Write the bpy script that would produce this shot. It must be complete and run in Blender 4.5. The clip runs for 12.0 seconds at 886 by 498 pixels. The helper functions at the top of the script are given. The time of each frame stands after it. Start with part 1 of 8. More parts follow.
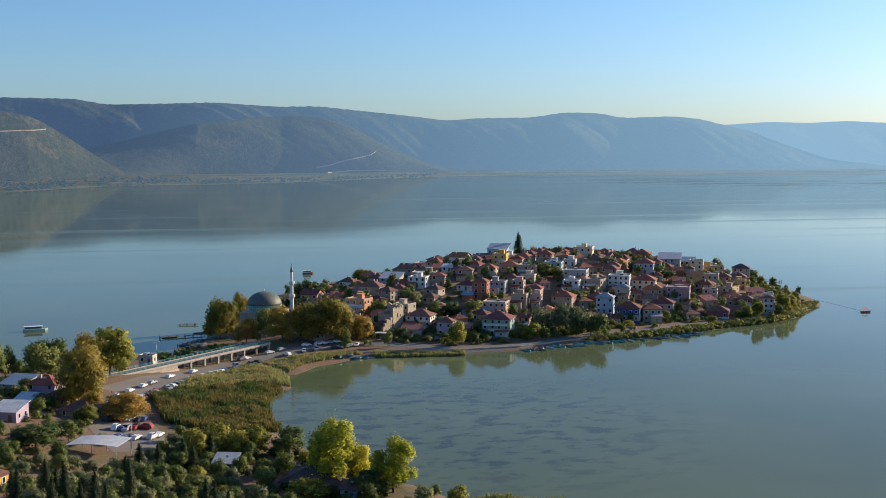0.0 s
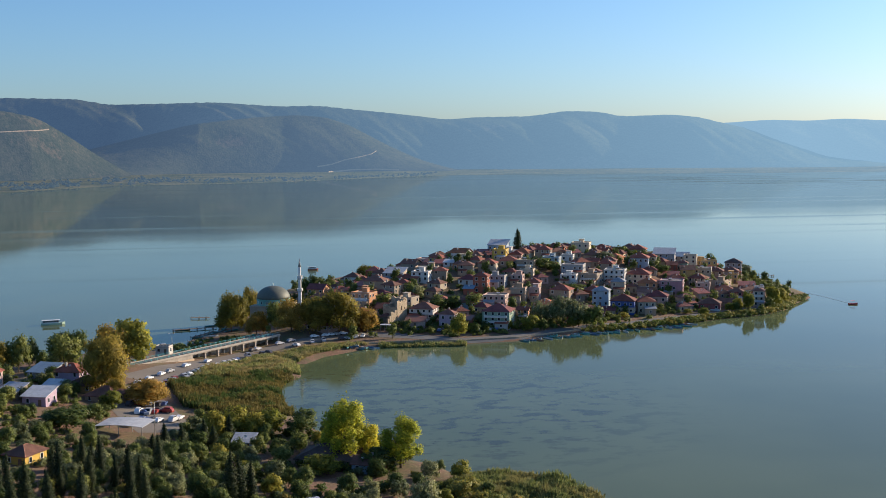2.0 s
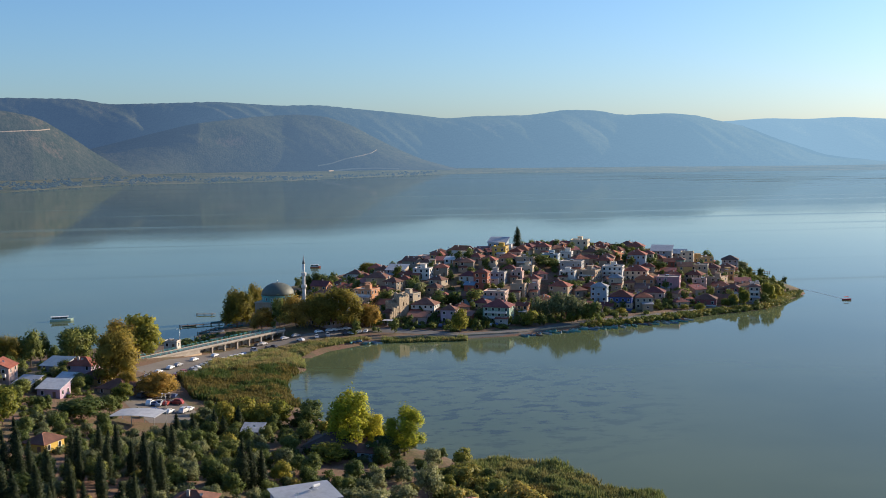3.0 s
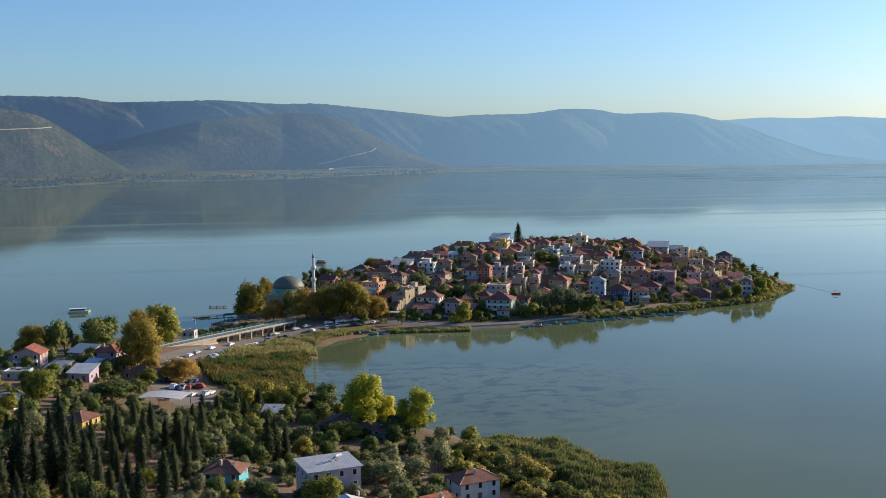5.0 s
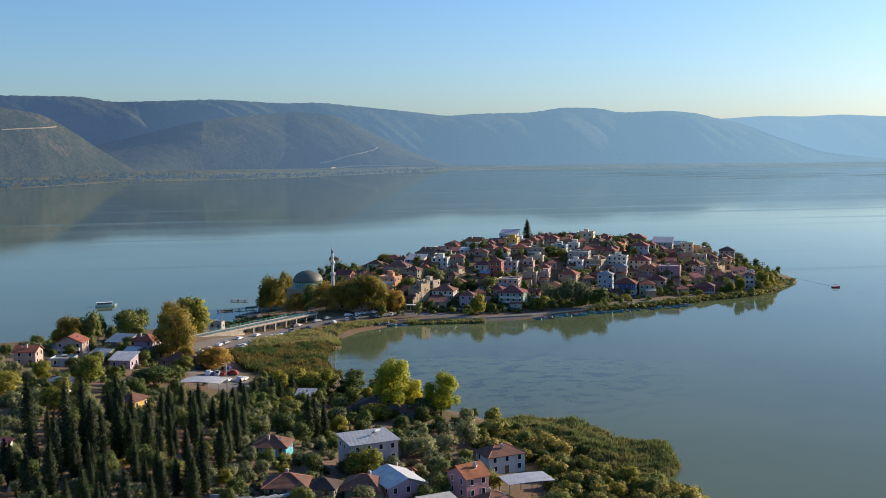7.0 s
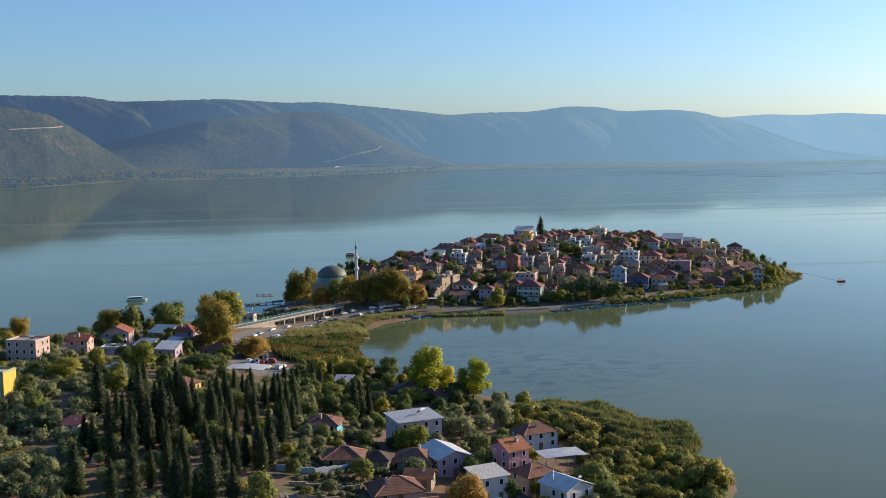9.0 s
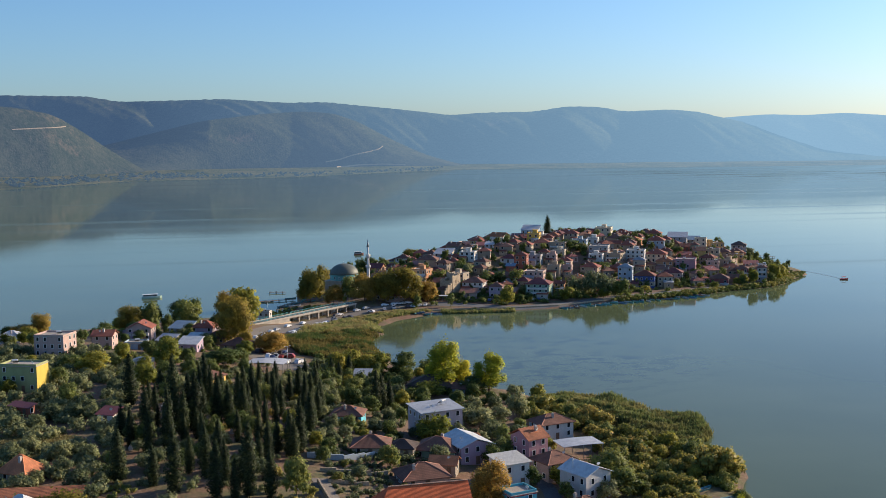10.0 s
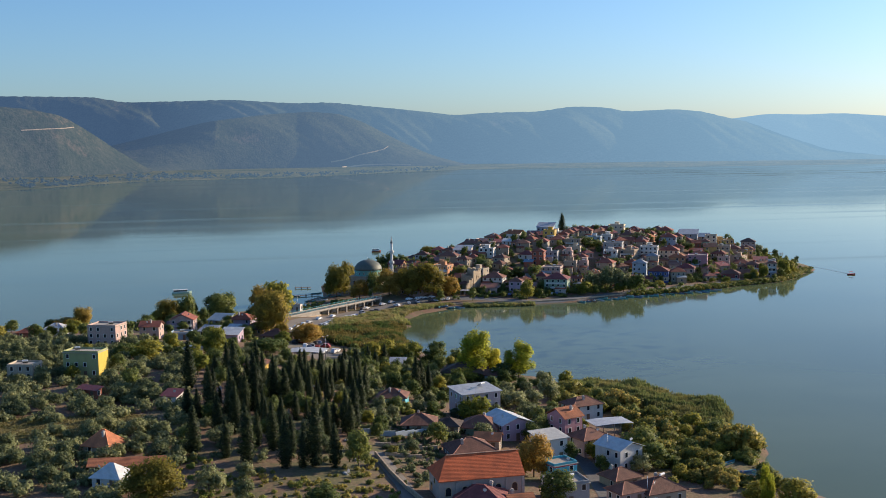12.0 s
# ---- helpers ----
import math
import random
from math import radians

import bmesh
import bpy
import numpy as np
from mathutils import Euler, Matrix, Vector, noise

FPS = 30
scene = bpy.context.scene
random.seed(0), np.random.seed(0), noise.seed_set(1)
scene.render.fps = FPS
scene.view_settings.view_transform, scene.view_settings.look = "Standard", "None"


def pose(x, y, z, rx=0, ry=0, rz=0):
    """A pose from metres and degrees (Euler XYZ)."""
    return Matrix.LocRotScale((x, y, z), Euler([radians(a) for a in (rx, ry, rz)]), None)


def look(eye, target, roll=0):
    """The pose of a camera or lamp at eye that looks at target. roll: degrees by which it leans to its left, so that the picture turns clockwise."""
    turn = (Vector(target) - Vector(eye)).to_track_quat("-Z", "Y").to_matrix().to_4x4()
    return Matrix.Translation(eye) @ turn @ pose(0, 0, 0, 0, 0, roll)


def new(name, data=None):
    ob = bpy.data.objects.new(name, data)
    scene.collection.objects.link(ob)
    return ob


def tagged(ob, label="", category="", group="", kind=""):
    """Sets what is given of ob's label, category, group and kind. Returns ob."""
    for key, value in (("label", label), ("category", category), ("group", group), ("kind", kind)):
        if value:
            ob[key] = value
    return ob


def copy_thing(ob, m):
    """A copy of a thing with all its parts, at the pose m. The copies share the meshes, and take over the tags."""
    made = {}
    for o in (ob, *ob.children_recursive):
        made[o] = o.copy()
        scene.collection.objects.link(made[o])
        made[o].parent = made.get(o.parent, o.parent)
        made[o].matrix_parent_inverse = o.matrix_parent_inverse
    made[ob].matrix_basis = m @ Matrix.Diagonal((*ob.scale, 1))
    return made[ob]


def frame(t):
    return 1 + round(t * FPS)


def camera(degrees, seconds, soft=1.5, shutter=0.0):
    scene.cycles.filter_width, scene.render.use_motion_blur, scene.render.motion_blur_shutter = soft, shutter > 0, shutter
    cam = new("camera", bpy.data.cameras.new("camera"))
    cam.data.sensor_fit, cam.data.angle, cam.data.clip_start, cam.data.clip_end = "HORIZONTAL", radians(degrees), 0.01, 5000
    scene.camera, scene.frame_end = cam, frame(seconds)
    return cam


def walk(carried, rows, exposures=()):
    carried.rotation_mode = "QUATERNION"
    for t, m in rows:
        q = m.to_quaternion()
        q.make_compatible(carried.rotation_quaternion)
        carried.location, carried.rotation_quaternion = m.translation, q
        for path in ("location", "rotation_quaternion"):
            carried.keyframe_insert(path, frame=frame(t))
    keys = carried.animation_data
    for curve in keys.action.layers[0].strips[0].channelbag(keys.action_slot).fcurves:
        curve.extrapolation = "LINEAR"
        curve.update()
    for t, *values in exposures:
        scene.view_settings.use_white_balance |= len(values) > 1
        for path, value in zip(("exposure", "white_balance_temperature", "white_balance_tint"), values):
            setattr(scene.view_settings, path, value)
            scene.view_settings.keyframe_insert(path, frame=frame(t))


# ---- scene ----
cam = camera(44.0, 12.0, soft=0.75)
PATH = [
    (0, (3.306, 2.612, 89.385), (3.639, 4.577, 89.207), -0.3),
    (0.5, (2.293, -2.63, 89.414), (2.625, -0.666, 89.236), -0.3),
    (1, (1.203, -7.908, 89.438), (1.535, -5.944, 89.259), -0.4),
    (1.5, (0.064, -13.234, 89.493), (0.396, -11.27, 89.314), -0.5),
    (2, (-1.053, -18.649, 89.537), (-0.721, -16.685, 89.357), -0.5),
    (2.5, (-2.189, -24.113, 89.58), (-1.858, -22.149, 89.399), -0.6),
    (3, (-3.506, -29.633, 89.61), (-3.174, -27.669, 89.428), -0.6),
    (5, (-10.41, -51.524, 89.823), (-10.075, -49.56, 89.638), -0.5),
    (5.5, (-12.752, -56.824, 89.874), (-12.417, -54.861, 89.69), -0.6),
    (6, (-15.555, -62.06, 89.905), (-15.221, -60.097, 89.719), -0.6),
    (6.5, (-18.653, -67.229, 89.943), (-18.318, -65.266, 89.756), -0.6),
    (7, (-22.061, -72.384, 89.976), (-21.726, -70.422, 89.789), -0.6),
    (9, (-36.689, -92.735, 90.306), (-36.355, -90.772, 90.117), -0.7),
    (9.5, (-40.505, -97.732, 90.385), (-40.171, -95.77, 90.196), -0.7),
    (10, (-44.491, -102.738, 90.438), (-44.157, -100.776, 90.249), -0.7),
    (10.5, (-48.399, -107.778, 90.46), (-48.066, -105.815, 90.271), -0.6),
    (11, (-52.356, -112.821, 90.469), (-52.023, -110.858, 90.28), -0.7),
    (11.5, (-56.068, -117.892, 90.49), (-55.737, -115.929, 90.301), -0.7),
    (12, (-59.488, -123.049, 90.507), (-59.158, -121.086, 90.318), -0.8),
]
walk(cam, [(t, look(eye, target, roll)) for t, eye, target, roll in PATH], exposures=[(0, 0.83, 5500, 9), (12, 0.83, 5500, 9)])

# ---- light ----
SUN_AZIMUTH, SUN_HEIGHT = radians(72), radians(18)
world = bpy.data.worlds.new("world")
scene.world = world
world.use_nodes = True
wn = world.node_tree.nodes
sky = wn.new("ShaderNodeTexSky")
sky.sky_type, sky.sun_disc = "NISHITA", False
sky.sun_elevation, sky.sun_rotation = SUN_HEIGHT, SUN_AZIMUTH
sky.air_density, sky.dust_density, sky.ozone_density, sky.altitude = 1.0, 0.98, 4.1, 100
world.node_tree.links.new(sky.outputs["Color"], wn["Background"].inputs["Color"])
wn["Background"].inputs["Strength"].default_value = 0.081
sun = new("sun", bpy.data.lights.new("sun", "SUN"))
sun.data.energy, sun.data.angle, sun.data.color = 4.4, radians(0.6), (1.0, 0.73, 0.45)
sun.matrix_world = look((0, 0, 300), (-300 * math.sin(SUN_AZIMUTH), -300 * math.cos(SUN_AZIMUTH), 300 - 300 * math.tan(SUN_HEIGHT)))

# ---- materials ----
MATS = {}


def material(name, make):
    if name not in MATS:
        m = bpy.data.materials.new(name)
        m.use_nodes = True
        MATS[name] = m
        make(m.node_tree.nodes, m.node_tree.links, m.node_tree.nodes["Principled BSDF"])
    return MATS[name]


def texture(n, l, scale, detail=4.0, rough=0.55, stretch=(1, 1, 1), coord="Object"):
    tc, mp, no = n.new("ShaderNodeTexCoord"), n.new("ShaderNodeMapping"), n.new("ShaderNodeTexNoise")
    mp.inputs["Scale"].default_value = stretch
    no.inputs["Scale"].default_value, no.inputs["Detail"].default_value, no.inputs["Roughness"].default_value = scale, detail, rough
    l.new(tc.outputs[coord], mp.inputs["Vector"])
    l.new(mp.outputs["Vector"], no.inputs["Vector"])
    return no.outputs["Fac"]


def ramp(n, l, fac, *stops):
    r = n.new("ShaderNodeValToRGB")
    while len(r.color_ramp.elements) < len(stops):
        r.color_ramp.elements.new(0.5)
    for e, (p, c) in zip(r.color_ramp.elements, stops):
        e.position, e.color = p, (*c, 1)
    l.new(fac, r.inputs["Fac"])
    return r.outputs["Color"]


def mix(n, l, fac, a, b, how="MIX"):
    m = n.new("ShaderNodeMix")
    m.data_type, m.blend_type = "RGBA", how
    for sock, v in ((0, fac), (6, a), (7, b)):
        if isinstance(v, (int, float)):
            m.inputs[sock].default_value = v
        elif isinstance(v, tuple):
            m.inputs[sock].default_value = (*v, 1)
        else:
            l.new(v, m.inputs[sock])
    return m.outputs[2]


def bump(n, l, bsdf, fac, strength, distance):
    b = n.new("ShaderNodeBump")
    b.inputs["Strength"].default_value, b.inputs["Distance"].default_value = strength, distance
    l.new(fac, b.inputs["Height"])
    l.new(b.outputs["Normal"], bsdf.inputs["Normal"])


def shade(c, k):
    return tuple(min(1, v * k) for v in c)


def object_random(n):
    return n.new("ShaderNodeObjectInfo").outputs["Random"]


def plaster(c):
    def make(n, l, b):
        big = texture(n, l, 0.5, 5, 0.6, (1, 1, 0.5))
        fine = texture(n, l, 6, 5, 0.7, (1, 1, 0.3))
        col = ramp(n, l, big, (0.3, shade(c, 0.72)), (0.55, c), (0.8, shade(c, 1.12)))
        col = mix(n, l, ramp(n, l, fine, (0.35, (1, 1, 1)), (0.7, (0.0, 0.0, 0.0))), col, shade(c, 0.8))
        l.new(col, b.inputs["Base Color"])
        b.inputs["Roughness"].default_value = 0.9
        bump(n, l, b, fine, 0.3, 0.03)
    return material("plaster_%02x%02x%02x" % tuple(int(v * 255) for v in c), make)


def tiles(c):
    def make(n, l, b):
        big, fine = texture(n, l, 0.35, 4), texture(n, l, 4, 6, 0.75)
        col = ramp(n, l, big, (0.3, shade(c, 0.6)), (0.5, c), (0.75, shade(c, 1.3)))
        col = mix(n, l, ramp(n, l, fine, (0.4, (0, 0, 0)), (0.7, (0.8, 0.8, 0.8))), col, (c[0] * 0.45, c[1] * 0.5, c[2] * 0.6))
        hsv = n.new("ShaderNodeHueSaturation")
        k = n.new("ShaderNodeMapRange")
        k.inputs["To Min"].default_value, k.inputs["To Max"].default_value = 0.75, 1.25
        l.new(object_random(n), k.inputs["Value"])
        l.new(k.outputs[0], hsv.inputs["Value"])
        l.new(col, hsv.inputs["Color"])
        l.new(hsv.outputs["Color"], b.inputs["Base Color"])
        w = n.new("ShaderNodeTexWave")
        w.inputs["Scale"].default_value, w.inputs["Distortion"].default_value = 1.4, 0.4
        l.new(n.new("ShaderNodeTexCoord").outputs["Object"], w.inputs["Vector"])
        b.inputs["Roughness"].default_value = 0.85
        bump(n, l, b, w.outputs["Fac"], 0.5, 0.06)
    return material("tiles_%02x%02x%02x" % tuple(int(v * 255) for v in c), make)


def sheet_metal(c):
    def make(n, l, b):
        big = texture(n, l, 0.6, 5)
        col = ramp(n, l, big, (0.3, shade(c, 0.75)), (0.6, c), (0.8, (c[0] * 0.8, c[1] * 0.66, c[2] * 0.55)))
        l.new(col, b.inputs["Base Color"])
        w = n.new("ShaderNodeTexWave")
        w.inputs["Scale"].default_value = 1.0
        l.new(n.new("ShaderNodeTexCoord").outputs["Object"], w.inputs["Vector"])
        b.inputs["Roughness"].default_value, b.inputs["Metallic"].default_value = 0.55, 0.0
        bump(n, l, b, w.outputs["Fac"], 0.6, 0.06)
    return material("metal_%02x%02x%02x" % tuple(int(v * 255) for v in c), make)


def paint(name, c, rough=0.5, metallic=0.0, vary=0.15):
    def make(n, l, b):
        f = texture(n, l, 3, 4)
        l.new(ramp(n, l, f, (0.3, shade(c, 1 - vary)), (0.7, shade(c, 1 + vary))), b.inputs["Base Color"])
        b.inputs["Roughness"].default_value, b.inputs["Metallic"].default_value = rough, metallic
    return material(name, make)


def foliage(name, dark, light, tint, gloss=0.6, patches=None, thin=0.45):
    """Leaves: clump by clump variation, tree by tree tint, some light passing through."""
    def make(n, l, b):
        isl = n.new("ShaderNodeNewGeometry").outputs["Random Per Island"]
        col = ramp(n, l, isl, (0.0, dark), (0.6, light), (1.0, tint))
        if patches:
            where = ramp(n, l, texture(n, l, 0.10, 5, 0.65), (0.48, (0, 0, 0)), (0.55, (0.85, 0.85, 0.85)))
            col = mix(n, l, where, col, patches)
        hsv, k, h = n.new("ShaderNodeHueSaturation"), n.new("ShaderNodeMapRange"), n.new("ShaderNodeMapRange")
        k.inputs["To Min"].default_value, k.inputs["To Max"].default_value = 0.65, 1.35
        h.inputs["To Min"].default_value, h.inputs["To Max"].default_value = 0.525, 0.48
        r = object_random(n)
        l.new(r, k.inputs["Value"])
        l.new(r, h.inputs["Value"])
        l.new(k.outputs[0], hsv.inputs["Value"])
        l.new(h.outputs[0], hsv.inputs["Hue"])
        l.new(col, hsv.inputs["Color"])
        l.new(hsv.outputs["Color"], b.inputs["Base Color"])
        b.inputs["Roughness"].default_value = gloss
        b.inputs["Specular IOR Level"].default_value = 0.25
        tr, ad = n.new("ShaderNodeBsdfTranslucent"), n.new("ShaderNodeMixShader")
        l.new(hsv.outputs["Color"], tr.inputs["Color"])
        ad.inputs[0].default_value = thin
        l.new(b.outputs[0], ad.inputs[1])
        l.new(tr.outputs[0], ad.inputs[2])
        l.new(ad.outputs[0], n["Material Output"].inputs["Surface"])
    return material(name, make)


def make_ground(n, l, b):
    big, mid, fine = texture(n, l, 0.02, 5), texture(n, l, 0.12, 6, 0.65), texture(n, l, 1.2, 6, 0.7)
    earth = ramp(n, l, fine, (0.3, (0.10, 0.06, 0.037)), (0.55, (0.185, 0.118, 0.075)), (0.8, (0.30, 0.215, 0.14)))
    tint = ramp(n, l, texture(n, l, 0.045, 4, 0.6), (0.4, (1.0, 0.86, 0.78)), (0.6, (1.0, 1.0, 0.95)))
    grass = ramp(n, l, fine, (0.3, (0.06, 0.065, 0.022)), (0.6, (0.13, 0.12, 0.045)), (0.8, (0.24, 0.20, 0.085)))
    k = ramp(n, l, mix(n, l, 0.6, big, mid), (0.48, (0, 0, 0)), (0.60, (1, 1, 1)))
    l.new(mix(n, l, k, mix(n, l, 1.0, earth, tint, "MULTIPLY"), grass), b.inputs["Base Color"])
    b.inputs["Roughness"].default_value = 0.95
    bump(n, l, b, fine, 0.6, 0.25)


def make_road(n, l, b):
    big, fine = texture(n, l, 0.08, 5), texture(n, l, 2.5, 6, 0.7)
    c = ramp(n, l, big, (0.3, (0.14, 0.125, 0.105)), (0.7, (0.225, 0.195, 0.16)))
    l.new(mix(n, l, 0.35, c, ramp(n, l, fine, (0.3, (0.09, 0.08, 0.07)), (0.7, (0.26, 0.23, 0.19)))), b.inputs["Base Color"])
    b.inputs["Roughness"].default_value = 0.9
    bump(n, l, b, fine, 0.3, 0.03)


def make_paving(n, l, b):
    big, fine = texture(n, l, 0.12, 5), texture(n, l, 2.0, 6, 0.7)
    c = ramp(n, l, big, (0.3, (0.105, 0.105, 0.105)), (0.7, (0.17, 0.165, 0.155)))
    l.new(mix(n, l, 0.35, c, ramp(n, l, fine, (0.3, (0.07, 0.07, 0.07)), (0.7, (0.20, 0.19, 0.18)))), b.inputs["Base Color"])
    b.inputs["Roughness"].default_value = 0.88
    bump(n, l, b, fine, 0.3, 0.02)


def make_asphalt(n, l, b):
    fine = texture(n, l, 1.5, 6, 0.7)
    l.new(ramp(n, l, fine, (0.3, (0.055, 0.055, 0.06)), (0.7, (0.12, 0.115, 0.11))), b.inputs["Base Color"])
    b.inputs["Roughness"].default_value = 0.85


def make_stone(n, l, b):
    v = n.new("ShaderNodeTexVoronoi")
    v.inputs["Scale"].default_value = 1.6
    l.new(n.new("ShaderNodeTexCoord").outputs["Object"], v.inputs["Vector"])
    fine = texture(n, l, 2.5, 6, 0.7)
    c = mix(n, l, 0.5, ramp(n, l, v.outputs["Color"], (0.2, (0.28, 0.22, 0.15)), (0.8, (0.55, 0.43, 0.28))), ramp(n, l, fine, (0.3, (0.22, 0.17, 0.11)), (0.7, (0.54, 0.45, 0.32))))
    l.new(c, b.inputs["Base Color"])
    b.inputs["Roughness"].default_value = 0.95
    bump(n, l, b, fine, 0.7, 0.15)


def make_concrete(n, l, b):
    big, fine = texture(n, l, 0.3, 5), texture(n, l, 3, 6, 0.7, (1, 1, 0.25))
    l.new(mix(n, l, 0.5, ramp(n, l, big, (0.3, (0.29, 0.255, 0.21)), (0.7, (0.48, 0.43, 0.36))), ramp(n, l, fine, (0.35, (0.24, 0.21, 0.175)), (0.65, (0.50, 0.45, 0.38)))), b.inputs["Base Color"])
    b.inputs["Roughness"].default_value = 0.9
    bump(n, l, b, fine, 0.3, 0.04)


def make_water(n, l, b):
    patch = texture(n, l, 0.004, 4, 0.6, (0.16, 1, 1))
    streak = texture(n, l, 0.012, 5, 0.6, (0.05, 1, 1))
    shoal = texture(n, l, 0.012, 3, 0.5)
    silt = ramp(n, l, shoal, (0.35, (0.092, 0.118, 0.058)), (0.65, (0.115, 0.142, 0.070)))
    # weed beds in the shallow bay
    sep, mask = n.new("ShaderNodeVectorMath"), n.new("ShaderNodeMapRange")
    sep.operation = "DISTANCE"
    sep.inputs[1].default_value = (62, 350, 0)
    l.new(n.new("ShaderNodeTexCoord").outputs["Object"], sep.inputs[0])
    l.new(sep.outputs["Value"], mask.inputs["Value"])
    mask.inputs["From Min"].default_value, mask.inputs["From Max"].default_value = 45, 95
    mask.inputs["To Min"].default_value, mask.inputs["To Max"].default_value = 1, 0
    weed = ramp(n, l, texture(n, l, 0.16, 5, 0.62, (0.6, 1, 1)), (0.50, (0, 0, 0)), (0.60, (0.6, 0.6, 0.6)))
    weed = mix(n, l, mask.outputs[0], (0, 0, 0), weed)
    l.new(mix(n, l, weed, silt, (0.022, 0.026, 0.020)), b.inputs["Base Color"])
    b.inputs["IOR"].default_value, b.inputs["Specular IOR Level"].default_value = 1.33, 0.16
    r, r2, add = n.new("ShaderNodeMapRange"), n.new("ShaderNodeMapRange"), n.new("ShaderNodeMath")
    r.inputs["From Min"].default_value, r.inputs["From Max"].default_value = 0.42, 0.62
    r.inputs["To Min"].default_value, r.inputs["To Max"].default_value = 0.035, 0.075
    l.new(patch, r.inputs["Value"])
    r2.inputs["From Min"].default_value, r2.inputs["From Max"].default_value = 0.56, 0.68
    r2.inputs["To Min"].default_value, r2.inputs["To Max"].default_value = 0.0, 0.09
    l.new(streak, r2.inputs["Value"])
    far, gust, rough_far = n.new("ShaderNodeVectorMath"), n.new("ShaderNodeMapRange"), n.new("ShaderNodeMath")
    far.operation = "DISTANCE"
    far.inputs[1].default_value = (1500, 2760, 0)
    l.new(n.new("ShaderNodeTexCoord").outputs["Object"], far.inputs[0])
    l.new(far.outputs["Value"], gust.inputs["Value"])
    gust.inputs["From Min"].default_value, gust.inputs["From Max"].default_value = 250, 750
    gust.inputs["To Min"].default_value, gust.inputs["To Max"].default_value = 1, 0
    rough_far.operation = "MULTIPLY_ADD"
    l.new(mix(n, l, gust.outputs[0], (0, 0, 0), ramp(n, l, texture(n, l, 0.02, 5, 0.6, (0.07, 1, 1)), (0.52, (0, 0, 0)), (0.60, (1, 1, 1)))), rough_far.inputs[0])
    rough_far.inputs[1].default_value = 0.4
    l.new(r2.outputs[0], rough_far.inputs[2])
    add.operation = "ADD"
    l.new(r.outputs[0], add.inputs[0])
    l.new(rough_far.outputs[0], add.inputs[1])
    l.new(add.outputs[0], b.inputs["Roughness"])
    bump(n, l, b, texture(n, l, 1.1, 3, 0.6, (0.5, 1, 1)), 0.05, 0.08)


def make_foam(n, l, b):
    l.new(ramp(n, l, texture(n, l, 0.6, 5), (0.35, (0.09, 0.115, 0.10)), (0.65, (0.30, 0.34, 0.33))), b.inputs["Base Color"])
    b.inputs["Roughness"].default_value = 0.35


def make_glass(n, l, b):
    b.inputs["Base Color"].default_value = (0.02, 0.025, 0.03, 1)
    b.inputs["Roughness"].default_value = 0.095


PAVING = material("grey_paving", make_paving)
GROUND, ROAD, ASPHALT = material("earth", make_ground), material("sandy_road", make_road), material("asphalt", make_asphalt)
FOAM = material("foam", make_foam)
STONE, CONCRETE, WATER, GLASS = material("stone", make_stone), material("concrete", make_concrete), material("water", make_water), material("glass", make_glass)
WHITE, DARK, WOOD = paint("white_paint", (0.72, 0.72, 0.7)), paint("dark_paint", (0.05, 0.045, 0.04)), paint("old_wood", (0.16, 0.11, 0.07), 0.8, 0, 0.35)
BARK = paint("bark", (0.13, 0.10, 0.07), 0.95, 0, 0.35)
STEEL, TURQUOISE, RUBBER = paint("steel", (0.4, 0.41, 0.42), 0.4, 0.7), paint("turquoise", (0.12, 0.42, 0.45), 0.5), paint("rubber", (0.02, 0.02, 0.02), 0.8)
LEAF_PLANE = foliage("leaves_plane", (0.23, 0.185, 0.037), (0.34, 0.265, 0.050), (0.46, 0.335, 0.062), thin=0.6)
LEAF_POPLAR = foliage("leaves_poplar", (0.25, 0.285, 0.028), (0.40, 0.43, 0.038), (0.58, 0.53, 0.05), thin=0.65)
LEAF_YELLOW = foliage("leaves_yellow", (0.165, 0.175, 0.030), (0.27, 0.275, 0.042), (0.41, 0.37, 0.055), thin=0.55)
LEAF_GREEN = foliage("leaves_green", (0.09, 0.122, 0.031), (0.148, 0.182, 0.044), (0.24, 0.262, 0.063))
LEAF_OLIVE = foliage("leaves_olive", (0.125, 0.15, 0.062), (0.20, 0.225, 0.10), (0.30, 0.315, 0.15))
LEAF_CYPRESS = foliage("leaves_cypress", (0.018, 0.030, 0.013), (0.036, 0.054, 0.020), (0.075, 0.092, 0.032))
LEAF_SHRUB = foliage("leaves_shrub", (0.18, 0.185, 0.042), (0.30, 0.275, 0.06), (0.45, 0.34, 0.07), patches=(0.15, 0.20, 0.042))
REED_GREEN = foliage("reeds_green", (0.13, 0.16, 0.048), (0.21, 0.235, 0.072), (0.32, 0.31, 0.12), patches=(0.27, 0.235, 0.09))
REED_BROWN = foliage("reeds_brown", (0.15, 0.115, 0.034), (0.26, 0.19, 0.06), (0.38, 0.28, 0.10), patches=(0.10, 0.155, 0.036))

STRAW = foliage("dry_grass", (0.22, 0.18, 0.075), (0.34, 0.28, 0.12), (0.45, 0.38, 0.18), patches=(0.18, 0.17, 0.06))


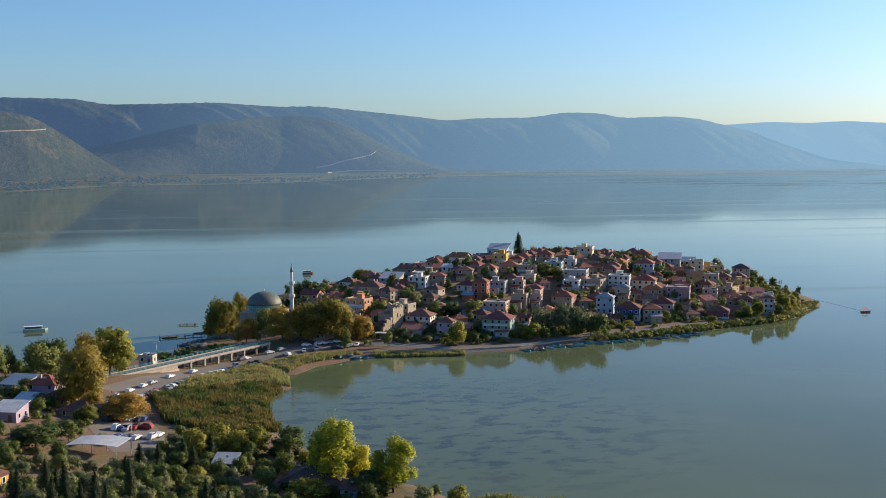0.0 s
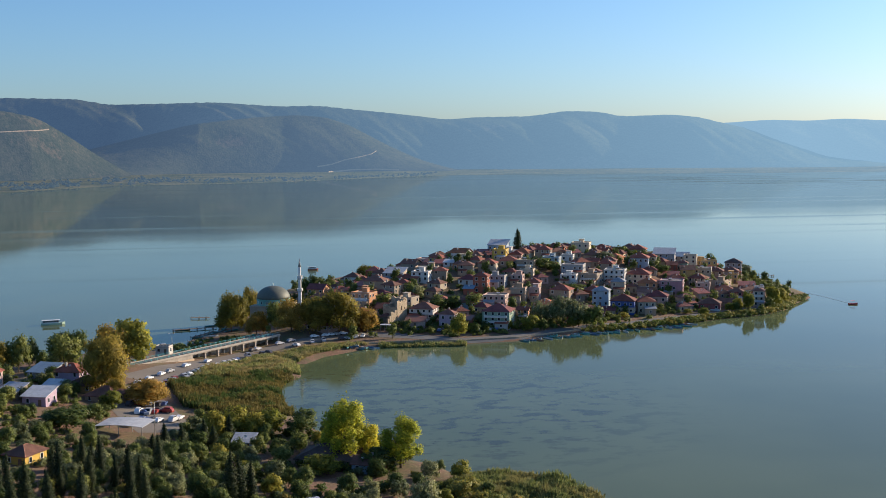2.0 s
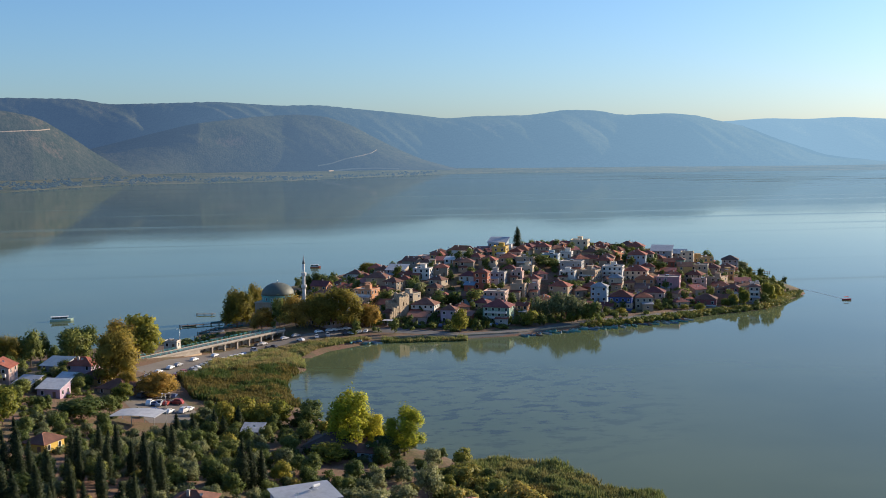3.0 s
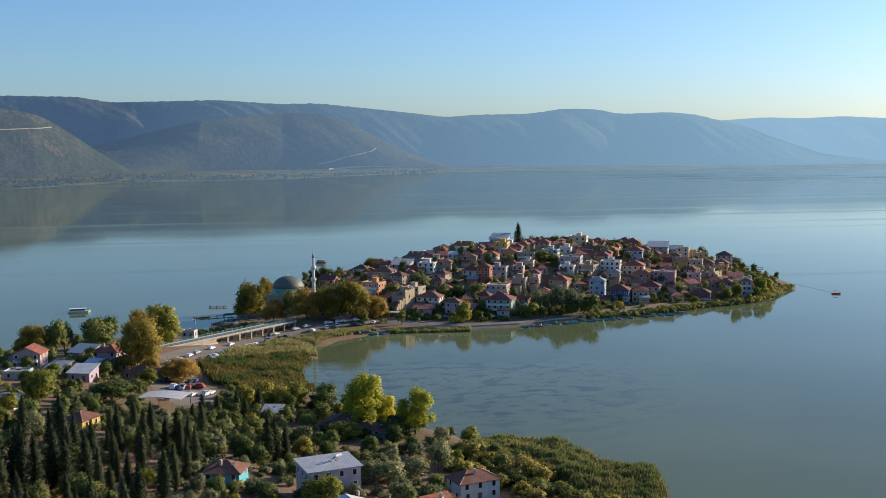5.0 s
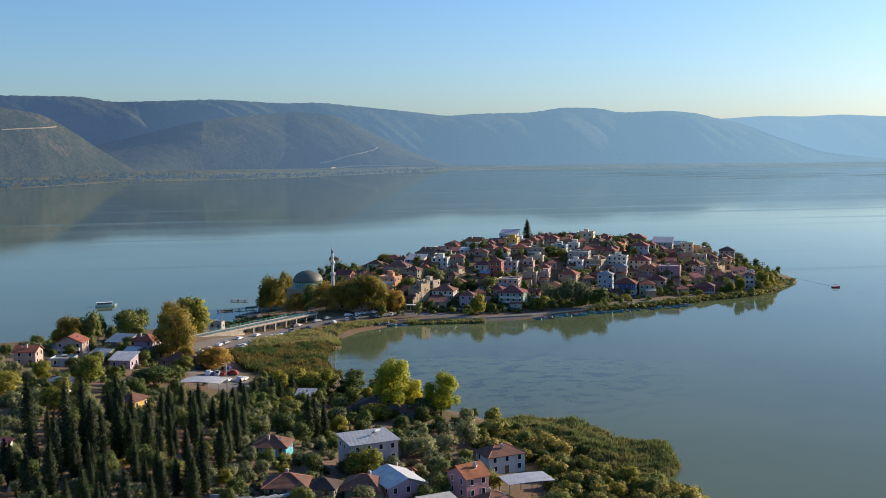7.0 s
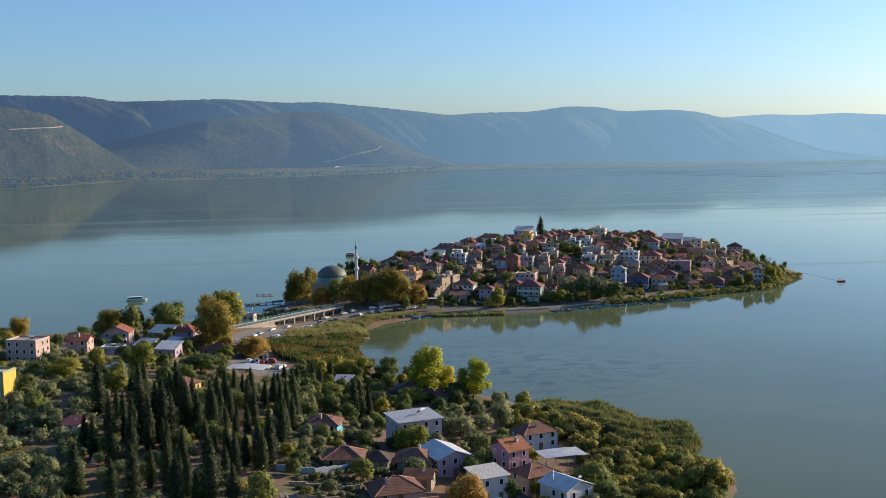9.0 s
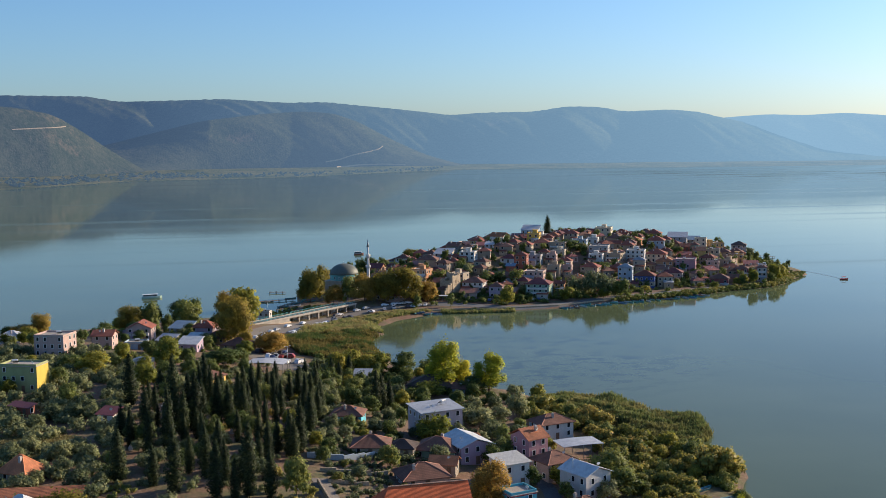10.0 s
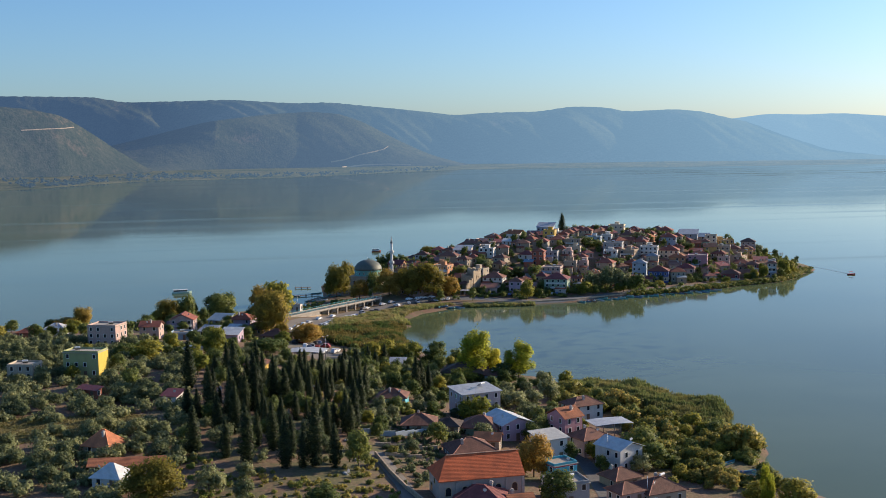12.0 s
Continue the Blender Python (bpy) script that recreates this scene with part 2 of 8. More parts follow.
# ---- terrain ----
ISLAND = [(-34, 496), (-30, 478), (0, 462), (16, 440), (26, 456), (52, 476), (92, 474), (119, 477), (160, 491), (203, 502), (237, 518),
          (265, 527), (286, 542), (300, 561), (322, 583), (330, 607), (338, 668), (335, 735), (285, 785), (205, 806), (125, 795), (62, 765), (22, 705), (-4, 650), (-20, 589), (-22, 533)]
MAINLAND = [(-30, 500), (-45, 490), (-78, 486), (-116, 465), (-163, 459), (-188, 447), (-260, 432), (-420, 400), (-700, 300), (-2500, -500), (-2500, -4500), (2500, -4500), (700, -500), (260, -150),
            (125, 55), (80, 128), (73, 145), (76, 156), (85, 170), (89, 188), (76, 199), (68, 215), (62, 240), (56, 262), (46, 285), (38, 292), (20, 318), (10, 345), (4, 370), (5, 400), (14, 415), (14, 432), (0, 470), (-20, 500)]


def shore(x, y, poly):
    """Distance inside (+) or outside (-) a shoreline."""
    x, y = np.asarray(x, float), np.asarray(y, float)
    best, inside = np.full(x.shape, 1e18), np.zeros(x.shape, bool)
    for (ax, ay), (bx, by) in zip(poly, poly[1:] + poly[:1]):
        dx, dy = bx - ax, by - ay
        k = np.clip(((x - ax) * dx + (y - ay) * dy) / (dx * dx + dy * dy), 0, 1)
        best = np.minimum(best, (x - ax - k * dx) ** 2 + (y - ay - k * dy) ** 2)
        cross = ((ay > y) != (by > y)) & (x < dx * (y - ay) / (dy if dy else 1e-9) + ax)
        inside ^= cross
    return np.where(inside, 1, -1) * np.sqrt(best)


def smooth(v, a, b):
    k = np.clip((v - a) / (b - a), 0, 1)
    return k * k * (3 - 2 * k)


def height(x, y):
    """Ground height over the water level, for numbers or arrays."""
    i, m = shore(x, y, ISLAND), shore(x, y, MAINLAND)
    knoll = 5.0 * smooth(i, 4, 30) * np.exp(-((np.asarray(x, float) - 280) ** 2 + (np.asarray(y, float) - 660) ** 2) / 1800)
    zi = np.where(i > 0, 0.15 + 1.05 * smooth(i, 0, 4) + 22.5 * smooth(i, 8, 148) + knoll, np.maximum(0.15 + 0.25 * i, -3))
    zm = np.where(m > 0, 0.15 + 1.05 * smooth(m, 0, 5) + 13.5 * smooth(m, 12, 140), np.maximum(0.15 + 0.25 * m, -3))
    return np.maximum(zi, zm)


# ---- mesh helpers ----
def mesh(name, verts, faces, mats, index=None, flat=True):
    me = bpy.data.meshes.new(name)
    me.from_pydata([tuple(v) for v in verts], [], [tuple(f) for f in faces])
    for m in mats if isinstance(mats, (list, tuple)) else [mats]:
        me.materials.append(m)
    if index is not None:
        me.polygons.foreach_set("material_index", index)
    if not flat:
        me.polygons.foreach_set("use_smooth", [True] * len(me.polygons))
    me.update()
    return me


def part(name, me, parent, label="", m=None):
    ob = new(name, me)
    ob.parent = parent
    if m is not None:
        ob.matrix_local = m
    if label:
        ob["label"] = label
    return ob


def thing(name, x, y, z, yaw, label, category, group="", kind=""):
    ob = new(name)
    ob.matrix_world = pose(x, y, z, 0, 0, yaw)
    return tagged(ob, label, category, group, kind)


def boxes(*rows):
    """Boxes (x0, x1, y0, y1, z0, z1) as vertices and faces."""
    v, f = [], []
    for x0, x1, y0, y1, z0, z1 in rows:
        k = len(v)
        v += [(x0, y0, z0), (x1, y0, z0), (x1, y1, z0), (x0, y1, z0), (x0, y0, z1), (x1, y0, z1), (x1, y1, z1), (x0, y1, z1)]
        f += [(k + a, k + b, k + c, k + d) for a, b, c, d in ((3, 2, 1, 0), (4, 5, 6, 7), (0, 1, 5, 4), (1, 2, 6, 5), (2, 3, 7, 6), (3, 0, 4, 7))]
    return v, f


def box_mesh(name, mat, *rows):
    return mesh(name, *boxes(*rows), mat)


def lathe(name, mat, profile, sides=16, flat=False):
    v, f = [], []
    for r, z in profile:
        v += [(r * math.cos(2 * math.pi * i / sides), r * math.sin(2 * math.pi * i / sides), z) for i in range(sides)]
    for j in range(len(profile) - 1):
        for i in range(sides):
            a, b = j * sides + i, j * sides + (i + 1) % sides
            f.append((a, b, b + sides, a + sides))
    f.append(tuple(range(sides))[::-1])
    f.append(tuple(range((len(profile) - 1) * sides, len(profile) * sides)))
    return mesh(name, v, f, mat, flat=flat)


def ground_z(x, y):
    return float(height(x, y))


# ---- ground, water, hills ----
def grid_mesh(name, xs, ys, zf, mat):
    X, Y = np.meshgrid(xs, ys)
    Z = zf(X, Y)
    v = np.stack([X.ravel(), Y.ravel(), Z.ravel()], 1)
    nx = len(xs)
    i = (np.arange(len(ys) - 1)[:, None] * nx + np.arange(nx - 1)[None, :]).ravel()
    return mesh(name, v.tolist(), np.stack([i, i + 1, i + nx + 1, i + nx], 1).tolist(), mat, flat=False)


far = np.array([-7000, -4500, -3000, -2000, -1400, -1000, -750, -550])
xs = np.concatenate([far, np.arange(-420, 392, 3.5), [430, 500, 620, 900, 1300, 2000, 3000, 4500, 7000]])
ys = np.concatenate([[-7000, -4500, -3000, -2000, -1200, -800, -500, -300, -200, -100, -40], np.arange(0, 822, 3.5), [850, 900, 1100, 1500, 2500, 4000, 7000]])
tagged(new("ground", grid_mesh("ground", xs, ys, height, GROUND)), "dry earth and grass ground sloping into the lake", "ground", kind="structure")
tagged(new("water", grid_mesh("water", np.linspace(-8000, 8000, 9), np.linspace(-6000, 8000, 9), lambda x, y: x * 0.0, WATER)), "calm blue-grey lake water with faint ripples", "lake", kind="structure")


def hill_material(name, ground_dark, ground_light, haze_glow, haze_glow_right):
    """Wooded slopes of a far backdrop, with haze painted on them as a bluish emission."""
    def make(n, l, b):
        big, fine = texture(n, l, 0.006, 6, 0.65), texture(n, l, 0.06, 6, 0.75)
        grain = texture(n, l, 0.16, 3, 0.6)
        c = ramp(n, l, mix(n, l, 0.28, mix(n, l, 0.5, big, fine), grain), (0.42, ground_dark), (0.58, ground_light))
        bump(n, l, b, grain, 0.4, 7.0)
        bare = ramp(n, l, mix(n, l, 0.35, texture(n, l, 0.0042, 4, 0.6, (1, 1, 1.6)), fine), (0.57, (0, 0, 0)), (0.66, (0.32, 0.32, 0.32)))
        l.new(mix(n, l, bare, c, (0.17, 0.115, 0.075)), b.inputs["Base Color"])
        b.inputs["Roughness"].default_value = 1.0
        b.inputs["Specular IOR Level"].default_value = 0.0
        # painted haze: emission colour blends from left to right across the range
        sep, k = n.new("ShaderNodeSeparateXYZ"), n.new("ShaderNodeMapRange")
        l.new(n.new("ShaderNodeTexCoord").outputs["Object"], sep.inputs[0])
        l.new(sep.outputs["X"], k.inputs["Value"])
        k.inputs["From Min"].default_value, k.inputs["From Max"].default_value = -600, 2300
        l.new(mix(n, l, k.outputs[0], haze_glow, haze_glow_right), b.inputs["Emission Color"])
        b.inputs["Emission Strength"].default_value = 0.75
    return material(name, make)


EYE0 = (-20.0, -50.0)


def hill(name, label, crest, near, far_, foot, haze_glow, haze_glow_right, seed, dark=(0.020, 0.030, 0.014), light=(0.065, 0.068, 0.034), rough=1.0, steep=1.0):
    """A range of hills. crest: (bearing in degrees right of +y, height); near and far_: distance of its foot and crest."""
    bear = np.arange(crest[0][0], crest[-1][0] + 0.01, 0.1)
    top = np.interp(bear, [c[0] for c in crest], [c[1] for c in crest])
    top = np.convolve(np.pad(top, 4, "edge"), np.ones(9) / 9, "valid")
    rows, cols = 56, len(bear)
    v = []
    for j in range(rows):
        k = j / (rows - 1)
        q = min(1.0, k / 0.9)
        for i, bdeg in enumerate(bear):
            a = radians(bdeg)
            n0 = np.interp(bdeg, [p[0] for p in near], [p[1] for p in near])
            f0 = np.interp(bdeg, [p[0] for p in far_], [p[1] for p in far_])
            r = n0 + (f0 - n0) * k / 0.9
            t = max(0.0, top[i])
            slope = 0.55 * q + 0.45 * math.sin(q * math.pi / 2)
            rise = min(foot, t) * min(1, q * 8) + max(0.0, t - foot) * slope ** steep
            bell = math.sin(math.pi * q) ** 1.2
            gully = noise.fractal((bdeg * 0.3 + q * 1.3 + seed, q * 0.5, seed), 1.0, 2.0, 4) * 0.17 * bell * t
            fine = noise.fractal((bdeg * 3.5 + seed, q * 9, seed), 1.0, 2.0, 4) * 0.009 * t
            z = rise + (gully + fine) * rough - (60 if k > 0.95 else 0)
            v.append((EYE0[0] + r * math.sin(a), EYE0[1] + r * math.cos(a), max(z, 0.5) if q > 0.015 and t > 1 else -2.0))
    f = [(j * cols + i, j * cols + i + 1, (j + 1) * cols + i + 1, (j + 1) * cols + i) for j in range(rows - 1) for i in range(cols - 1)]
    ob = new(name, mesh(name, v, f, hill_material(name + label, dark, light, haze_glow, haze_glow_right), flat=False))
    return tagged(ob, label, "hills", kind="structure")



def hill_track(slopes, eye, line, width):
    """A pale earth track cut into a far slope, along (bearing, rise in degrees) seen from a point."""
    pts = []
    for (a, b), (c, d) in zip(line, line[1:]):
        n = max(2, int(abs(c - a) / 0.08))
        pts += [(a + (c - a) * i / n, b + (d - b) * i / n) for i in range(n)]
    v = []
    for a, e in pts:
        ray = Vector((math.sin(radians(a)) * math.cos(radians(e)), math.cos(radians(a)) * math.cos(radians(e)), math.sin(radians(e))))
        met = [ob.ray_cast(Vector(eye), ray)[:3] for ob in slopes]
        met = sorted(((p - Vector(eye)).length, p, normal) for ok, p, normal in met if ok)
        if met:
            p = met[0][1] + met[0][2] * 1.5
            v += [tuple(p + Vector((0, 0, -width / 2))), tuple(p + Vector((0, width * 0.3, width / 2)))]
    f = [(2 * i, 2 * i + 2, 2 * i + 3, 2 * i + 1) for i in range(len(v) // 2 - 1)]
    return tagged(new("track", mesh("track", v, f, TRACK)), "hazy pale earth track cut into the far hillside", "track", kind="structure")


# pale earth colours, then two emission colours that paint haze over the track
TRACK = hill_material("hazy_track_earth", (0.18, 0.135, 0.09), (0.27, 0.21, 0.14), (0.06, 0.08, 0.10), (0.16, 0.21, 0.25))


# ---- houses ----
CACHE = {}


def window_mesh(w, h):
    """A framed window in one piece: frame, reveal and dark pane."""
    key = "window_%.2f_%.2f" % (w, h)
    if key not in CACHE:
        t = 0.1
        def loop(a, b0, b1, y):
            return [(-a, y, b0), (a, y, b0), (a, y, b1), (-a, y, b1)]
        v = loop(w / 2 + t, -t, h + t, 0.03) + loop(w / 2 + t, -t, h + t, -0.08) + loop(w / 2, 0, h, -0.08) + loop(w / 2, 0, h, -0.015)
        f = [(b + i, b + (i + 1) % 4, b + 4 + (i + 1) % 4, b + 4 + i) for b in (0, 4, 8) for i in range(4)] + [(12, 13, 14, 15)]
        CACHE[key] = mesh("window", v, f, [WHITE, GLASS], [0] * 12 + [1])
    return CACHE[key]


def frame_mesh(w, h):
    key = "frame_%.2f_%.2f" % (w, h)
    if key not in CACHE:
        t = 0.1
        v = []
        for a, b0, b1, y in ((w / 2 + t, -t, h + t, 0.03), (w / 2 + t, -t, h + t, -0.08), (w / 2, 0, h, -0.08), (w / 2, 0, h, 0.0)):
            v += [(-a, y, b0), (a, y, b0), (a, y, b1), (-a, y, b1)]
        CACHE[key] = mesh("window", v, [(b + i, b + (i + 1) % 4, b + 4 + (i + 1) % 4, b + 4 + i) for b in (0, 4, 8) for i in range(4)], WHITE)
    return CACHE[key]


def pane_mesh(w, h):
    key = "pane_%.2f_%.2f" % (w, h)
    if key not in CACHE:
        CACHE[key] = box_mesh("pane", GLASS, (-w / 2, w / 2, -0.02, -0.008, 0, h))
    return CACHE[key]


def door_mesh():
    if "door" not in CACHE:
        CACHE["door"] = box_mesh("door", WOOD, (-0.55, -0.45, -0.08, 0.02, 0, 2.15), (0.45, 0.55, -0.08, 0.02, 0, 2.15), (-0.45, 0.45, -0.08, 0.02, 2.05, 2.15),
                                 (-0.45, 0.45, -0.04, 0.0, 0, 2.05), (-0.35, -0.05, -0.06, -0.03, 0.2, 0.95), (0.05, 0.35, -0.06, -0.03, 0.2, 0.95), (-0.35, 0.35, -0.06, -0.03, 1.15, 1.9))
    return CACHE["door"]


def dish_mesh():
    if "dish" not in CACHE:
        v, f = [(0, 0, 0)], []
        for i in range(10):
            a = 2 * math.pi * i / 10
            v.append((0.45 * math.cos(a), -0.12, 0.45 * math.sin(a)))
        f = [(0, 1 + i, 1 + (i + 1) % 10) for i in range(10)]
        bv, bf = boxes((-0.03, 0.03, 0, 0.06, -0.9, 0))
        f += [tuple(k + 11 for k in q) for q in bf]
        CACHE["dish"] = mesh("satellite_dish", v + bv, f, WHITE)
    return CACHE["dish"]


def tank_mesh():
    if "tank" not in CACHE:
        v, f = boxes((-0.9, 0.9, -1.1, -1.02, 0.1, 0.2), (-0.9, -0.82, -1.1, 0.1, 0.0, 0.1), (0.82, 0.9, -1.1, 0.1, 0, 0.1))
        k = len(v)
        v += [(-0.9, -1.0, 0.25), (0.9, -1.0, 0.25), (0.9, 0.1, 1.05), (-0.9, 0.1, 1.05), (-0.9, -0.95, 0.15), (0.9, -0.95, 0.15), (0.9, 0.15, 0.95), (-0.9, 0.15, 0.95)]
        f += [(k, k + 1, k + 2, k + 3), (k + 7, k + 6, k + 5, k + 4), (k + 1, k, k + 4, k + 5), (k + 2, k + 1, k + 5, k + 6), (k + 3, k + 2, k + 6, k + 7), (k, k + 3, k + 7, k + 4)]
        idx = [0] * 18 + [1] * 6
        k = len(v)
        for i in range(10):
            a = 2 * math.pi * i / 10
            v += [(-0.9, 0.45 + 0.32 * math.cos(a), 1.15 + 0.32 * math.sin(a)), (0.9, 0.45 + 0.32 * math.cos(a), 1.15 + 0.32 * math.sin(a))]
        f += [(k + 2 * i, k + 2 * i + 1, k + (2 * i + 3) % 20, k + (2 * i + 2) % 20) for i in range(10)] + [tuple(k + 2 * i for i in range(10))[::-1], tuple(k + 2 * i + 1 for i in range(10))]
        idx += [0] * 12
        CACHE["tank"] = mesh("solar_heater", v, f, [WHITE, GLASS], idx)
    return CACHE["tank"]


def roof_solid(kind, w, d, z, rise, over, thick=0.16):
    """Roof vertices and faces with its ridge along x, over a w x d plan with its eaves at z."""
    a, b = w / 2 + over, d / 2 + over
    z = z - 0.02
    if kind == "hip":
        if w >= d:
            q = max(0.15, a - b)
            top = [(-q, 0, z + rise), (q, 0, z + rise)]
            f = [(0, 1, 5, 4), (1, 2, 5), (2, 3, 4, 5), (3, 0, 4)]
        else:
            q = max(0.15, b - a)
            top = [(0, -q, z + rise), (0, q, z + rise)]
            f = [(0, 1, 4), (1, 2, 5, 4), (2, 3, 5), (3, 0, 4, 5)]
    elif kind == "gable":
        top = [(-a, 0, z + rise), (a, 0, z + rise)]
        f = [(0, 1, 5, 4), (2, 3, 4, 5)]
    elif kind == "gable_front":
        top = [(0, -b, z + rise), (0, b, z + rise)]
        f = [(1, 2, 5, 4), (3, 0, 4, 5)]
    else:
        top = [(a, b, z + rise), (-a, b, z + rise)]
        f = [(0, 1, 4, 5)]
    v = [(-a, -b, z), (a, -b, z), (a, b, z), (-a, b, z)] + top
    n = len(v)
    v += [(x, y, zz - thick) for x, y, zz in v]
    under = []
    edges = {}
    for q in f:
        under.append(tuple(k + n for k in reversed(q)))
        for i in range(len(q)):
            e = (q[i], q[(i + 1) % len(q)])
            if (e[1], e[0]) in edges:
                del edges[(e[1], e[0])]
            else:
                edges[e] = 1
    side = [(e[1], e[0], e[0] + n, e[1] + n) for e in edges]
    return v, f + under + side


def house(x, y, yaw, w, d, storeys, wall, roof, cover, label, rise=None, base=None, win=1.0, low=None, balcony=False, extras="", group="village houses", floor_h=2.75, blind=0.14):
    """A house on the slope. wall, cover: colours; roof: hip, gable, gable_front, shed, flat; low: colour of its ground floor."""
    z = ground_z(x, y) if base is None else base
    h = storeys * floor_h
    ob = thing("house", x, y, z, yaw, label, "house", group)
    rng = random.Random(int(x * 31 + y * 17))
    rise = rise if rise is not None else 0.25 * min(w, d) + 0.3
    over = 0.15 if roof == "flat" else 0.55
    v, f = boxes((-w / 2, w / 2, -d / 2, d / 2, -3.0, h), (-w / 2 - 0.08, w / 2 + 0.08, -d / 2 - 0.08, d / 2 + 0.08, -3.0, 0.35))
    if roof == "gable":
        k = len(v)
        for s in (-1, 1):
            v += [(s * (w / 2 - 0.002), -d / 2, h - 0.01), (s * (w / 2 - 0.002), d / 2, h - 0.01), (s * (w / 2 - 0.002), 0, h + rise * d / (d + 2 * over) - 0.1)]
        f += [(k, k + 2, k + 1), (k + 3, k + 4, k + 5)]
    if roof == "gable_front":
        k = len(v)
        for s in (-1, 1):
            v += [(-w / 2, s * (d / 2 - 0.002), h - 0.01), (w / 2, s * (d / 2 - 0.002), h - 0.01), (0, s * (d / 2 - 0.002), h + rise * w / (w + 2 * over) - 0.1)]
        f += [(k, k + 1, k + 2), (k + 3, k + 5, k + 4)]
    if roof == "shed":
        k = len(v)
        v += [(-w / 2, -d / 2, h), (-w / 2, d / 2, h), (-w / 2, d / 2, h + rise * 0.9), (w / 2, -d / 2, h), (w / 2, d / 2, h), (w / 2, d / 2, h + rise * 0.9)]
        f += [(k, k + 2, k + 1), (k + 3, k + 4, k + 5), (k + 1, k + 2, k + 5, k + 4)]
    part("wall", mesh("wall", v, f, plaster(wall)), ob)
    if low:
        part("ground_floor_wall", box_mesh("wall", plaster(low), (-w / 2 - 0.05, w / 2 + 0.05, -d / 2 - 0.05, d / 2 + 0.05, -2.5, floor_h - 0.1)), ob)
    if roof == "flat":
        t = 0.2
        part("roof", box_mesh("roof", CONCRETE, (-w / 2 - 0.25, w / 2 + 0.25, -d / 2 - 0.25, d / 2 + 0.25, h, h + 0.18)), ob)
        part("parapet", box_mesh("parapet", plaster(wall), (-w / 2, w / 2, -d / 2, -d / 2 + t, h + 0.18, h + 0.75), (-w / 2, w / 2, d / 2 - t, d / 2, h + 0.18, h + 0.75),
                                 (-w / 2, -w / 2 + t, -d / 2 + t, d / 2 - t, h + 0.18, h + 0.75), (w / 2 - t, w / 2, -d / 2 + t, d / 2 - t, h + 0.18, h + 0.75)), ob)
    else:
        mat = sheet_metal(cover) if roof == "shed" or "m" in extras else tiles(cover)
        part("roof", mesh("roof", *roof_solid(roof, w, d, h + 0.18, rise, over), mat), ob)
        if roof == "hip" and mat.name.startswith("tiles"):
            a, b = w / 2 + over, d / 2 + over
            q = max(0.15, abs(a - b))
            rz = h + 0.16 + rise
            row = (-q, q, -0.14, 0.14, rz - 0.05, rz + 0.09) if w >= d else (-0.14, 0.14, -q, q, rz - 0.05, rz + 0.09)
            cv, cf = boxes(row)
            if group == "mainland houses":
                ends = ((-q, 0), (q, 0)) if w >= d else ((0, -q), (0, q))
                for sx in (-1, 1):
                    for sy in (-1, 1):
                        ex, ey = ends[(sx if w >= d else sy) > 0]
                        px, py, pz = sx * a, sy * b, h + 0.16
                        nx, ny = -(ey - py), ex - px
                        k = 0.13 / math.hypot(nx, ny)
                        nx, ny, n0 = nx * k, ny * k, len(cv)
                        cv += [(px - nx, py - ny, pz - 0.02), (px + nx, py + ny, pz - 0.02), (ex + nx, ey + ny, rz - 0.02), (ex - nx, ey - ny, rz - 0.02), (px, py, pz + 0.14), (ex, ey, rz + 0.12)]
                        cf += [(n0, n0 + 4, n0 + 5, n0 + 3), (n0 + 1, n0 + 2, n0 + 5, n0 + 4), (n0, n0 + 1, n0 + 4), (n0 + 2, n0 + 3, n0 + 5)]
            part("ridge_cap", mesh("ridge_cap", cv, cf, tiles(shade(cover, 1.7))), ob, "paler mortared ridge and hip tiles" if group == "mainland houses" else "")
    top = h + (rise * 0.6 if roof not in ("flat",) else 0.2)
    if "c" in extras or (roof in ("hip", "gable") and rng.random() < 0.75):
        cx, cy = rng.uniform(-0.28, 0.28) * w, rng.choice((-0.2, 0.2)) * d
        part("chimney", box_mesh("chimney", plaster((0.5, 0.45, 0.4)), (cx - 0.3, cx + 0.3, cy - 0.3, cy + 0.3, h, top + 1.2), (cx - 0.4, cx + 0.4, cy - 0.4, cy + 0.4, top + 1.2, top + 1.32),
                                 (cx - 0.25, cx + 0.25, cy - 0.25, cy + 0.25, top + 1.32, top + 1.6)), ob)
    if "s" in extras or (roof == "flat" and rng.random() < 0.6):
        part("solar_heater", tank_mesh(), ob, "solar water heater", pose(rng.uniform(-0.25, 0.25) * w, 0, (h + 0.18) if roof == "flat" else h + 0.2 + rise * 0.75, 0, 0, 200))
    if rng.random() < 0.4 or "a" in extras:
        part("satellite_dish", dish_mesh(), ob, "", pose(rng.uniform(-0.35, 0.35) * w, -d * 0.25, h + 0.9 + (0.3 if roof == "flat" else rise * 0.55), 20, 0, rng.uniform(-40, 40)))
    if group == "village houses" and storeys > 1 and rng.random() < 0.55:
        aw, ad, ah = w * rng.uniform(0.4, 0.75), rng.uniform(2.2, 3.4), floor_h * rng.uniform(0.8, 1.0)
        side = rng.choice((-1, 1)) * (w - aw) / 2 * 0.9
        part("annex", box_mesh("annex", plaster(rng.choice(((0.47, 0.4, 0.3), (0.42, 0.32, 0.22), (0.36, 0.36, 0.36), (0.55, 0.5, 0.45)))), (side - aw / 2, side + aw / 2, -d / 2 - ad, -d / 2 - 0.004, -3, ah)), ob)
        av, af = roof_solid("shed", aw, ad, ah + 0.15, 0.7, 0.25)
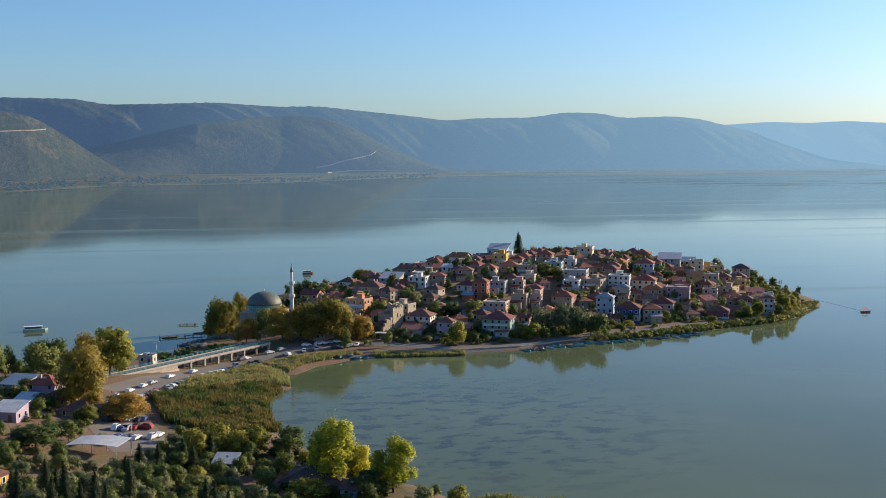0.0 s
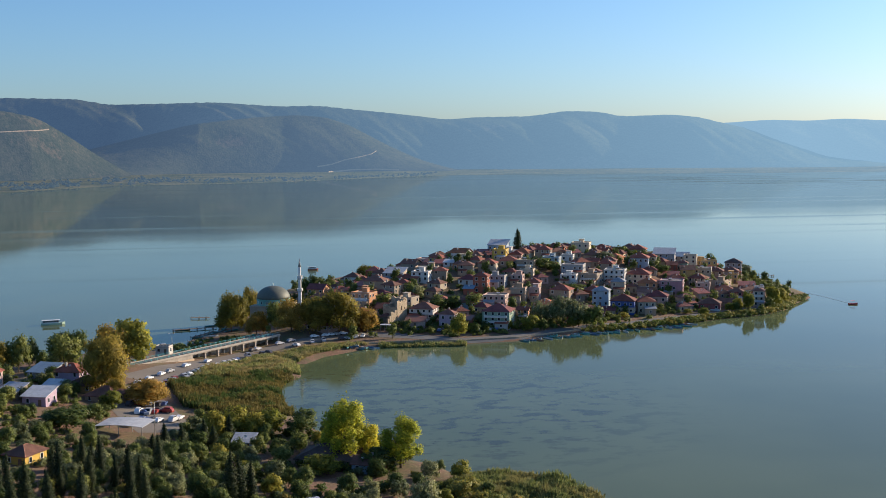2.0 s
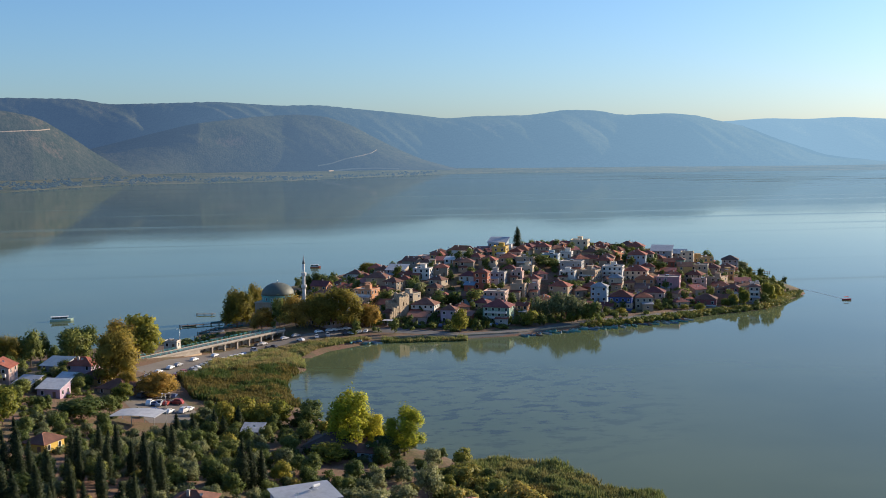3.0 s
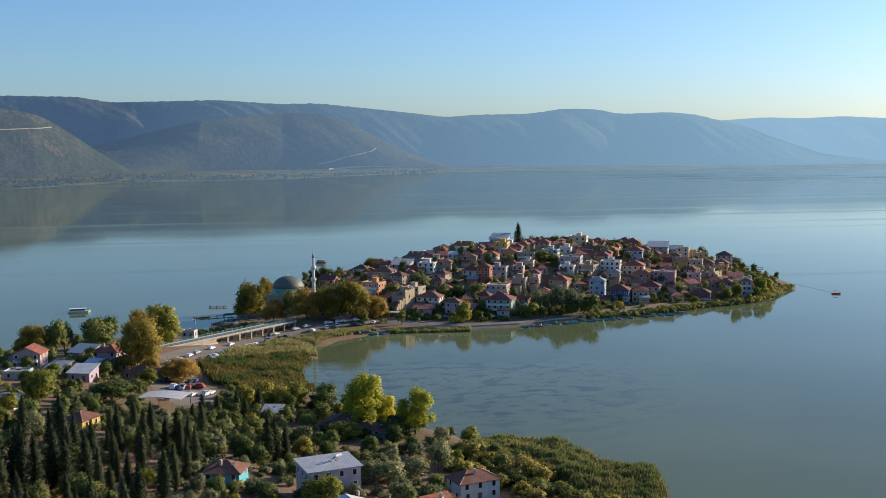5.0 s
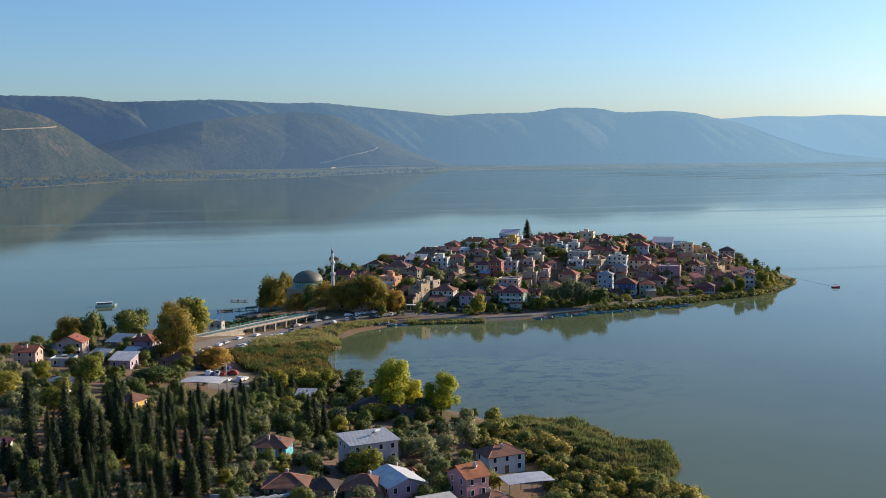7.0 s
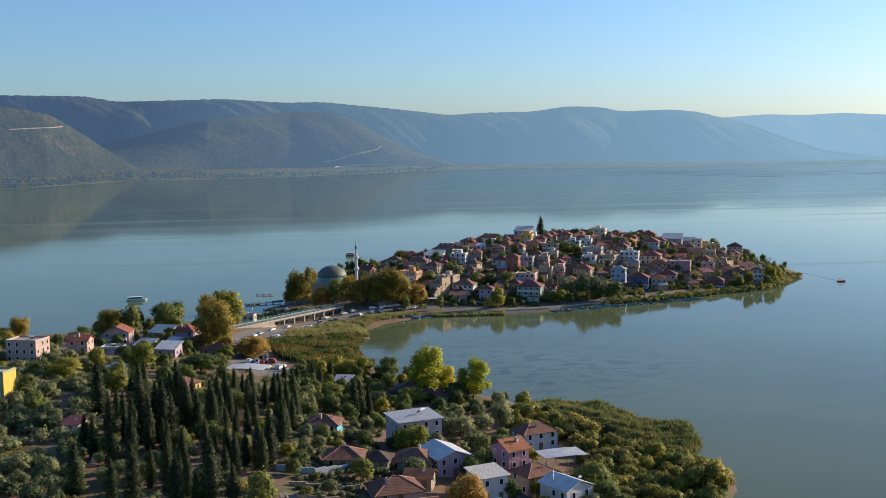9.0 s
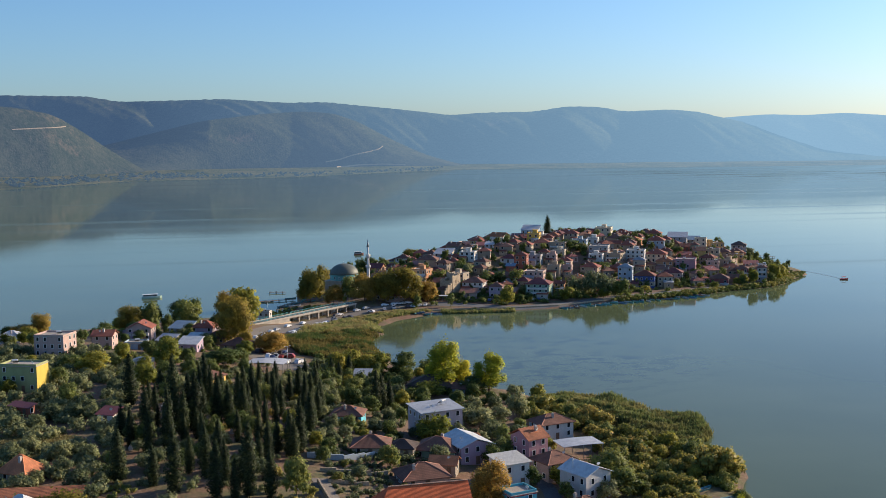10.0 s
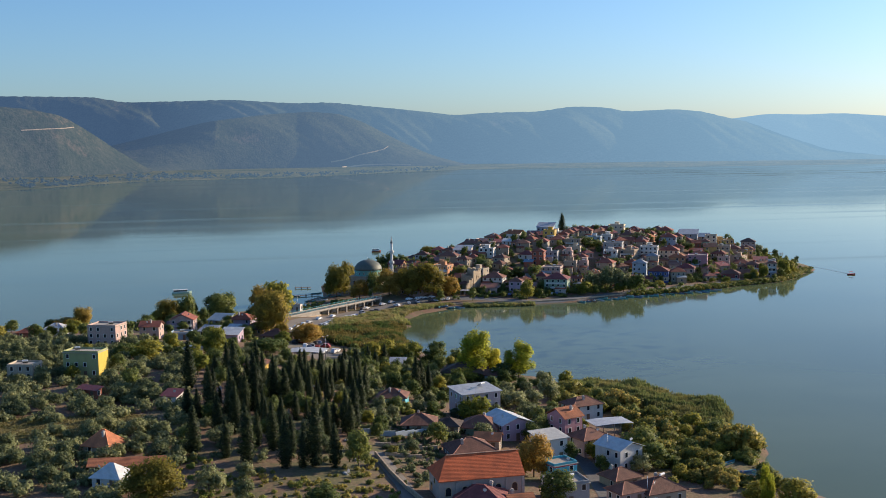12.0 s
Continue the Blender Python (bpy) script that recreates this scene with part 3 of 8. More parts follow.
        part("annex_roof", mesh("annex_roof", av, af, tiles((0.27, 0.083, 0.048)) if rng.random() < 0.6 else sheet_metal((0.38, 0.40, 0.43))), ob, "", pose(side, -d / 2 - ad / 2 - 0.3, 0))
        part("window", window_mesh(0.95, 1.0), ob, "", pose(side, -d / 2 - ad - 0.003, 0.9))
    if roof == "flat" and group == "village houses" and rng.random() < 0.6:
        sx, sy = rng.uniform(-0.2, 0.2) * w, rng.uniform(0.05, 0.25) * d
        part("stair_head", box_mesh("stair_head", plaster(wall), (sx - 1.5, sx + 1.5, sy - 1.3, sy + 1.3, h + 0.18, h + 2.4), (sx - 1.75, sx + 1.75, sy - 1.6, sy + 1.6, h + 2.4, h + 2.55)), ob)
    # windows, front and sides
    ww, wh = (0.95 * win, 1.35 * win) if group == "mainland houses" else (1.2 * win, 1.4 * win)
    for face, length, off, turn in (("front", w, d / 2, 0), ("right", d, w / 2, 90), ("left", d, w / 2, -90), ("back", w, d / 2, 180)):
        n = max(1, int(length / 2.9))
        for s in range(storeys):
            for i in range(n):
                u = (i + 0.5) / n * length - length / 2 + rng.uniform(-0.15, 0.15)
                if face == "back" and ((i + s) % 2 or group != "mainland houses"):
                    continue
                m = pose(0, 0, 0, 0, 0, turn) @ pose(u, -off - 0.003, s * floor_h + 0.95, 0, 0, 0)
                if face == "front" and s == 0 and i == n // 2:
                    lowoff = 0.05 if low else 0
                    part("door", door_mesh(), ob, "", pose(0, 0, 0, 0, 0, turn) @ pose(u, -off - 0.085 - lowoff, 0.0))
                    continue
                if rng.random() < blind:
                    continue
                if low and s == 0:
                    m = pose(0, 0, 0, 0, 0, turn) @ pose(u, -off - 0.055, s * floor_h + 0.9)
                if group == "mainland houses":
                    part("pane", pane_mesh(ww, wh), part("window", frame_mesh(ww, wh), ob, "", m))
                else:
                    part("window", window_mesh(ww, wh), ob, "", m)
    if balcony:
        for s in range(1, storeys):
            zb = s * floor_h - 0.1
            part("balcony", box_mesh("balcony", plaster((0.7, 0.68, 0.64)), (-w * 0.42, w * 0.42, -d / 2 - 1.3, -d / 2 - 0.003, zb - 0.15, zb), (-w * 0.42, w * 0.42, -d / 2 - 1.3, -d / 2 - 1.2, zb, zb + 0.9),
                                     (-w * 0.42, -w * 0.42 + 0.1, -d / 2 - 1.2, -d / 2, zb, zb + 0.9), (w * 0.42 - 0.1, w * 0.42, -d / 2 - 1.2, -d / 2, zb, zb + 0.9)), ob)
    if "b" in extras:
        for s in range(1, storeys + 1):
            zb = s * floor_h - 0.3
            part("painted_band", box_mesh("painted_band", paint("red_band", (0.35, 0.03, 0.05)), (-w / 2 - 0.06, w / 2 + 0.06, -d / 2 - 0.06, d / 2 + 0.06, zb, zb + 0.35)), ob, "dark red painted band")
    # bright panel over the right wall, sunlight put into its colour
    if "y" in extras:
        part("painted_side", box_mesh("painted_side", plaster((0.62, 0.46, 0.07)), (w / 2 + 0.01, w / 2 + 0.1, -d / 2, d / 2, 0.3, h)), ob, "side wall coloured bright yellow for the sunlight on it")
    if "d" in extras:
        part("dormer", mesh("dormer", *roof_solid("shed", 2.4, 1.8, h + rise * 0.62, 0.35, 0.2), tiles(cover)), ob, "", pose(0, -d * 0.16, 0))
        part("dormer_window", window_mesh(1.4, 0.6), ob, "", pose(0, -d * 0.16 - 0.95, h + rise * 0.30))
    FOOT.append((x, y, 0.42 * math.hypot(w, d)))
    return ob


FOOT = []


# ---- trees ----
def clumps(rng, lobes, count, size, flat=0.55):
    """Leaf sprays: small pointed blades on the shells of overlapping lobes (x, y, z, rx, ry, rz)."""
    count = int(count * 1.75)
    L = np.array(lobes, float)
    area = L[:, 3] * L[:, 5]
    pick = rng.choice(len(L), count, p=area / area.sum())
    u = rng.normal(size=(count, 3))
    u /= np.linalg.norm(u, axis=1)[:, None]
    rad = rng.uniform(0.60, 1.0, (count, 1)) + rng.exponential(0.10, (count, 1))
    c = L[pick, :3] + u * L[pick, 3:] * rad
    nrm = u + rng.normal(size=(count, 3)) * flat
    nrm[:, 2] += 0.15
    nrm /= np.linalg.norm(nrm, axis=1)[:, None]
    ref = rng.normal(size=(count, 3))
    t = np.cross(nrm, ref)
    t /= np.linalg.norm(t, axis=1)[:, None]
    b = np.cross(nrm, t)
    s = size * rng.uniform(0.55, 1.35, (count, 1))
    bend = nrm * s * -0.3
    v = np.stack([c - t * s * 0.85 + bend, c + t * s * 0.85 - b * s * rng.uniform(0, 0.5, (count, 1)), c + b * s * 1.25 + bend * 0.5], 1).reshape(-1, 3)
    k = np.arange(count) * 3
    mid = (L[:, :3] * area[:, None]).sum(0) / area.sum()
    whole = (c - mid) / (L[:, 3:].max(0) + np.abs(L[:, :3] - mid).max(0))
    whole /= np.linalg.norm(whole, axis=1)[:, None] + 1e-6
    soft = 0.6 * whole + 0.5 * u + 0.4 * nrm
    soft[:, 2] += 0.2
    soft /= np.linalg.norm(soft, axis=1)[:, None]
    return v, np.stack([k, k + 1, k + 2], 1), np.repeat(soft, 3, 0)


def leaf_mesh(name, v, q, soft, lobes, leaf, inside=0.68):
    """Leaf sprays with softly rounded normals over ragged inner bodies."""
    cv, cf = core(lobes, inside)
    me = mesh(name, v.tolist() + cv, q.tolist() + [tuple(k + len(v) for k in t) for t in cf], leaf, flat=False)
    inner = []
    for x, y, z, rx, ry, rz in lobes:
        block = cv[len(inner):len(inner) + 6]
        inner += [Vector((a - x, b - y, h - z)).normalized() for a, b, h in block]
    me.normals_split_custom_set_from_vertices([tuple(p) for p in soft] + [tuple(p) for p in inner])
    return me


def core(lobes, scale=0.78):
    """Ragged inner bodies that keep light from passing straight through a crown."""
    v, f = [], []
    for x, y, z, rx, ry, rz in lobes:
        k = len(v)
        w = [0.9 + 0.3 * noise.noise((x + i, y + 3 * i, z)) for i in range(6)]
        a = 3 * noise.noise((x, y, z))
        p, q = math.cos(a) * scale, math.sin(a) * scale
        v += [(x + rx * p * w[0], y + ry * q * w[0], z), (x - rx * q * w[1], y + ry * p * w[1], z), (x - rx * p * w[2], y - ry * q * w[2], z), (x + rx * q * w[3], y - ry * p * w[3], z),
              (x, y, z + rz * scale * w[4]), (x, y, z - rz * scale * w[5])]
        for i in range(4):
            f += [(k + i, k + (i + 1) % 4, k + 4), (k + (i + 1) % 4, k + i, k + 5)]
    return v, f


def trunk_mesh(rng, h, r, limbs, spread):
    v, f = [], []

    def tube(p, q, r0, r1):
        k = len(v)
        p, q = Vector(p), Vector(q)
        ax = (q - p).normalized()
        s = ax.orthogonal().normalized()
        t = ax.cross(s)
        for c, rr in ((p, r0), (q, r1)):
            v.extend([tuple(c + (s * math.cos(a) + t * math.sin(a)) * rr) for a in (i * math.pi / 3 for i in range(6))])
        f.extend([(k + i, k + (i + 1) % 6, k + 6 + (i + 1) % 6, k + 6 + i) for i in range(6)])
        f.append(tuple(range(k + 6, k + 12)))
    tube((0, 0, -0.4), (0.1, 0, h * 0.45), r, r * 0.7)
    tube((0.1, 0, h * 0.45), (0, 0.1, h * 0.8), r * 0.7, r * 0.3)
    for i in range(limbs):
        a = 2 * math.pi * i / limbs + rng.uniform(-0.4, 0.4)
        tube((0.1, 0, h * rng.uniform(0.3, 0.5)), (spread * math.cos(a), spread * math.sin(a), h * rng.uniform(0.55, 0.75)), r * 0.45, r * 0.15)
    return mesh("trunk", v, f, BARK)


def tree(kind, seed, leaf, h, r, lobes_n, count, size, clear=0.2, shape="round"):
    """One tree of height h and crown radius r at the origin: trunk and crown."""
    rng = np.random.default_rng(seed)
    lobes = []
    if shape == "column":
        for i in range(16):
            k = (i + 0.5) / 16
            rr = r * (math.sin(math.pi * (0.10 + 0.86 * k) ** 0.75)) * 0.95 + 0.12
            lobes.append((rng.uniform(-0.12, 0.12) * r, rng.uniform(-0.12, 0.12) * r, h * (clear + (1 - clear) * k), rr, rr, h * 0.085))
    else:
        lobes.append((0, 0, h * (clear + (1 - clear) * 0.55), r * (0.62 if shape == "round" else 0.36), r * (0.62 if shape == "round" else 0.36), h * (1 - clear) * 0.42))
        for i in range(lobes_n):
            a, k = 2 * math.pi * i * 0.618 * 1.0 + rng.uniform(-0.3, 0.3), rng.uniform(0.12, 0.95)
            out = r * (0.68 if shape == "round" else 0.66) * math.sqrt(max(0.05, 1 - (1.5 * (k - 0.42)) ** 2)) * rng.uniform(0.75, 1.15)
            s = r * (rng.uniform(0.20, 0.46) if shape == "round" else rng.uniform(0.15, 0.34))
            lobes.append((out * math.cos(a), out * math.sin(a), h * clear + h * (1 - clear) * (0.12 + 0.76 * k), s, s, s * (rng.uniform(0.7, 1.0) if shape == "round" else rng.uniform(1.0, 1.7))))
    v, q, soft = clumps(rng, lobes, count, size)
    ob = new(kind)
    part("trunk", trunk_mesh(random.Random(seed), h, max(0.12, h * 0.022), 4 if shape != "column" else 0, r * 0.5), ob)
    part("crown", leaf_mesh("crown", v, q, soft, lobes, leaf, 0.45 if shape == "tall" else 0.68), ob)
    return ob


SPECIES = {
    "plane": ("plane_tree", LEAF_PLANE, 15, 7.5, 30, 4200, 0.36, 0.03, "round", "broad plane tree turning ochre in autumn", "tree"),
    "poplar": ("poplar_tree", LEAF_POPLAR, 16, 5.6, 30, 5200, 0.27, 0.04, "tall", "bright yellow-green poplar tree near the shore", "tree"),
    "green": ("broadleaf_tree", LEAF_GREEN, 9, 4.2, 18, 1150, 0.33, 0.04, "round", "dense dark green broadleaf tree", "tree"),
    "isle": ("garden_tree", LEAF_GREEN, 9, 4.2, 12, 380, 0.52, 0.02, "round", "dense green tree in a village garden", "tree"),
    "olive": ("olive_tree", LEAF_OLIVE, 5.5, 3.2, 16, 900, 0.25, 0.08, "round", "low grey-green olive tree with loose crown", "tree"),
    "cypress": ("cypress_tree", LEAF_CYPRESS, 13, 1.75, 9, 1500, 0.22, 0.02, "column", "slender dark green cypress tree", "tree"),
    "shrub": ("shrub", LEAF_SHRUB, 3.6, 2.6, 10, 480, 0.30, 0.0, "round", "ochre and olive wild shrub", "shrub"),
    "yellow": ("deciduous_tree", LEAF_YELLOW, 8, 4.0, 16, 1250, 0.34, 0.04, "round", "yellow-green deciduous tree in early autumn", "tree"),
}
MODELS = {}
for sp, (nm, leaf, h, r, ln, cnt, size, clear, shape, label, cat) in SPECIES.items():
    MODELS[sp] = []
    for i in range(3):
        ob = tree(nm, 11 + 7 * i + len(sp), leaf, h, r, ln, cnt, size, clear, shape)
        tagged(ob, label, cat, nm.replace("_", " ") + "s")
        ob.matrix_world = pose(-900 + 25 * i, -1800 - 30 * len(MODELS), 15)
        MODELS[sp].append(ob)
PLACED = []


def plant(sp, x, y, tall, wide=None, rng=random):
    """A tree of this height and crown width on the ground."""
    _, _, h, r = SPECIES[sp][:4]
    src = rng.choice(MODELS[sp])
    wide = wide or tall * 2 * r / h
    sx = wide / (2 * r)
    ob = copy_thing(src, pose(x, y, ground_z(x, y) - 0.1, 0, 0, rng.uniform(0, 360)))
    ob.scale = (sx * rng.uniform(0.92, 1.08), sx * rng.uniform(0.92, 1.08), tall / h)
    PLACED.append((x, y, wide / 2))
    return ob


def scatter(sp, x0, x1, y0, y1, count, tall, gap, seed, wide=None, test=None, clear=1.0):
    """Seeded planting in a stretch, clear of houses, roads and other trees."""
    rng = random.Random(seed)
    made = tries = 0
    while made < count and tries < count * 30:
        tries += 1
        x, y = rng.uniform(x0, x1), rng.uniform(y0, y1)
        z = ground_z(x, y)
        if z < 0.9 or (test and not test(x, y)) or any((x - a) ** 2 + (y - b) ** 2 < (r + clear) ** 2 for a, b, r in FOOT):
            continue
        if any((x - a) ** 2 + (y - b) ** 2 < (gap * 0.5 + min(r, gap) * 0.5) ** 2 for a, b, r in PLACED):
            continue
        t = rng.uniform(*tall)
        plant(sp, x, y, t, t * wide if wide else None, rng)
        made += 1


def thicket(name, label, poly, count, radius, leaf, seed, quads=110, size=0.36, clear=0.5, low=0.7):
    """Low bushes joined into one growth, inside an outline and clear of houses and roads."""
    rng = np.random.default_rng(seed)
    P = np.array(poly, float)
    lo, hi = P.min(0), P.max(0)
    V, Q, N, LO, k = [], [], [], [], 0
    foot = np.array(FOOT)
    tries = made = 0
    while made < count and tries < count * 25:
        tries += 1
        x, y = rng.uniform(lo[0], hi[0]), rng.uniform(lo[1], hi[1])
        r = rng.uniform(*radius)
        if float(shore(x, y, poly)) < 0 or np.any((foot[:, 0] - x) ** 2 + (foot[:, 1] - y) ** 2 < (foot[:, 2] * 0.85 + clear) ** 2):
            continue
        z = ground_z(x, y)
        if z < low:
            continue
        lobes = [(x + rng.normal() * r * 0.4, y + rng.normal() * r * 0.4, z + r * rng.uniform(0.3, 0.75), r * rng.uniform(0.45, 0.75), r * rng.uniform(0.45, 0.75), r * rng.uniform(0.45, 0.7)) for _ in range(4)]
        v, q, soft = clumps(rng, lobes, quads, size)
        V.append(v)
        Q.append(q + k)
        N.append(soft)
        LO += lobes
        k += len(v)
        made += 1
    return tagged(new(name, leaf_mesh(name, np.concatenate(V), np.concatenate(Q), np.concatenate(N), LO, leaf)), label, "bushes", kind="stuff")


def reeds(name, label, poly, per, tall, mat, seed, step=1.0):
    """A bed of reeds: upright leaf tufts inside an outline."""
    rng = np.random.default_rng(seed)
    P = np.array(poly, float)
    lo, hi = P.min(0), P.max(0)
    n = int((hi - lo).prod() * per)
    x, y = rng.uniform(lo[0], hi[0], n), rng.uniform(lo[1], hi[1], n)
    keep = shore(x, y, [tuple(p) for p in poly]) > rng.uniform(0, 1.5, n)
    x, y = x[keep], y[keep]
    n = len(x)
    z = np.maximum(height(x, y), -0.2)
    patch = np.array([noise.fractal((a * 0.06, b * 0.06, seed), 1.0, 2.0, 3) for a, b in zip(x, y)])
    fine = np.array([noise.noise((a * 0.35, b * 0.35, seed)) for a, b in zip(x, y)])
    hgt = tall * (0.85 + 0.5 * patch + 0.4 * fine) * rng.uniform(0.75, 1.2, n)
    V, F = [], []
    for k in range(3):
        a = rng.uniform(0, 2 * math.pi, n)
        w = rng.uniform(0.11, 0.25, n)
        dx, dy = np.cos(a) * w, np.sin(a) * w
        ox, oy = rng.normal(0, 0.25, n), rng.normal(0, 0.25, n)
        lx, ly = rng.normal(0, 0.35, n), rng.normal(0, 0.35, n)
        V.append(np.stack([np.stack([x + ox - dx, y + oy - dy, z], 1), np.stack([x + ox + dx, y + oy + dy, z], 1), np.stack([x + ox + lx + dx * 0.7, y + oy + ly + dy * 0.7, z + hgt * 0.8], 1), np.stack([x + ox + lx * 1.4, y + oy + ly * 1.4, z + hgt], 1)], 1).reshape(-1, 3))
    V = np.concatenate(V)
    k = np.arange(len(V) // 4) * 4
    F = np.stack([k, k + 1, k + 2, k + 3], 1)
    return tagged(new(name, mesh(name, V.tolist(), F.tolist(), mat)), label, "grass" if name == "dry_grass" else "reeds", kind="stuff")


def strip(name, label, line, width, mat, lift=0.06, cat="road", flat=None):
    """A road or path laid along a line of points over the ground."""
    pts = []
    for (ax, ay), (bx, by) in zip(line, line[1:]):
        n = max(2, int(math.hypot(bx - ax, by - ay) / 2.0))
        pts += [(ax + (bx - ax) * i / n, ay + (by - ay) * i / n) for i in range(n)]
    pts.append(line[-1])
    v, f = [], []
    for i, (x, y) in enumerate(pts):
        p, q = pts[max(0, i - 1)], pts[min(len(pts) - 1, i + 1)]
        dx, dy = q[0] - p[0], q[1] - p[1]
        s = math.hypot(dx, dy)
        nx, ny = -dy / s, dx / s
        for k in range(5):
            o = width * (k / 4 - 0.5)
            px, py = x + nx * o, y + ny * o
            v.append((px, py, (ground_z(px, py) if flat is None else flat) + lift))
    f = [(i * 5 + k + 1, i * 5 + k, i * 5 + k + 5, i * 5 + k + 6) for i in range(len(pts) - 1) for k in range(4)]
    for x, y in pts[::2]:
        FOOT.append((x, y, width / 2))
    return tagged(new(name, mesh(name, v, f, mat)), label, cat, kind="structure")


# ---- cars, boats ----
def car_model(c, long=4.3, van=False):
    key = (c, van)
    if key not in CACHE:
        ob = new("car")
        tagged(ob, ("parked van" if van else "parked car") + " with dark windows", "van" if van else "car", "parked cars")
        L, W = long / 2, 0.86
        roof, bonnet = (2.0, 1.15) if van else (1.45, 0.92)
        prof = [(-L, 0.35), (L, 0.35), (L, 0.75), (L - 0.2, bonnet), (L * 0.42, bonnet + 0.03), (L * 0.15, roof), (-L * 0.62, roof), (-L + 0.1, bonnet), (-L, 0.8)]
        v = [(px, s * W * (0.86 if pz > bonnet + 0.1 else 1), pz) for s in (-1, 1) for px, pz in prof]
        n = len(prof)
        f = [tuple(range(n)), tuple(range(n, 2 * n))[::-1]] + [(i, i + n, (i + 1) % n + n, (i + 1) % n) for i in range(n)]
        part("body", mesh("body", v, f, paint("car_%02x%02x%02x" % tuple(int(k * 255) for k in c), c, 0.3)), ob)
        g = [(L * 0.36, bonnet + 0.08), (L * 0.14, roof - 0.08), (-L * 0.58, roof - 0.08), (-L + 0.3, bonnet + 0.08)]
        gv = [(px, s * W * 0.935, pz) for s in (-1, 1) for px, pz in g]
        for k, face in ((0, (0, 1, 2, 3)), (4, (3, 2, 1, 0))):
            part("side_window", mesh("side_window", gv[k:k + 4], [face], GLASS), ob)
        k = W * 0.78
        part("windscreen", mesh("windscreen", [(L * 0.42 + 0.012, -k, bonnet + 0.1), (L * 0.42 + 0.012, k, bonnet + 0.1), (L * 0.17 + 0.012, k, roof - 0.07), (L * 0.17 + 0.012, -k, roof - 0.07)], [(0, 1, 2, 3)], GLASS), ob)
        wheel = lathe("wheel", RUBBER, [(0.2, -0.11), (0.32, -0.11), (0.32, 0.11), (0.2, 0.11)], 12)
        for px in (-L * 0.6, L * 0.62):
            for s in (-1, 1):
                part("wheel", wheel, ob, "", pose(px, s * (W - 0.08), 0.32, 90))
        ob.matrix_world = pose(-900 - 6 * len(CACHE), -1700, 15)
        CACHE[key] = ob
    return CACHE[key]


CAR_COLOURS = [(0.75, 0.75, 0.74), (0.7, 0.7, 0.7), (0.35, 0.36, 0.38), (0.05, 0.05, 0.06), (0.08, 0.12, 0.25), (0.3, 0.05, 0.04), (0.55, 0.55, 0.56)]


def car(x, y, yaw, c, van=False, z=None):
    return copy_thing(car_model(CAR_COLOURS[c % 7], 4.9 if van else 4.2, van), pose(x, y, (ground_z(x, y) if z is None else z) + 0.08, 0, 0, yaw))


def boat_model(c, long=5.5):
    key = ("boat", c, long)
    if key not in CACHE:
        ob = new("rowing_boat")
        tagged(ob, "small painted wooden fishing boat at the shore", "boat", "fishing boats")
        v, f = [], []
        sec = [(-1.0, 0.62, 0.55), (-0.5, 0.85, 0.5), (0.1, 0.88, 0.52), (0.6, 0.6, 0.6), (1.0, 0.04, 0.85)]
        for px, w, top in sec:
            x = px * long / 2
            v += [(x, -w, top), (x, -w * 0.7, 0.0), (x, w * 0.7, 0.0), (x, w, top), (x, w * 0.88, top - 0.02), (x, w * 0.6, 0.12), (x, -w * 0.6, 0.12), (x, -w * 0.88, top - 0.02)]
        for j in range(4):
            f += [(j * 8 + i, j * 8 + (i + 1) % 8, j * 8 + 8 + (i + 1) % 8, j * 8 + 8 + i) for i in range(8)]
        f += [(0, 3, 2, 1), (0, 7, 4, 3), (7, 6, 5, 4)]
        part("hull", mesh("hull", v, [q[::-1] for q in f], paint("hull_%02x%02x%02x" % tuple(int(k * 255) for k in c), c, 0.5)), ob)
        for px in (-0.5, 0.15):
            part("bench", box_mesh("bench", WOOD, (px * long / 2 - 0.15, px * long / 2 + 0.15, -0.72, 0.72, 0.36, 0.41)), ob)
        ob.matrix_world = pose(-900 - 6 * len(CACHE), -1730, 15)
        CACHE[key] = ob
    return CACHE[key]


BOAT_COLOURS = [(0.10, 0.26, 0.28), (0.09, 0.17, 0.29), (0.45, 0.5, 0.5), (0.12, 0.32, 0.30), (0.2, 0.12, 0.08)]


def boat(x, y, yaw, c, long=5.5):
    return copy_thing(boat_model(BOAT_COLOURS[c % 5], long), pose(x, y, max(ground_z(x, y), -0.12), 0, 0, yaw))


def pole(x, y, tall, label="slender grey street lamp pole", arm=1.2):
    ob = thing("street_lamp", x, y, ground_z(x, y), 30, label, "street lamp", "street lamps")
    part("pole", lathe("pole", STEEL, [(0.16, -0.2), (0.1, tall * 0.5), (0.06, tall)], 8), ob)
    if arm:
        part("arm", box_mesh("arm", STEEL, (-arm, arm, -0.04, 0.04, tall - 0.1, tall)), ob)
        for s in (-1, 1):
            part("lamp_head", box_mesh("lamp_head", WHITE, (s * arm - 0.3, s * arm + 0.3, -0.12, 0.12, tall - 0.02, tall + 0.1)), ob)
    return ob



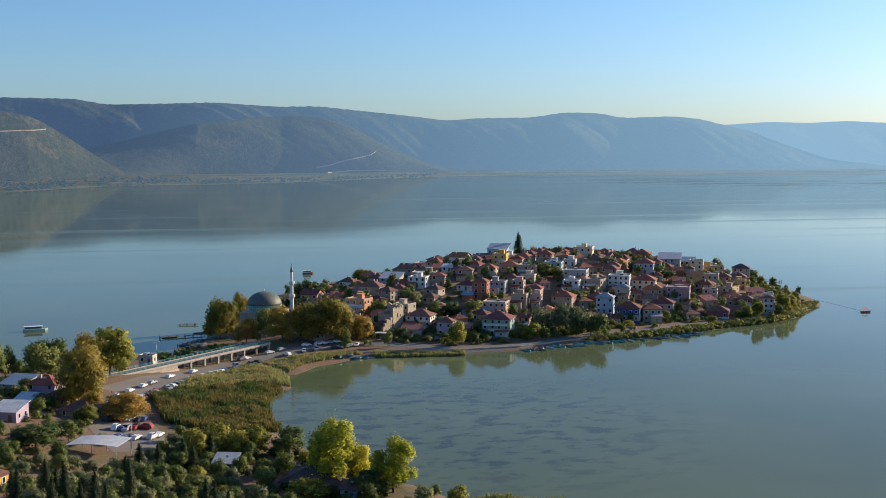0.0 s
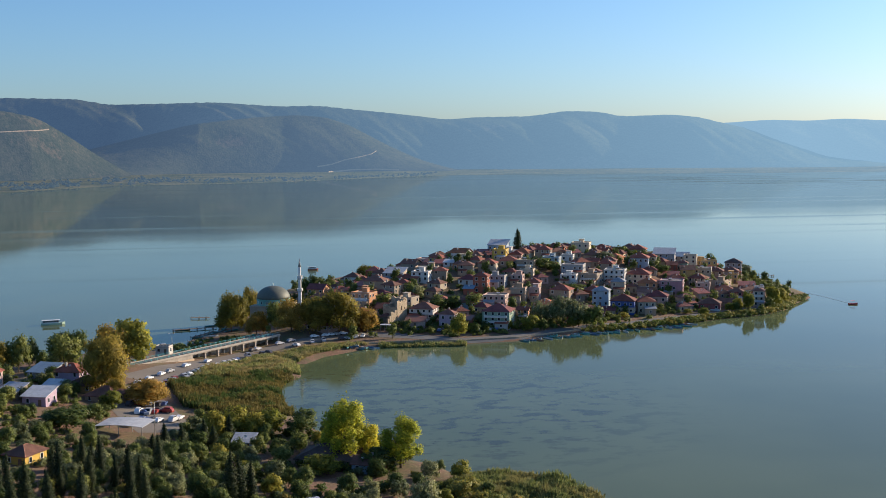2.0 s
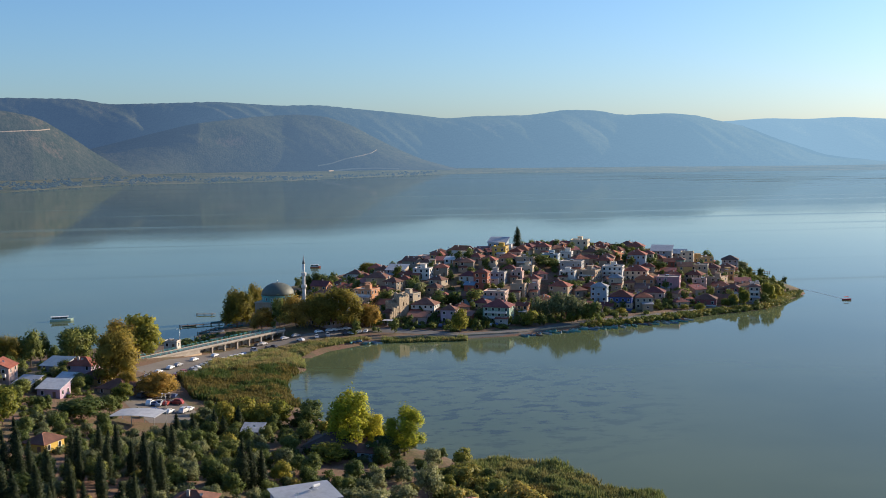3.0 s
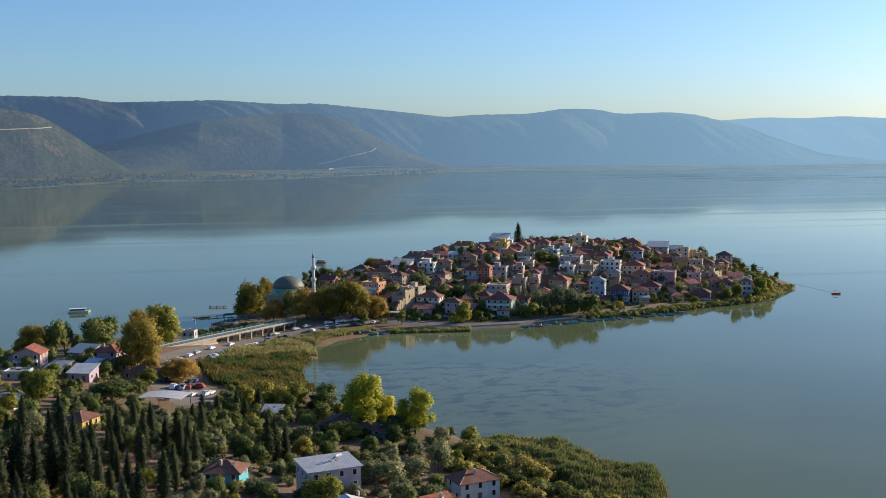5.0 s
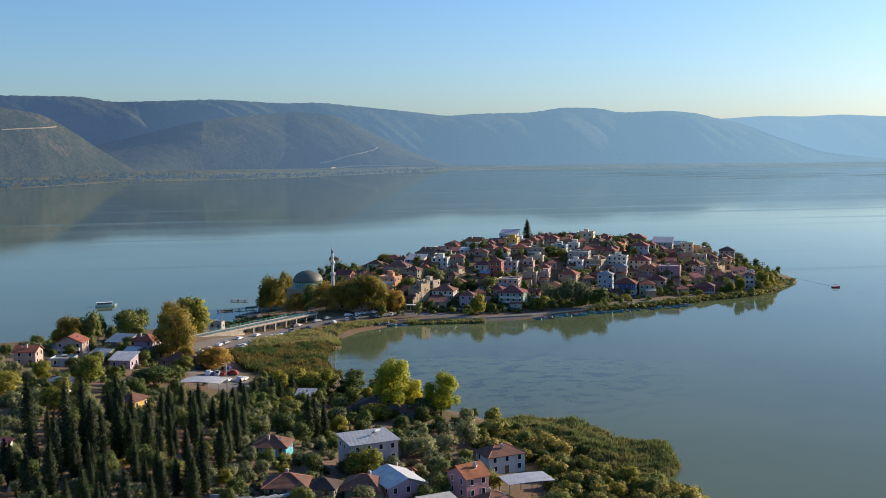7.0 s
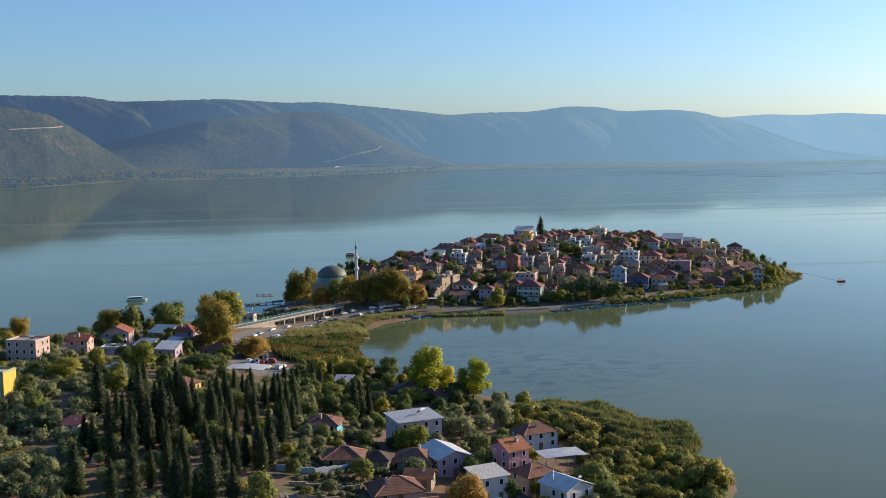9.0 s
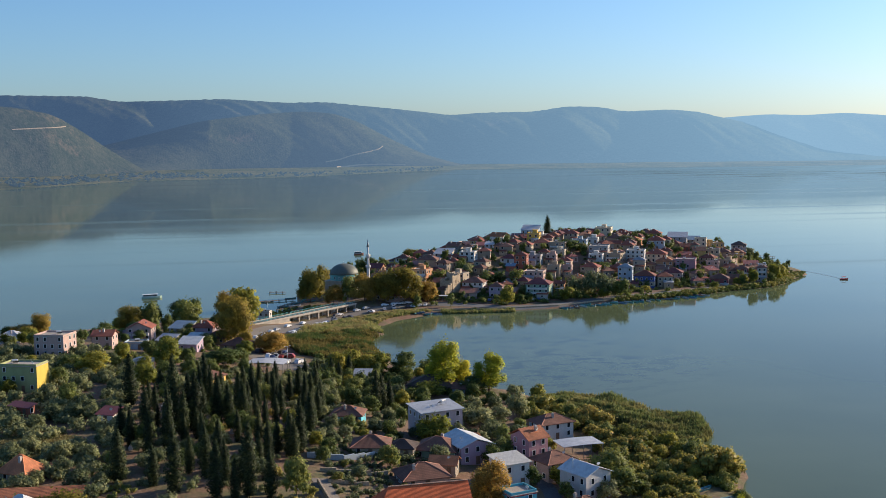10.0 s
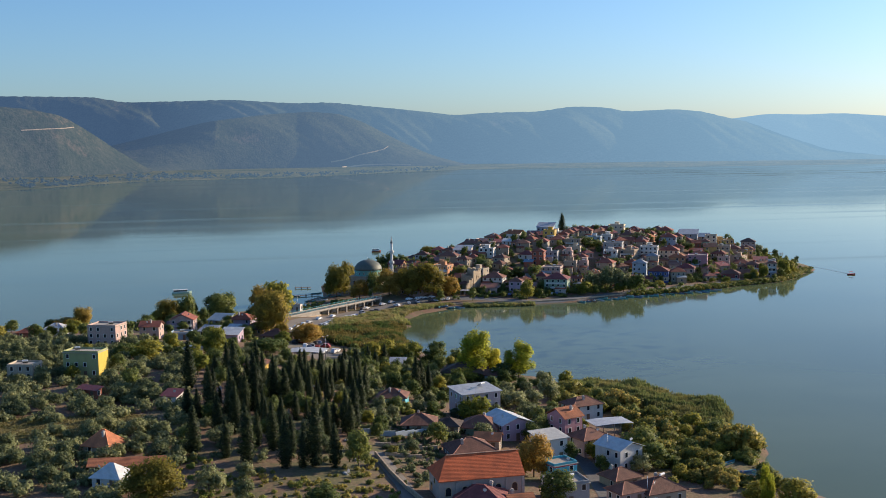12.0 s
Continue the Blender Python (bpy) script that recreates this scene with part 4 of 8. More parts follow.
# ---- mosque ----
def mosque(x, y, yaw):
    z = ground_z(x, y)
    ob = thing("mosque", x, y, z, yaw, "cream plastered mosque with a grey lead dome on a turquoise drum", "mosque")
    lead = paint("lead", (0.115, 0.125, 0.10), 0.6, 0.1, 0.3)
    part("hall", box_mesh("hall", plaster((0.5, 0.44, 0.34)), (-9, 9, -9, 9, -2, 9.0), (-9.3, 9.3, -9.3, 9.3, 9.0, 9.4)), ob)
    part("drum", lathe("drum", plaster((0.22, 0.46, 0.42)), [(8.3, 9.4), (8.3, 12.2), (8.7, 12.3), (8.7, 12.6)], 24, True), ob, "turquoise painted drum")
    part("dome", lathe("dome", lead, [(8.5 * math.cos(a), 12.6 + 6.2 * math.sin(a)) for a in np.linspace(0, 1.53, 12)], 32), ob, "grey lead dome")
    part("finial", lathe("finial", STEEL, [(0.25, 18.7), (0.08, 19.1), (0.2, 19.4), (0.05, 20.3)], 8), ob)
    for i in range(16):
        a = 2 * math.pi * i / 16
        part("drum_window", window_mesh(0.8, 1.3), ob, "", pose(0, 0, 0, 0, 0, math.degrees(a)) @ pose(0, -8.26, 10.2))
    for turn in (0, 90, -90):
        for u in (-6, -2, 2, 6):
            for h in (1.2, 4.6):
                part("window", window_mesh(1.2, 2.0), ob, "", pose(0, 0, 0, 0, 0, turn) @ pose(u, -9.005, h))
    FOOT.append((x, y, 12))
    return ob


def minaret(x, y, top):
    z = ground_z(x, y)
    h = top - z
    ob = thing("minaret", x, y, z, 0, "white minaret with two balconies and a grey pointed cap", "minaret")
    w = plaster((0.72, 0.70, 0.66))
    part("base", box_mesh("base", w, (-1.5, 1.5, -1.5, 1.5, -1, h * 0.2)), ob)
    part("shaft", lathe("shaft", w, [(1.2, h * 0.2), (0.9, h * 0.28), (0.85, h * 0.5), (0.75, h * 0.52), (0.7, h * 0.7), (0.62, h * 0.72), (0.6, h * 0.86)], 14), ob)
    for k, r in ((0.5, 1.5), (0.7, 1.35)):
        part("balcony", lathe("balcony", w, [(0.9, h * k - 1.2), (r, h * k - 0.3), (r, h * k + 0.75), (r - 0.15, h * k + 0.75), (r - 0.15, h * k), (0.7, h * k)], 14, True), ob)
    part("cap", lathe("cap", sheet_metal((0.2, 0.22, 0.25)), [(0.78, h * 0.86), (0.45, h * 0.91), (0.03, h)], 14), ob, "grey lead cap")
    FOOT.append((x, y, 2))
    return ob


# ---- ruined tower ----
def ruin(x, y, yaw, w, h):
    """Two standing faces of a broken tower, ragged against the sky, with window holes and fallen lower walls."""
    z = ground_z(x, y)
    ob = thing("ruined_tower", x, y, z, yaw, "crumbling honey-coloured stone tower with ragged top", "ruin")
    rng = random.Random(5)
    n = 16
    for side in range(4):
        c, s = math.cos(side * math.pi / 2), math.sin(side * math.pi / 2)
        for i in range(n):
            u0, u1 = -w / 2 + w * i / n, -w / 2 + w * (i + 1) / n
            full = {0: 0.93, 1: 1.0, 2: 0.72, 3: 0.66}[side]
            top = h * (full + 0.10 * noise.noise((i * 0.33 + side * 7, side, 3)) + 0.05 * noise.noise((i * 1.3, side, 8)))
            out, t = 0.06 * noise.noise((i * 0.7, side * 5, 1)), 1.3 + 0.3 * noise.noise((i, side, 9))
            hole = side in (0, 1) and i in (6, 7, 11)
            rows = [(u0, u1, -w / 2 - out, -w / 2 + t, -2, h * 0.50), (u0, u1, -w / 2 - out * 0.5, -w / 2 + t, h * (0.68 if i != 11 else 0.62), top)] if hole else [(u0, u1, -w / 2 - out, -w / 2 + t, -2, top)]
            v, f = [], []
            for row in rows:
                bv, bf = boxes(row)
                bv = [(a + rng.uniform(-0.03, 0.03), b, q + (0.35 * rng.uniform(-1, 1) if q == top else 0)) for a, b, q in bv]
                f += [tuple(k + len(v) for k in face) for face in bf]
                v += [(c * a - s * b, s * a + c * b, q) for a, b, q in bv]
            part("wall_section", mesh("wall_section", v, f, STONE), ob)
    for k, (u, tall) in enumerate(((-1.0, 0.55), (-2.4, 0.46), (-3.8, 0.50), (-5.2, 0.34), (-6.4, 0.22))):
        part("broken_wall", box_mesh("broken_wall", STONE, (-w / 2 + u - 0.72, -w / 2 + u + 0.72, -w / 2 + 0.2 + 0.1 * k, -w / 2 + 1.5, -2, h * tall)), ob)
    for k, (u, tall) in enumerate(((0.7, 0.5), (2.1, 0.36), (3.4, 0.27))):
        part("broken_wall", box_mesh("broken_wall", STONE, (w / 2 + u - 0.72, w / 2 + u + 0.72, -1.2 + 0.15 * k, 0.1, -2, h * tall)), ob)
    FOOT.append((x, y, w * 0.8))
    return ob


# ---- church ----
def church(x, y, yaw, w, d, h, rise):
    z = ground_z(x, y)
    ob = thing("church", x, y, z, yaw, "old stone church with a bright orange tiled half-hipped roof", "church")
    wallm = plaster((0.40, 0.35, 0.31))
    v, f = boxes((-w / 2, w / 2, -d / 2, d / 2, -4, h), (-w / 2 - 0.15, w / 2 + 0.15, -d / 2 - 0.15, d / 2 + 0.15, h - 0.35, h - 0.02))
    k = len(v)
    v += [(w / 2 - 0.003, -d / 2, h - 0.01), (w / 2 - 0.003, d / 2, h - 0.01), (w / 2 - 0.003, 0, h + rise * 0.92)]
    f += [(k, k + 1, k + 2)]
    part("wall", mesh("wall", v, f, wallm), ob)
    v, f = roof_solid("gable", w, d, h + 0.15, rise, 0.45)
    v = [(p[0] + (3.2 if i in (4, 10) else 0), p[1], p[2]) for i, p in enumerate(v)]
    part("roof", mesh("roof", v, f + [(3, 0, 4)], tiles((0.50, 0.105, 0.028))), ob, "bright orange clay tile roof")
    part("ridge_cap", box_mesh("ridge_cap", tiles((0.5, 0.3, 0.18)), (-w / 2 + 2.75, w / 2 + 0.45, -0.16, 0.16, h + 0.1 + rise, h + 0.26 + rise)), ob)
    if "arch" not in CACHE:
        pts = [(-0.6, 0), (0.6, 0), (0.6, 1.3)] + [(0.6 * math.cos(a), 1.3 + 0.6 * math.sin(a)) for a in np.linspace(0.3, 2.84, 7)] + [(-0.6, 1.3)]
        n = len(pts)
        v = [(a, 0.0, b) for a, b in pts] + [(a * 1.25, -0.06, 0.95 + (b - 0.95) * 1.2) for a, b in pts] + [(a * 1.25, 0.05, 0.95 + (b - 0.95) * 1.2) for a, b in pts]
        f = [tuple(range(n))] + [(i + n, (i + 1) % n + n, (i + 1) % n, i) for i in range(n)] + [(i + 2 * n, (i + 1) % n + 2 * n, (i + 1) % n + n, i + n) for i in range(n)]
        CACHE["arch"] = mesh("arched_window", v, f, [GLASS, STONE], [0] + [1] * (2 * n))
    for i in range(5):
        part("arched_window", CACHE["arch"], ob, "", pose(-w / 2 + w * (i + 0.5) / 5, -d / 2 - 0.01, h * 0.45))
    for turn in (90, -90):
        part("arched_window", CACHE["arch"], ob, "", pose(0, 0, 0, 0, 0, turn) @ pose(0, -w / 2 - 0.01, h * 0.7))
        part("arched_window", CACHE["arch"], ob, "", pose(0, 0, 0, 0, 0, turn) @ pose(-3, -w / 2 - 0.01, h * 0.3))
    for i in range(6):
        u = -w / 2 + w * i / 5
        part("buttress", box_mesh("buttress", wallm, (u - 0.3, u + 0.3, -d / 2 - 0.25, -d / 2 - 0.004, -4, h - 0.4)), ob)
    FOOT.append((x - w / 4, y, d * 0.7))
    FOOT.append((x + w / 4, y, d * 0.7))
    FOOT.append((x, y, d * 0.7))
    return ob


def canopy(x, y, yaw, w, d, h, cover, label, arch=0.0, z=None):
    """An open metal roof on posts."""
    z = ground_z(x, y) if z is None else z
    ob = thing("canopy", x, y, z, yaw, label, "canopy", "open canopies")
    v, f, n = [], [], 9
    for i in range(n):
        u = i / (n - 1)
        zz = h + arch * math.sin(math.pi * u)
        for s, q in ((-d / 2, 0), (d / 2, 0), (d / 2, -0.12), (-d / 2, -0.12)):
            v.append((-w / 2 + w * u, s, zz + q))
    for i in range(n - 1):
        f += [(i * 4 + k, i * 4 + 4 + k, i * 4 + 4 + (k + 1) % 4, i * 4 + (k + 1) % 4) for k in range(4)]
    f += [(0, 1, 2, 3), tuple(range(4 * n - 1, 4 * n - 5, -1))]
    part("roof", mesh("roof", v, f, sheet_metal(cover)), ob)
    for sx in (-1, 0, 1):
        for sy in (-1, 1):
            part("post", box_mesh("post", STEEL, (sx * (w / 2 - 0.3) - 0.08, sx * (w / 2 - 0.3) + 0.08, sy * (d / 2 - 0.3) - 0.08, sy * (d / 2 - 0.3) + 0.08, -1.5, h - 0.11 + (arch if sx == 0 else 0))), ob)
    FOOT.append((x, y, 0.5 * math.hypot(w, d)))
    return ob


# ---- raised causeway ----
def bridge(ax, ay, bx, by, top, width, solid):
    """Raised road from a to b (its lake-bay edge), on a wall for the first stretch and on piers after it."""
    L = math.hypot(bx - ax, by - ay)
    yaw = math.degrees(math.atan2(by - ay, bx - ax))
    ob = thing("bridge", ax, ay, 0, yaw, "long concrete causeway bridge on square piers with a turquoise railing", "bridge", kind="structure")
    part("deck", box_mesh("deck", CONCRETE, (0, L, 0, width, top - 0.9, top), (0, L, -0.35, 0.0, top - 0.55, top + 0.25), (0, L, width, width + 0.35, top - 0.55, top + 0.25)), ob)
    part("carriageway", box_mesh("carriageway", ASPHALT, (0.2, L - 0.2, 0.6, width - 0.6, top, top + 0.03)), ob)
    part("retaining_wall", box_mesh("retaining_wall", CONCRETE, (-12, solid, 0.06, width - 0.06, -2, top - 0.9), (-14, 0, 0.0, 0.4, -2, top + 0.3)), ob)
    part("low_wall", box_mesh("low_wall", plaster((0.6, 0.46, 0.3)), (-14, solid, -1.4, -1.0, 0, 3.3)), ob)
    n = max(3, int((L - solid) / 7.5))
    for i in range(n + 1):
        u = solid + (L - solid - 0.8) * i / n
        part("pier", box_mesh("pier", CONCRETE, (u, u + 0.8, 0.3, 1.3, -2, top - 0.9), (u, u + 0.8, width - 1.3, width - 0.3, -2, top - 0.9), (u - 0.1, u + 0.9, 0.1, width - 0.1, top - 1.3, top - 0.902)), ob)
    part("back_wall", box_mesh("back_wall", CONCRETE, (solid, L, width - 0.28, width - 0.06, -2, top - 1.0)), ob)
    for side in (-0.2, width + 0.15):
        part("rail", box_mesh("rail", TURQUOISE, (0, L, side - 0.03, side + 0.03, top + 1.1, top + 1.16), (0, L, side - 0.025, side + 0.025, top + 0.7, top + 0.75)), ob, "turquoise painted rail")
        post = box_mesh("rail_post", TURQUOISE, (-0.05, 0.05, -0.05, 0.05, 0.2, 1.12))
        for i in range(int(L / 3)):
            part("rail_post", post, ob, "", pose(i * 3.0 + 0.5, side, top))
    for i in range(int(L / 3)):
        FOOT.append((ax + (bx - ax) * i * 3 / L, ay + (by - ay) * i * 3 / L, 5))
    return ob


def dock(ax, ay, bx, by, width=2.2):
    L = math.hypot(bx - ax, by - ay)
    ob = thing("dock", ax, ay, 0, math.degrees(math.atan2(by - ay, bx - ax)), "weathered dark wooden jetty on posts over the water", "dock", "jetties")
    part("deck", box_mesh("deck", WOOD, *[(i * 1.0, i * 1.0 + 0.93, -width / 2, width / 2, 0.62, 0.72) for i in range(int(L))]), ob)
    for i in range(int(L / 4) + 1):
        for s in (-1, 1):
            part("post", box_mesh("post", WOOD, (i * 4 - 0.12, i * 4 + 0.12, s * width / 2 - 0.12, s * width / 2 + 0.12, -2.5, 1.2)), ob)
    return ob


def ferry(x, y, yaw, long, hullc, label, name="tour_boat"):
    ob = thing(name, x, y, 0, yaw, label, "boat")
    v, f = [], []
    sec = [(-1.0, 0.8, 1.0), (-0.4, 1.0, 0.95), (0.3, 1.0, 0.98), (0.75, 0.7, 1.15), (1.0, 0.05, 1.45)]
    W = long * 0.14
    for px, w, t in sec:
        v += [(px * long / 2, -w * W, t), (px * long / 2, -w * W * 0.8, -0.3), (px * long / 2, w * W * 0.8, -0.3), (px * long / 2, w * W, t)]
    for j in range(4):
        f += [(j * 4 + 4 + i, j * 4 + 4 + (i + 1) % 4, j * 4 + (i + 1) % 4, j * 4 + i) for i in range(4)]
    f.append((0, 1, 2, 3))
    part("hull", mesh("hull", v, f, paint("hull" + name, hullc, 0.5)), ob)
    part("cabin", box_mesh("cabin", WHITE, (-long * 0.42, long * 0.25, -W * 0.8, W * 0.8, 0.95, 1.4)), ob)
    part("roof", box_mesh("roof", WHITE, (-long * 0.46, long * 0.3, -W * 0.95, W * 0.95, 2.35, 2.47)), ob)
    for i in range(7):
        for s in (-1, 1):
            u = -long * 0.42 + long * 0.67 * i / 6
            part("post", box_mesh("post", WHITE, (u - 0.08, u + 0.08, s * W * 0.78 - 0.08, s * W * 0.78 + 0.08, 1.4, 2.35)), ob)
    part("saloon_glass", box_mesh("saloon_glass", GLASS, (-long * 0.41, long * 0.24, -W * 0.74, W * 0.74, 1.4, 2.34)), ob)
    return ob


def motor_boat(x, y, yaw):
    ob = thing("motor_boat", x, y, 0, yaw, "small red motor boat trailing a wake", "boat")
    v, f = [], []
    for px, w, t in [(-1.0, 0.8, 0.7), (-0.3, 0.95, 0.7), (0.5, 0.75, 0.8), (1.0, 0.04, 1.0)]:
        v += [(px * 2.6, -w, t), (px * 2.6, -w * 0.7, -0.2), (px * 2.6, w * 0.7, -0.2), (px * 2.6, w, t)]
    for j in range(3):
        f += [(j * 4 + 4 + i, j * 4 + 4 + (i + 1) % 4, j * 4 + (i + 1) % 4, j * 4 + i) for i in range(4)]
    f.append((0, 1, 2, 3))
    part("hull", mesh("hull", v, f, paint("red_hull", (0.45, 0.06, 0.05), 0.4)), ob)
    part("awning", box_mesh("awning", paint("red_cloth", (0.5, 0.07, 0.06), 0.8), (-1.4, 0.9, -0.9, 0.9, 2.0, 2.08)), ob)
    for a in (-1.3, 0.8):
        for s in (-0.8, 0.8):
            part("post", box_mesh("post", STEEL, (a - 0.03, a + 0.03, s - 0.03, s + 0.03, 0.6, 2.0)), ob)
    return ob


def gravestone_model():
    ob = new("gravestone")
    tagged(ob, "small pale marble gravestone in the cemetery", "gravestone", "cemetery gravestones")
    marble = plaster((0.55, 0.53, 0.5))
    part("slab", box_mesh("slab", marble, (-0.5, 0.5, -1.0, 1.0, -0.3, 0.35), (-0.4, 0.4, -0.9, 0.9, 0.35, 0.4)), ob)
    part("headstone", mesh("headstone", [(-0.35, 0.85, 0.35), (0.35, 0.85, 0.35), (0.35, 0.85, 1.2), (0.0, 0.85, 1.5), (-0.35, 0.85, 1.2), (-0.35, 1.0, 0.35), (0.35, 1.0, 0.35), (0.35, 1.0, 1.2), (0.0, 1.0, 1.5), (-0.35, 1.0, 1.2)],
                           [(0, 1, 2, 3, 4), (9, 8, 7, 6, 5), (1, 0, 5, 6), (2, 1, 6, 7), (3, 2, 7, 8), (4, 3, 8, 9), (0, 4, 9, 5)], marble), ob)
    CACHE["grave"] = ob
    return ob


def garden_wall(line, tall, label="low rough stone garden wall", mat=None):
    v, f = [], []
    for (ax, ay), (bx, by) in zip(line, line[1:]):
        n = max(1, int(math.hypot(bx - ax, by - ay) / 3))
        for i in range(n):
            p, q = (ax + (bx - ax) * i / n, ay + (by - ay) * i / n), (ax + (bx - ax) * (i + 1) / n, ay + (by - ay) * (i + 1) / n)
            s = math.hypot(q[0] - p[0], q[1] - p[1])
            nx, ny = -(q[1] - p[1]) / s * 0.2, (q[0] - p[0]) / s * 0.2
            k = len(v)
            z0 = min(ground_z(*p), ground_z(*q)) - 0.5
            z1 = max(ground_z(*p), ground_z(*q)) + tall
            v += [(p[0] - nx, p[1] - ny, z0), (q[0] - nx, q[1] - ny, z0), (q[0] + nx, q[1] + ny, z0), (p[0] + nx, p[1] + ny, z0), (p[0] - nx, p[1] - ny, z1), (q[0] - nx, q[1] - ny, z1), (q[0] + nx, q[1] + ny, z1), (p[0] + nx, p[1] + ny, z1)]
            f += [(k + a, k + b, k + c, k + d) for a, b, c, d in ((3, 2, 1, 0), (4, 5, 6, 7), (0, 1, 5, 4), (1, 2, 6, 5), (2, 3, 7, 6), (3, 0, 4, 7))]
    ob = tagged(new("garden_wall", mesh("garden_wall", v, f, mat or STONE)), label, "wall", kind="structure")
    return ob



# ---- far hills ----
# the two colours before each seed are the range's painted haze glow
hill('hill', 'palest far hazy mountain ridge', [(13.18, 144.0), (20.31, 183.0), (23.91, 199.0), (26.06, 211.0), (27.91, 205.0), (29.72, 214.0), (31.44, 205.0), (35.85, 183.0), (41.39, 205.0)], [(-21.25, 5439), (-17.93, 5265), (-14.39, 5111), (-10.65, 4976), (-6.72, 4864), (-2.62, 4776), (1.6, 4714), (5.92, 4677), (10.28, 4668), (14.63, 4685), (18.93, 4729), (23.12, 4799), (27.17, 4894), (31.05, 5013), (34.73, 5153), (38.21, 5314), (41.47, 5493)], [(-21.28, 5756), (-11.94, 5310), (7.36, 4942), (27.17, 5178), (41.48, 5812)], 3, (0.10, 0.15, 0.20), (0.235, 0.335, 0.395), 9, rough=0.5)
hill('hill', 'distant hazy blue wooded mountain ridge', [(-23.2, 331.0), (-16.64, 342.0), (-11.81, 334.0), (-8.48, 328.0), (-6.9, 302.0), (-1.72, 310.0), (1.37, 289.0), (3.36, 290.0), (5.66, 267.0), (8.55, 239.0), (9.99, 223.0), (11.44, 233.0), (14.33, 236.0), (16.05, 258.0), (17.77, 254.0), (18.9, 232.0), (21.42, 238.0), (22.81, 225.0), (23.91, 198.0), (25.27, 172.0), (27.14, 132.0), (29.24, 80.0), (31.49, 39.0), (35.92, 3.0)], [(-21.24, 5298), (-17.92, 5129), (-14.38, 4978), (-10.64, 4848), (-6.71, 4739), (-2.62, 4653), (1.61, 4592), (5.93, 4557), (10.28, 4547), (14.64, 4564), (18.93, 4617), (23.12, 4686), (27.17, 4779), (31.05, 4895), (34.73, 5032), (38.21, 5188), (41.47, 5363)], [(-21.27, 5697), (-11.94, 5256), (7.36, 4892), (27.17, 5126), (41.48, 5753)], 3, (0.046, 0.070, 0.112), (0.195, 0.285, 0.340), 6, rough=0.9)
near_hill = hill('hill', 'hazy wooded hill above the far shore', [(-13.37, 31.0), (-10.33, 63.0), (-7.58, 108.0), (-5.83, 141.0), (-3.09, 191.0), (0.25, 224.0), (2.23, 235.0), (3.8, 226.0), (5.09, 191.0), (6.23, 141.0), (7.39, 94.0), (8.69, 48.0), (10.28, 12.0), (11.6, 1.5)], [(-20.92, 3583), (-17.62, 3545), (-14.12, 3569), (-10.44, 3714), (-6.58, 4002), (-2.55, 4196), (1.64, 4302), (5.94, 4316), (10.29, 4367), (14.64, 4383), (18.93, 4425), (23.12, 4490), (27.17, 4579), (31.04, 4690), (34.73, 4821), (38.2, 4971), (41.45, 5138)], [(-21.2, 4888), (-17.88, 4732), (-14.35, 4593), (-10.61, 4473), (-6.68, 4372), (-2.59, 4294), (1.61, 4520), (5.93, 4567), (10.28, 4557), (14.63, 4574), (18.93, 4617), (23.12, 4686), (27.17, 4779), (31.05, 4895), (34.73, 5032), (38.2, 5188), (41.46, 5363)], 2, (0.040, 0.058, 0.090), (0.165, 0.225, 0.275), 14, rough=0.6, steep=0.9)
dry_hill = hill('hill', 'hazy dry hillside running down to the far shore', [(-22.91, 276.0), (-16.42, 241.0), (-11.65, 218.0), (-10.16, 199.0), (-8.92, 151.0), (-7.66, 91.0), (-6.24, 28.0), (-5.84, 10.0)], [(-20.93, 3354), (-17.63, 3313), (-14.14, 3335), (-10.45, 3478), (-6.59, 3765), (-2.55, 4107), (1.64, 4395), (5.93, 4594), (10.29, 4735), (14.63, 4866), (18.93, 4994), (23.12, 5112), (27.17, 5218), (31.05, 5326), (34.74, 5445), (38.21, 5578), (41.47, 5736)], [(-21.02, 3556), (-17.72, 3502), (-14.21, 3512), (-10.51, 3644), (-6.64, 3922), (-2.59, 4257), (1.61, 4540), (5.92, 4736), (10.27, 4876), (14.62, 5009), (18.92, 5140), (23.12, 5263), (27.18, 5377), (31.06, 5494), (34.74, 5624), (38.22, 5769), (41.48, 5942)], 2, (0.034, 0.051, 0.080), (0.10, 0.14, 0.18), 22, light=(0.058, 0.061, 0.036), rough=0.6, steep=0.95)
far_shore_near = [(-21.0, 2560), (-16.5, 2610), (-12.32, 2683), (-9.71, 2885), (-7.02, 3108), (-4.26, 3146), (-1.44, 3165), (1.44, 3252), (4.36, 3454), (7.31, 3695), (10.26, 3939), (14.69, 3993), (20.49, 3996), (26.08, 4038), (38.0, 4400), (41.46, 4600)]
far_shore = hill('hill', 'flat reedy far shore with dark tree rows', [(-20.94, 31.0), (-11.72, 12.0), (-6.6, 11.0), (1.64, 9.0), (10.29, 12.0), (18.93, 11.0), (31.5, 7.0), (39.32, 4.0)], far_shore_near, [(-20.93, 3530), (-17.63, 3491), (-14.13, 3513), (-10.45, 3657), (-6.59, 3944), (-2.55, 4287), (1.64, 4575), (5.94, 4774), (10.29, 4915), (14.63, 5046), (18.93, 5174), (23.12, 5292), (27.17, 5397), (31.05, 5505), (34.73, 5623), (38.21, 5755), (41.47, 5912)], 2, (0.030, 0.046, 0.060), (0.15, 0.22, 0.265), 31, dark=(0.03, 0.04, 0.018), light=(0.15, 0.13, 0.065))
bpy.context.view_layer.update()
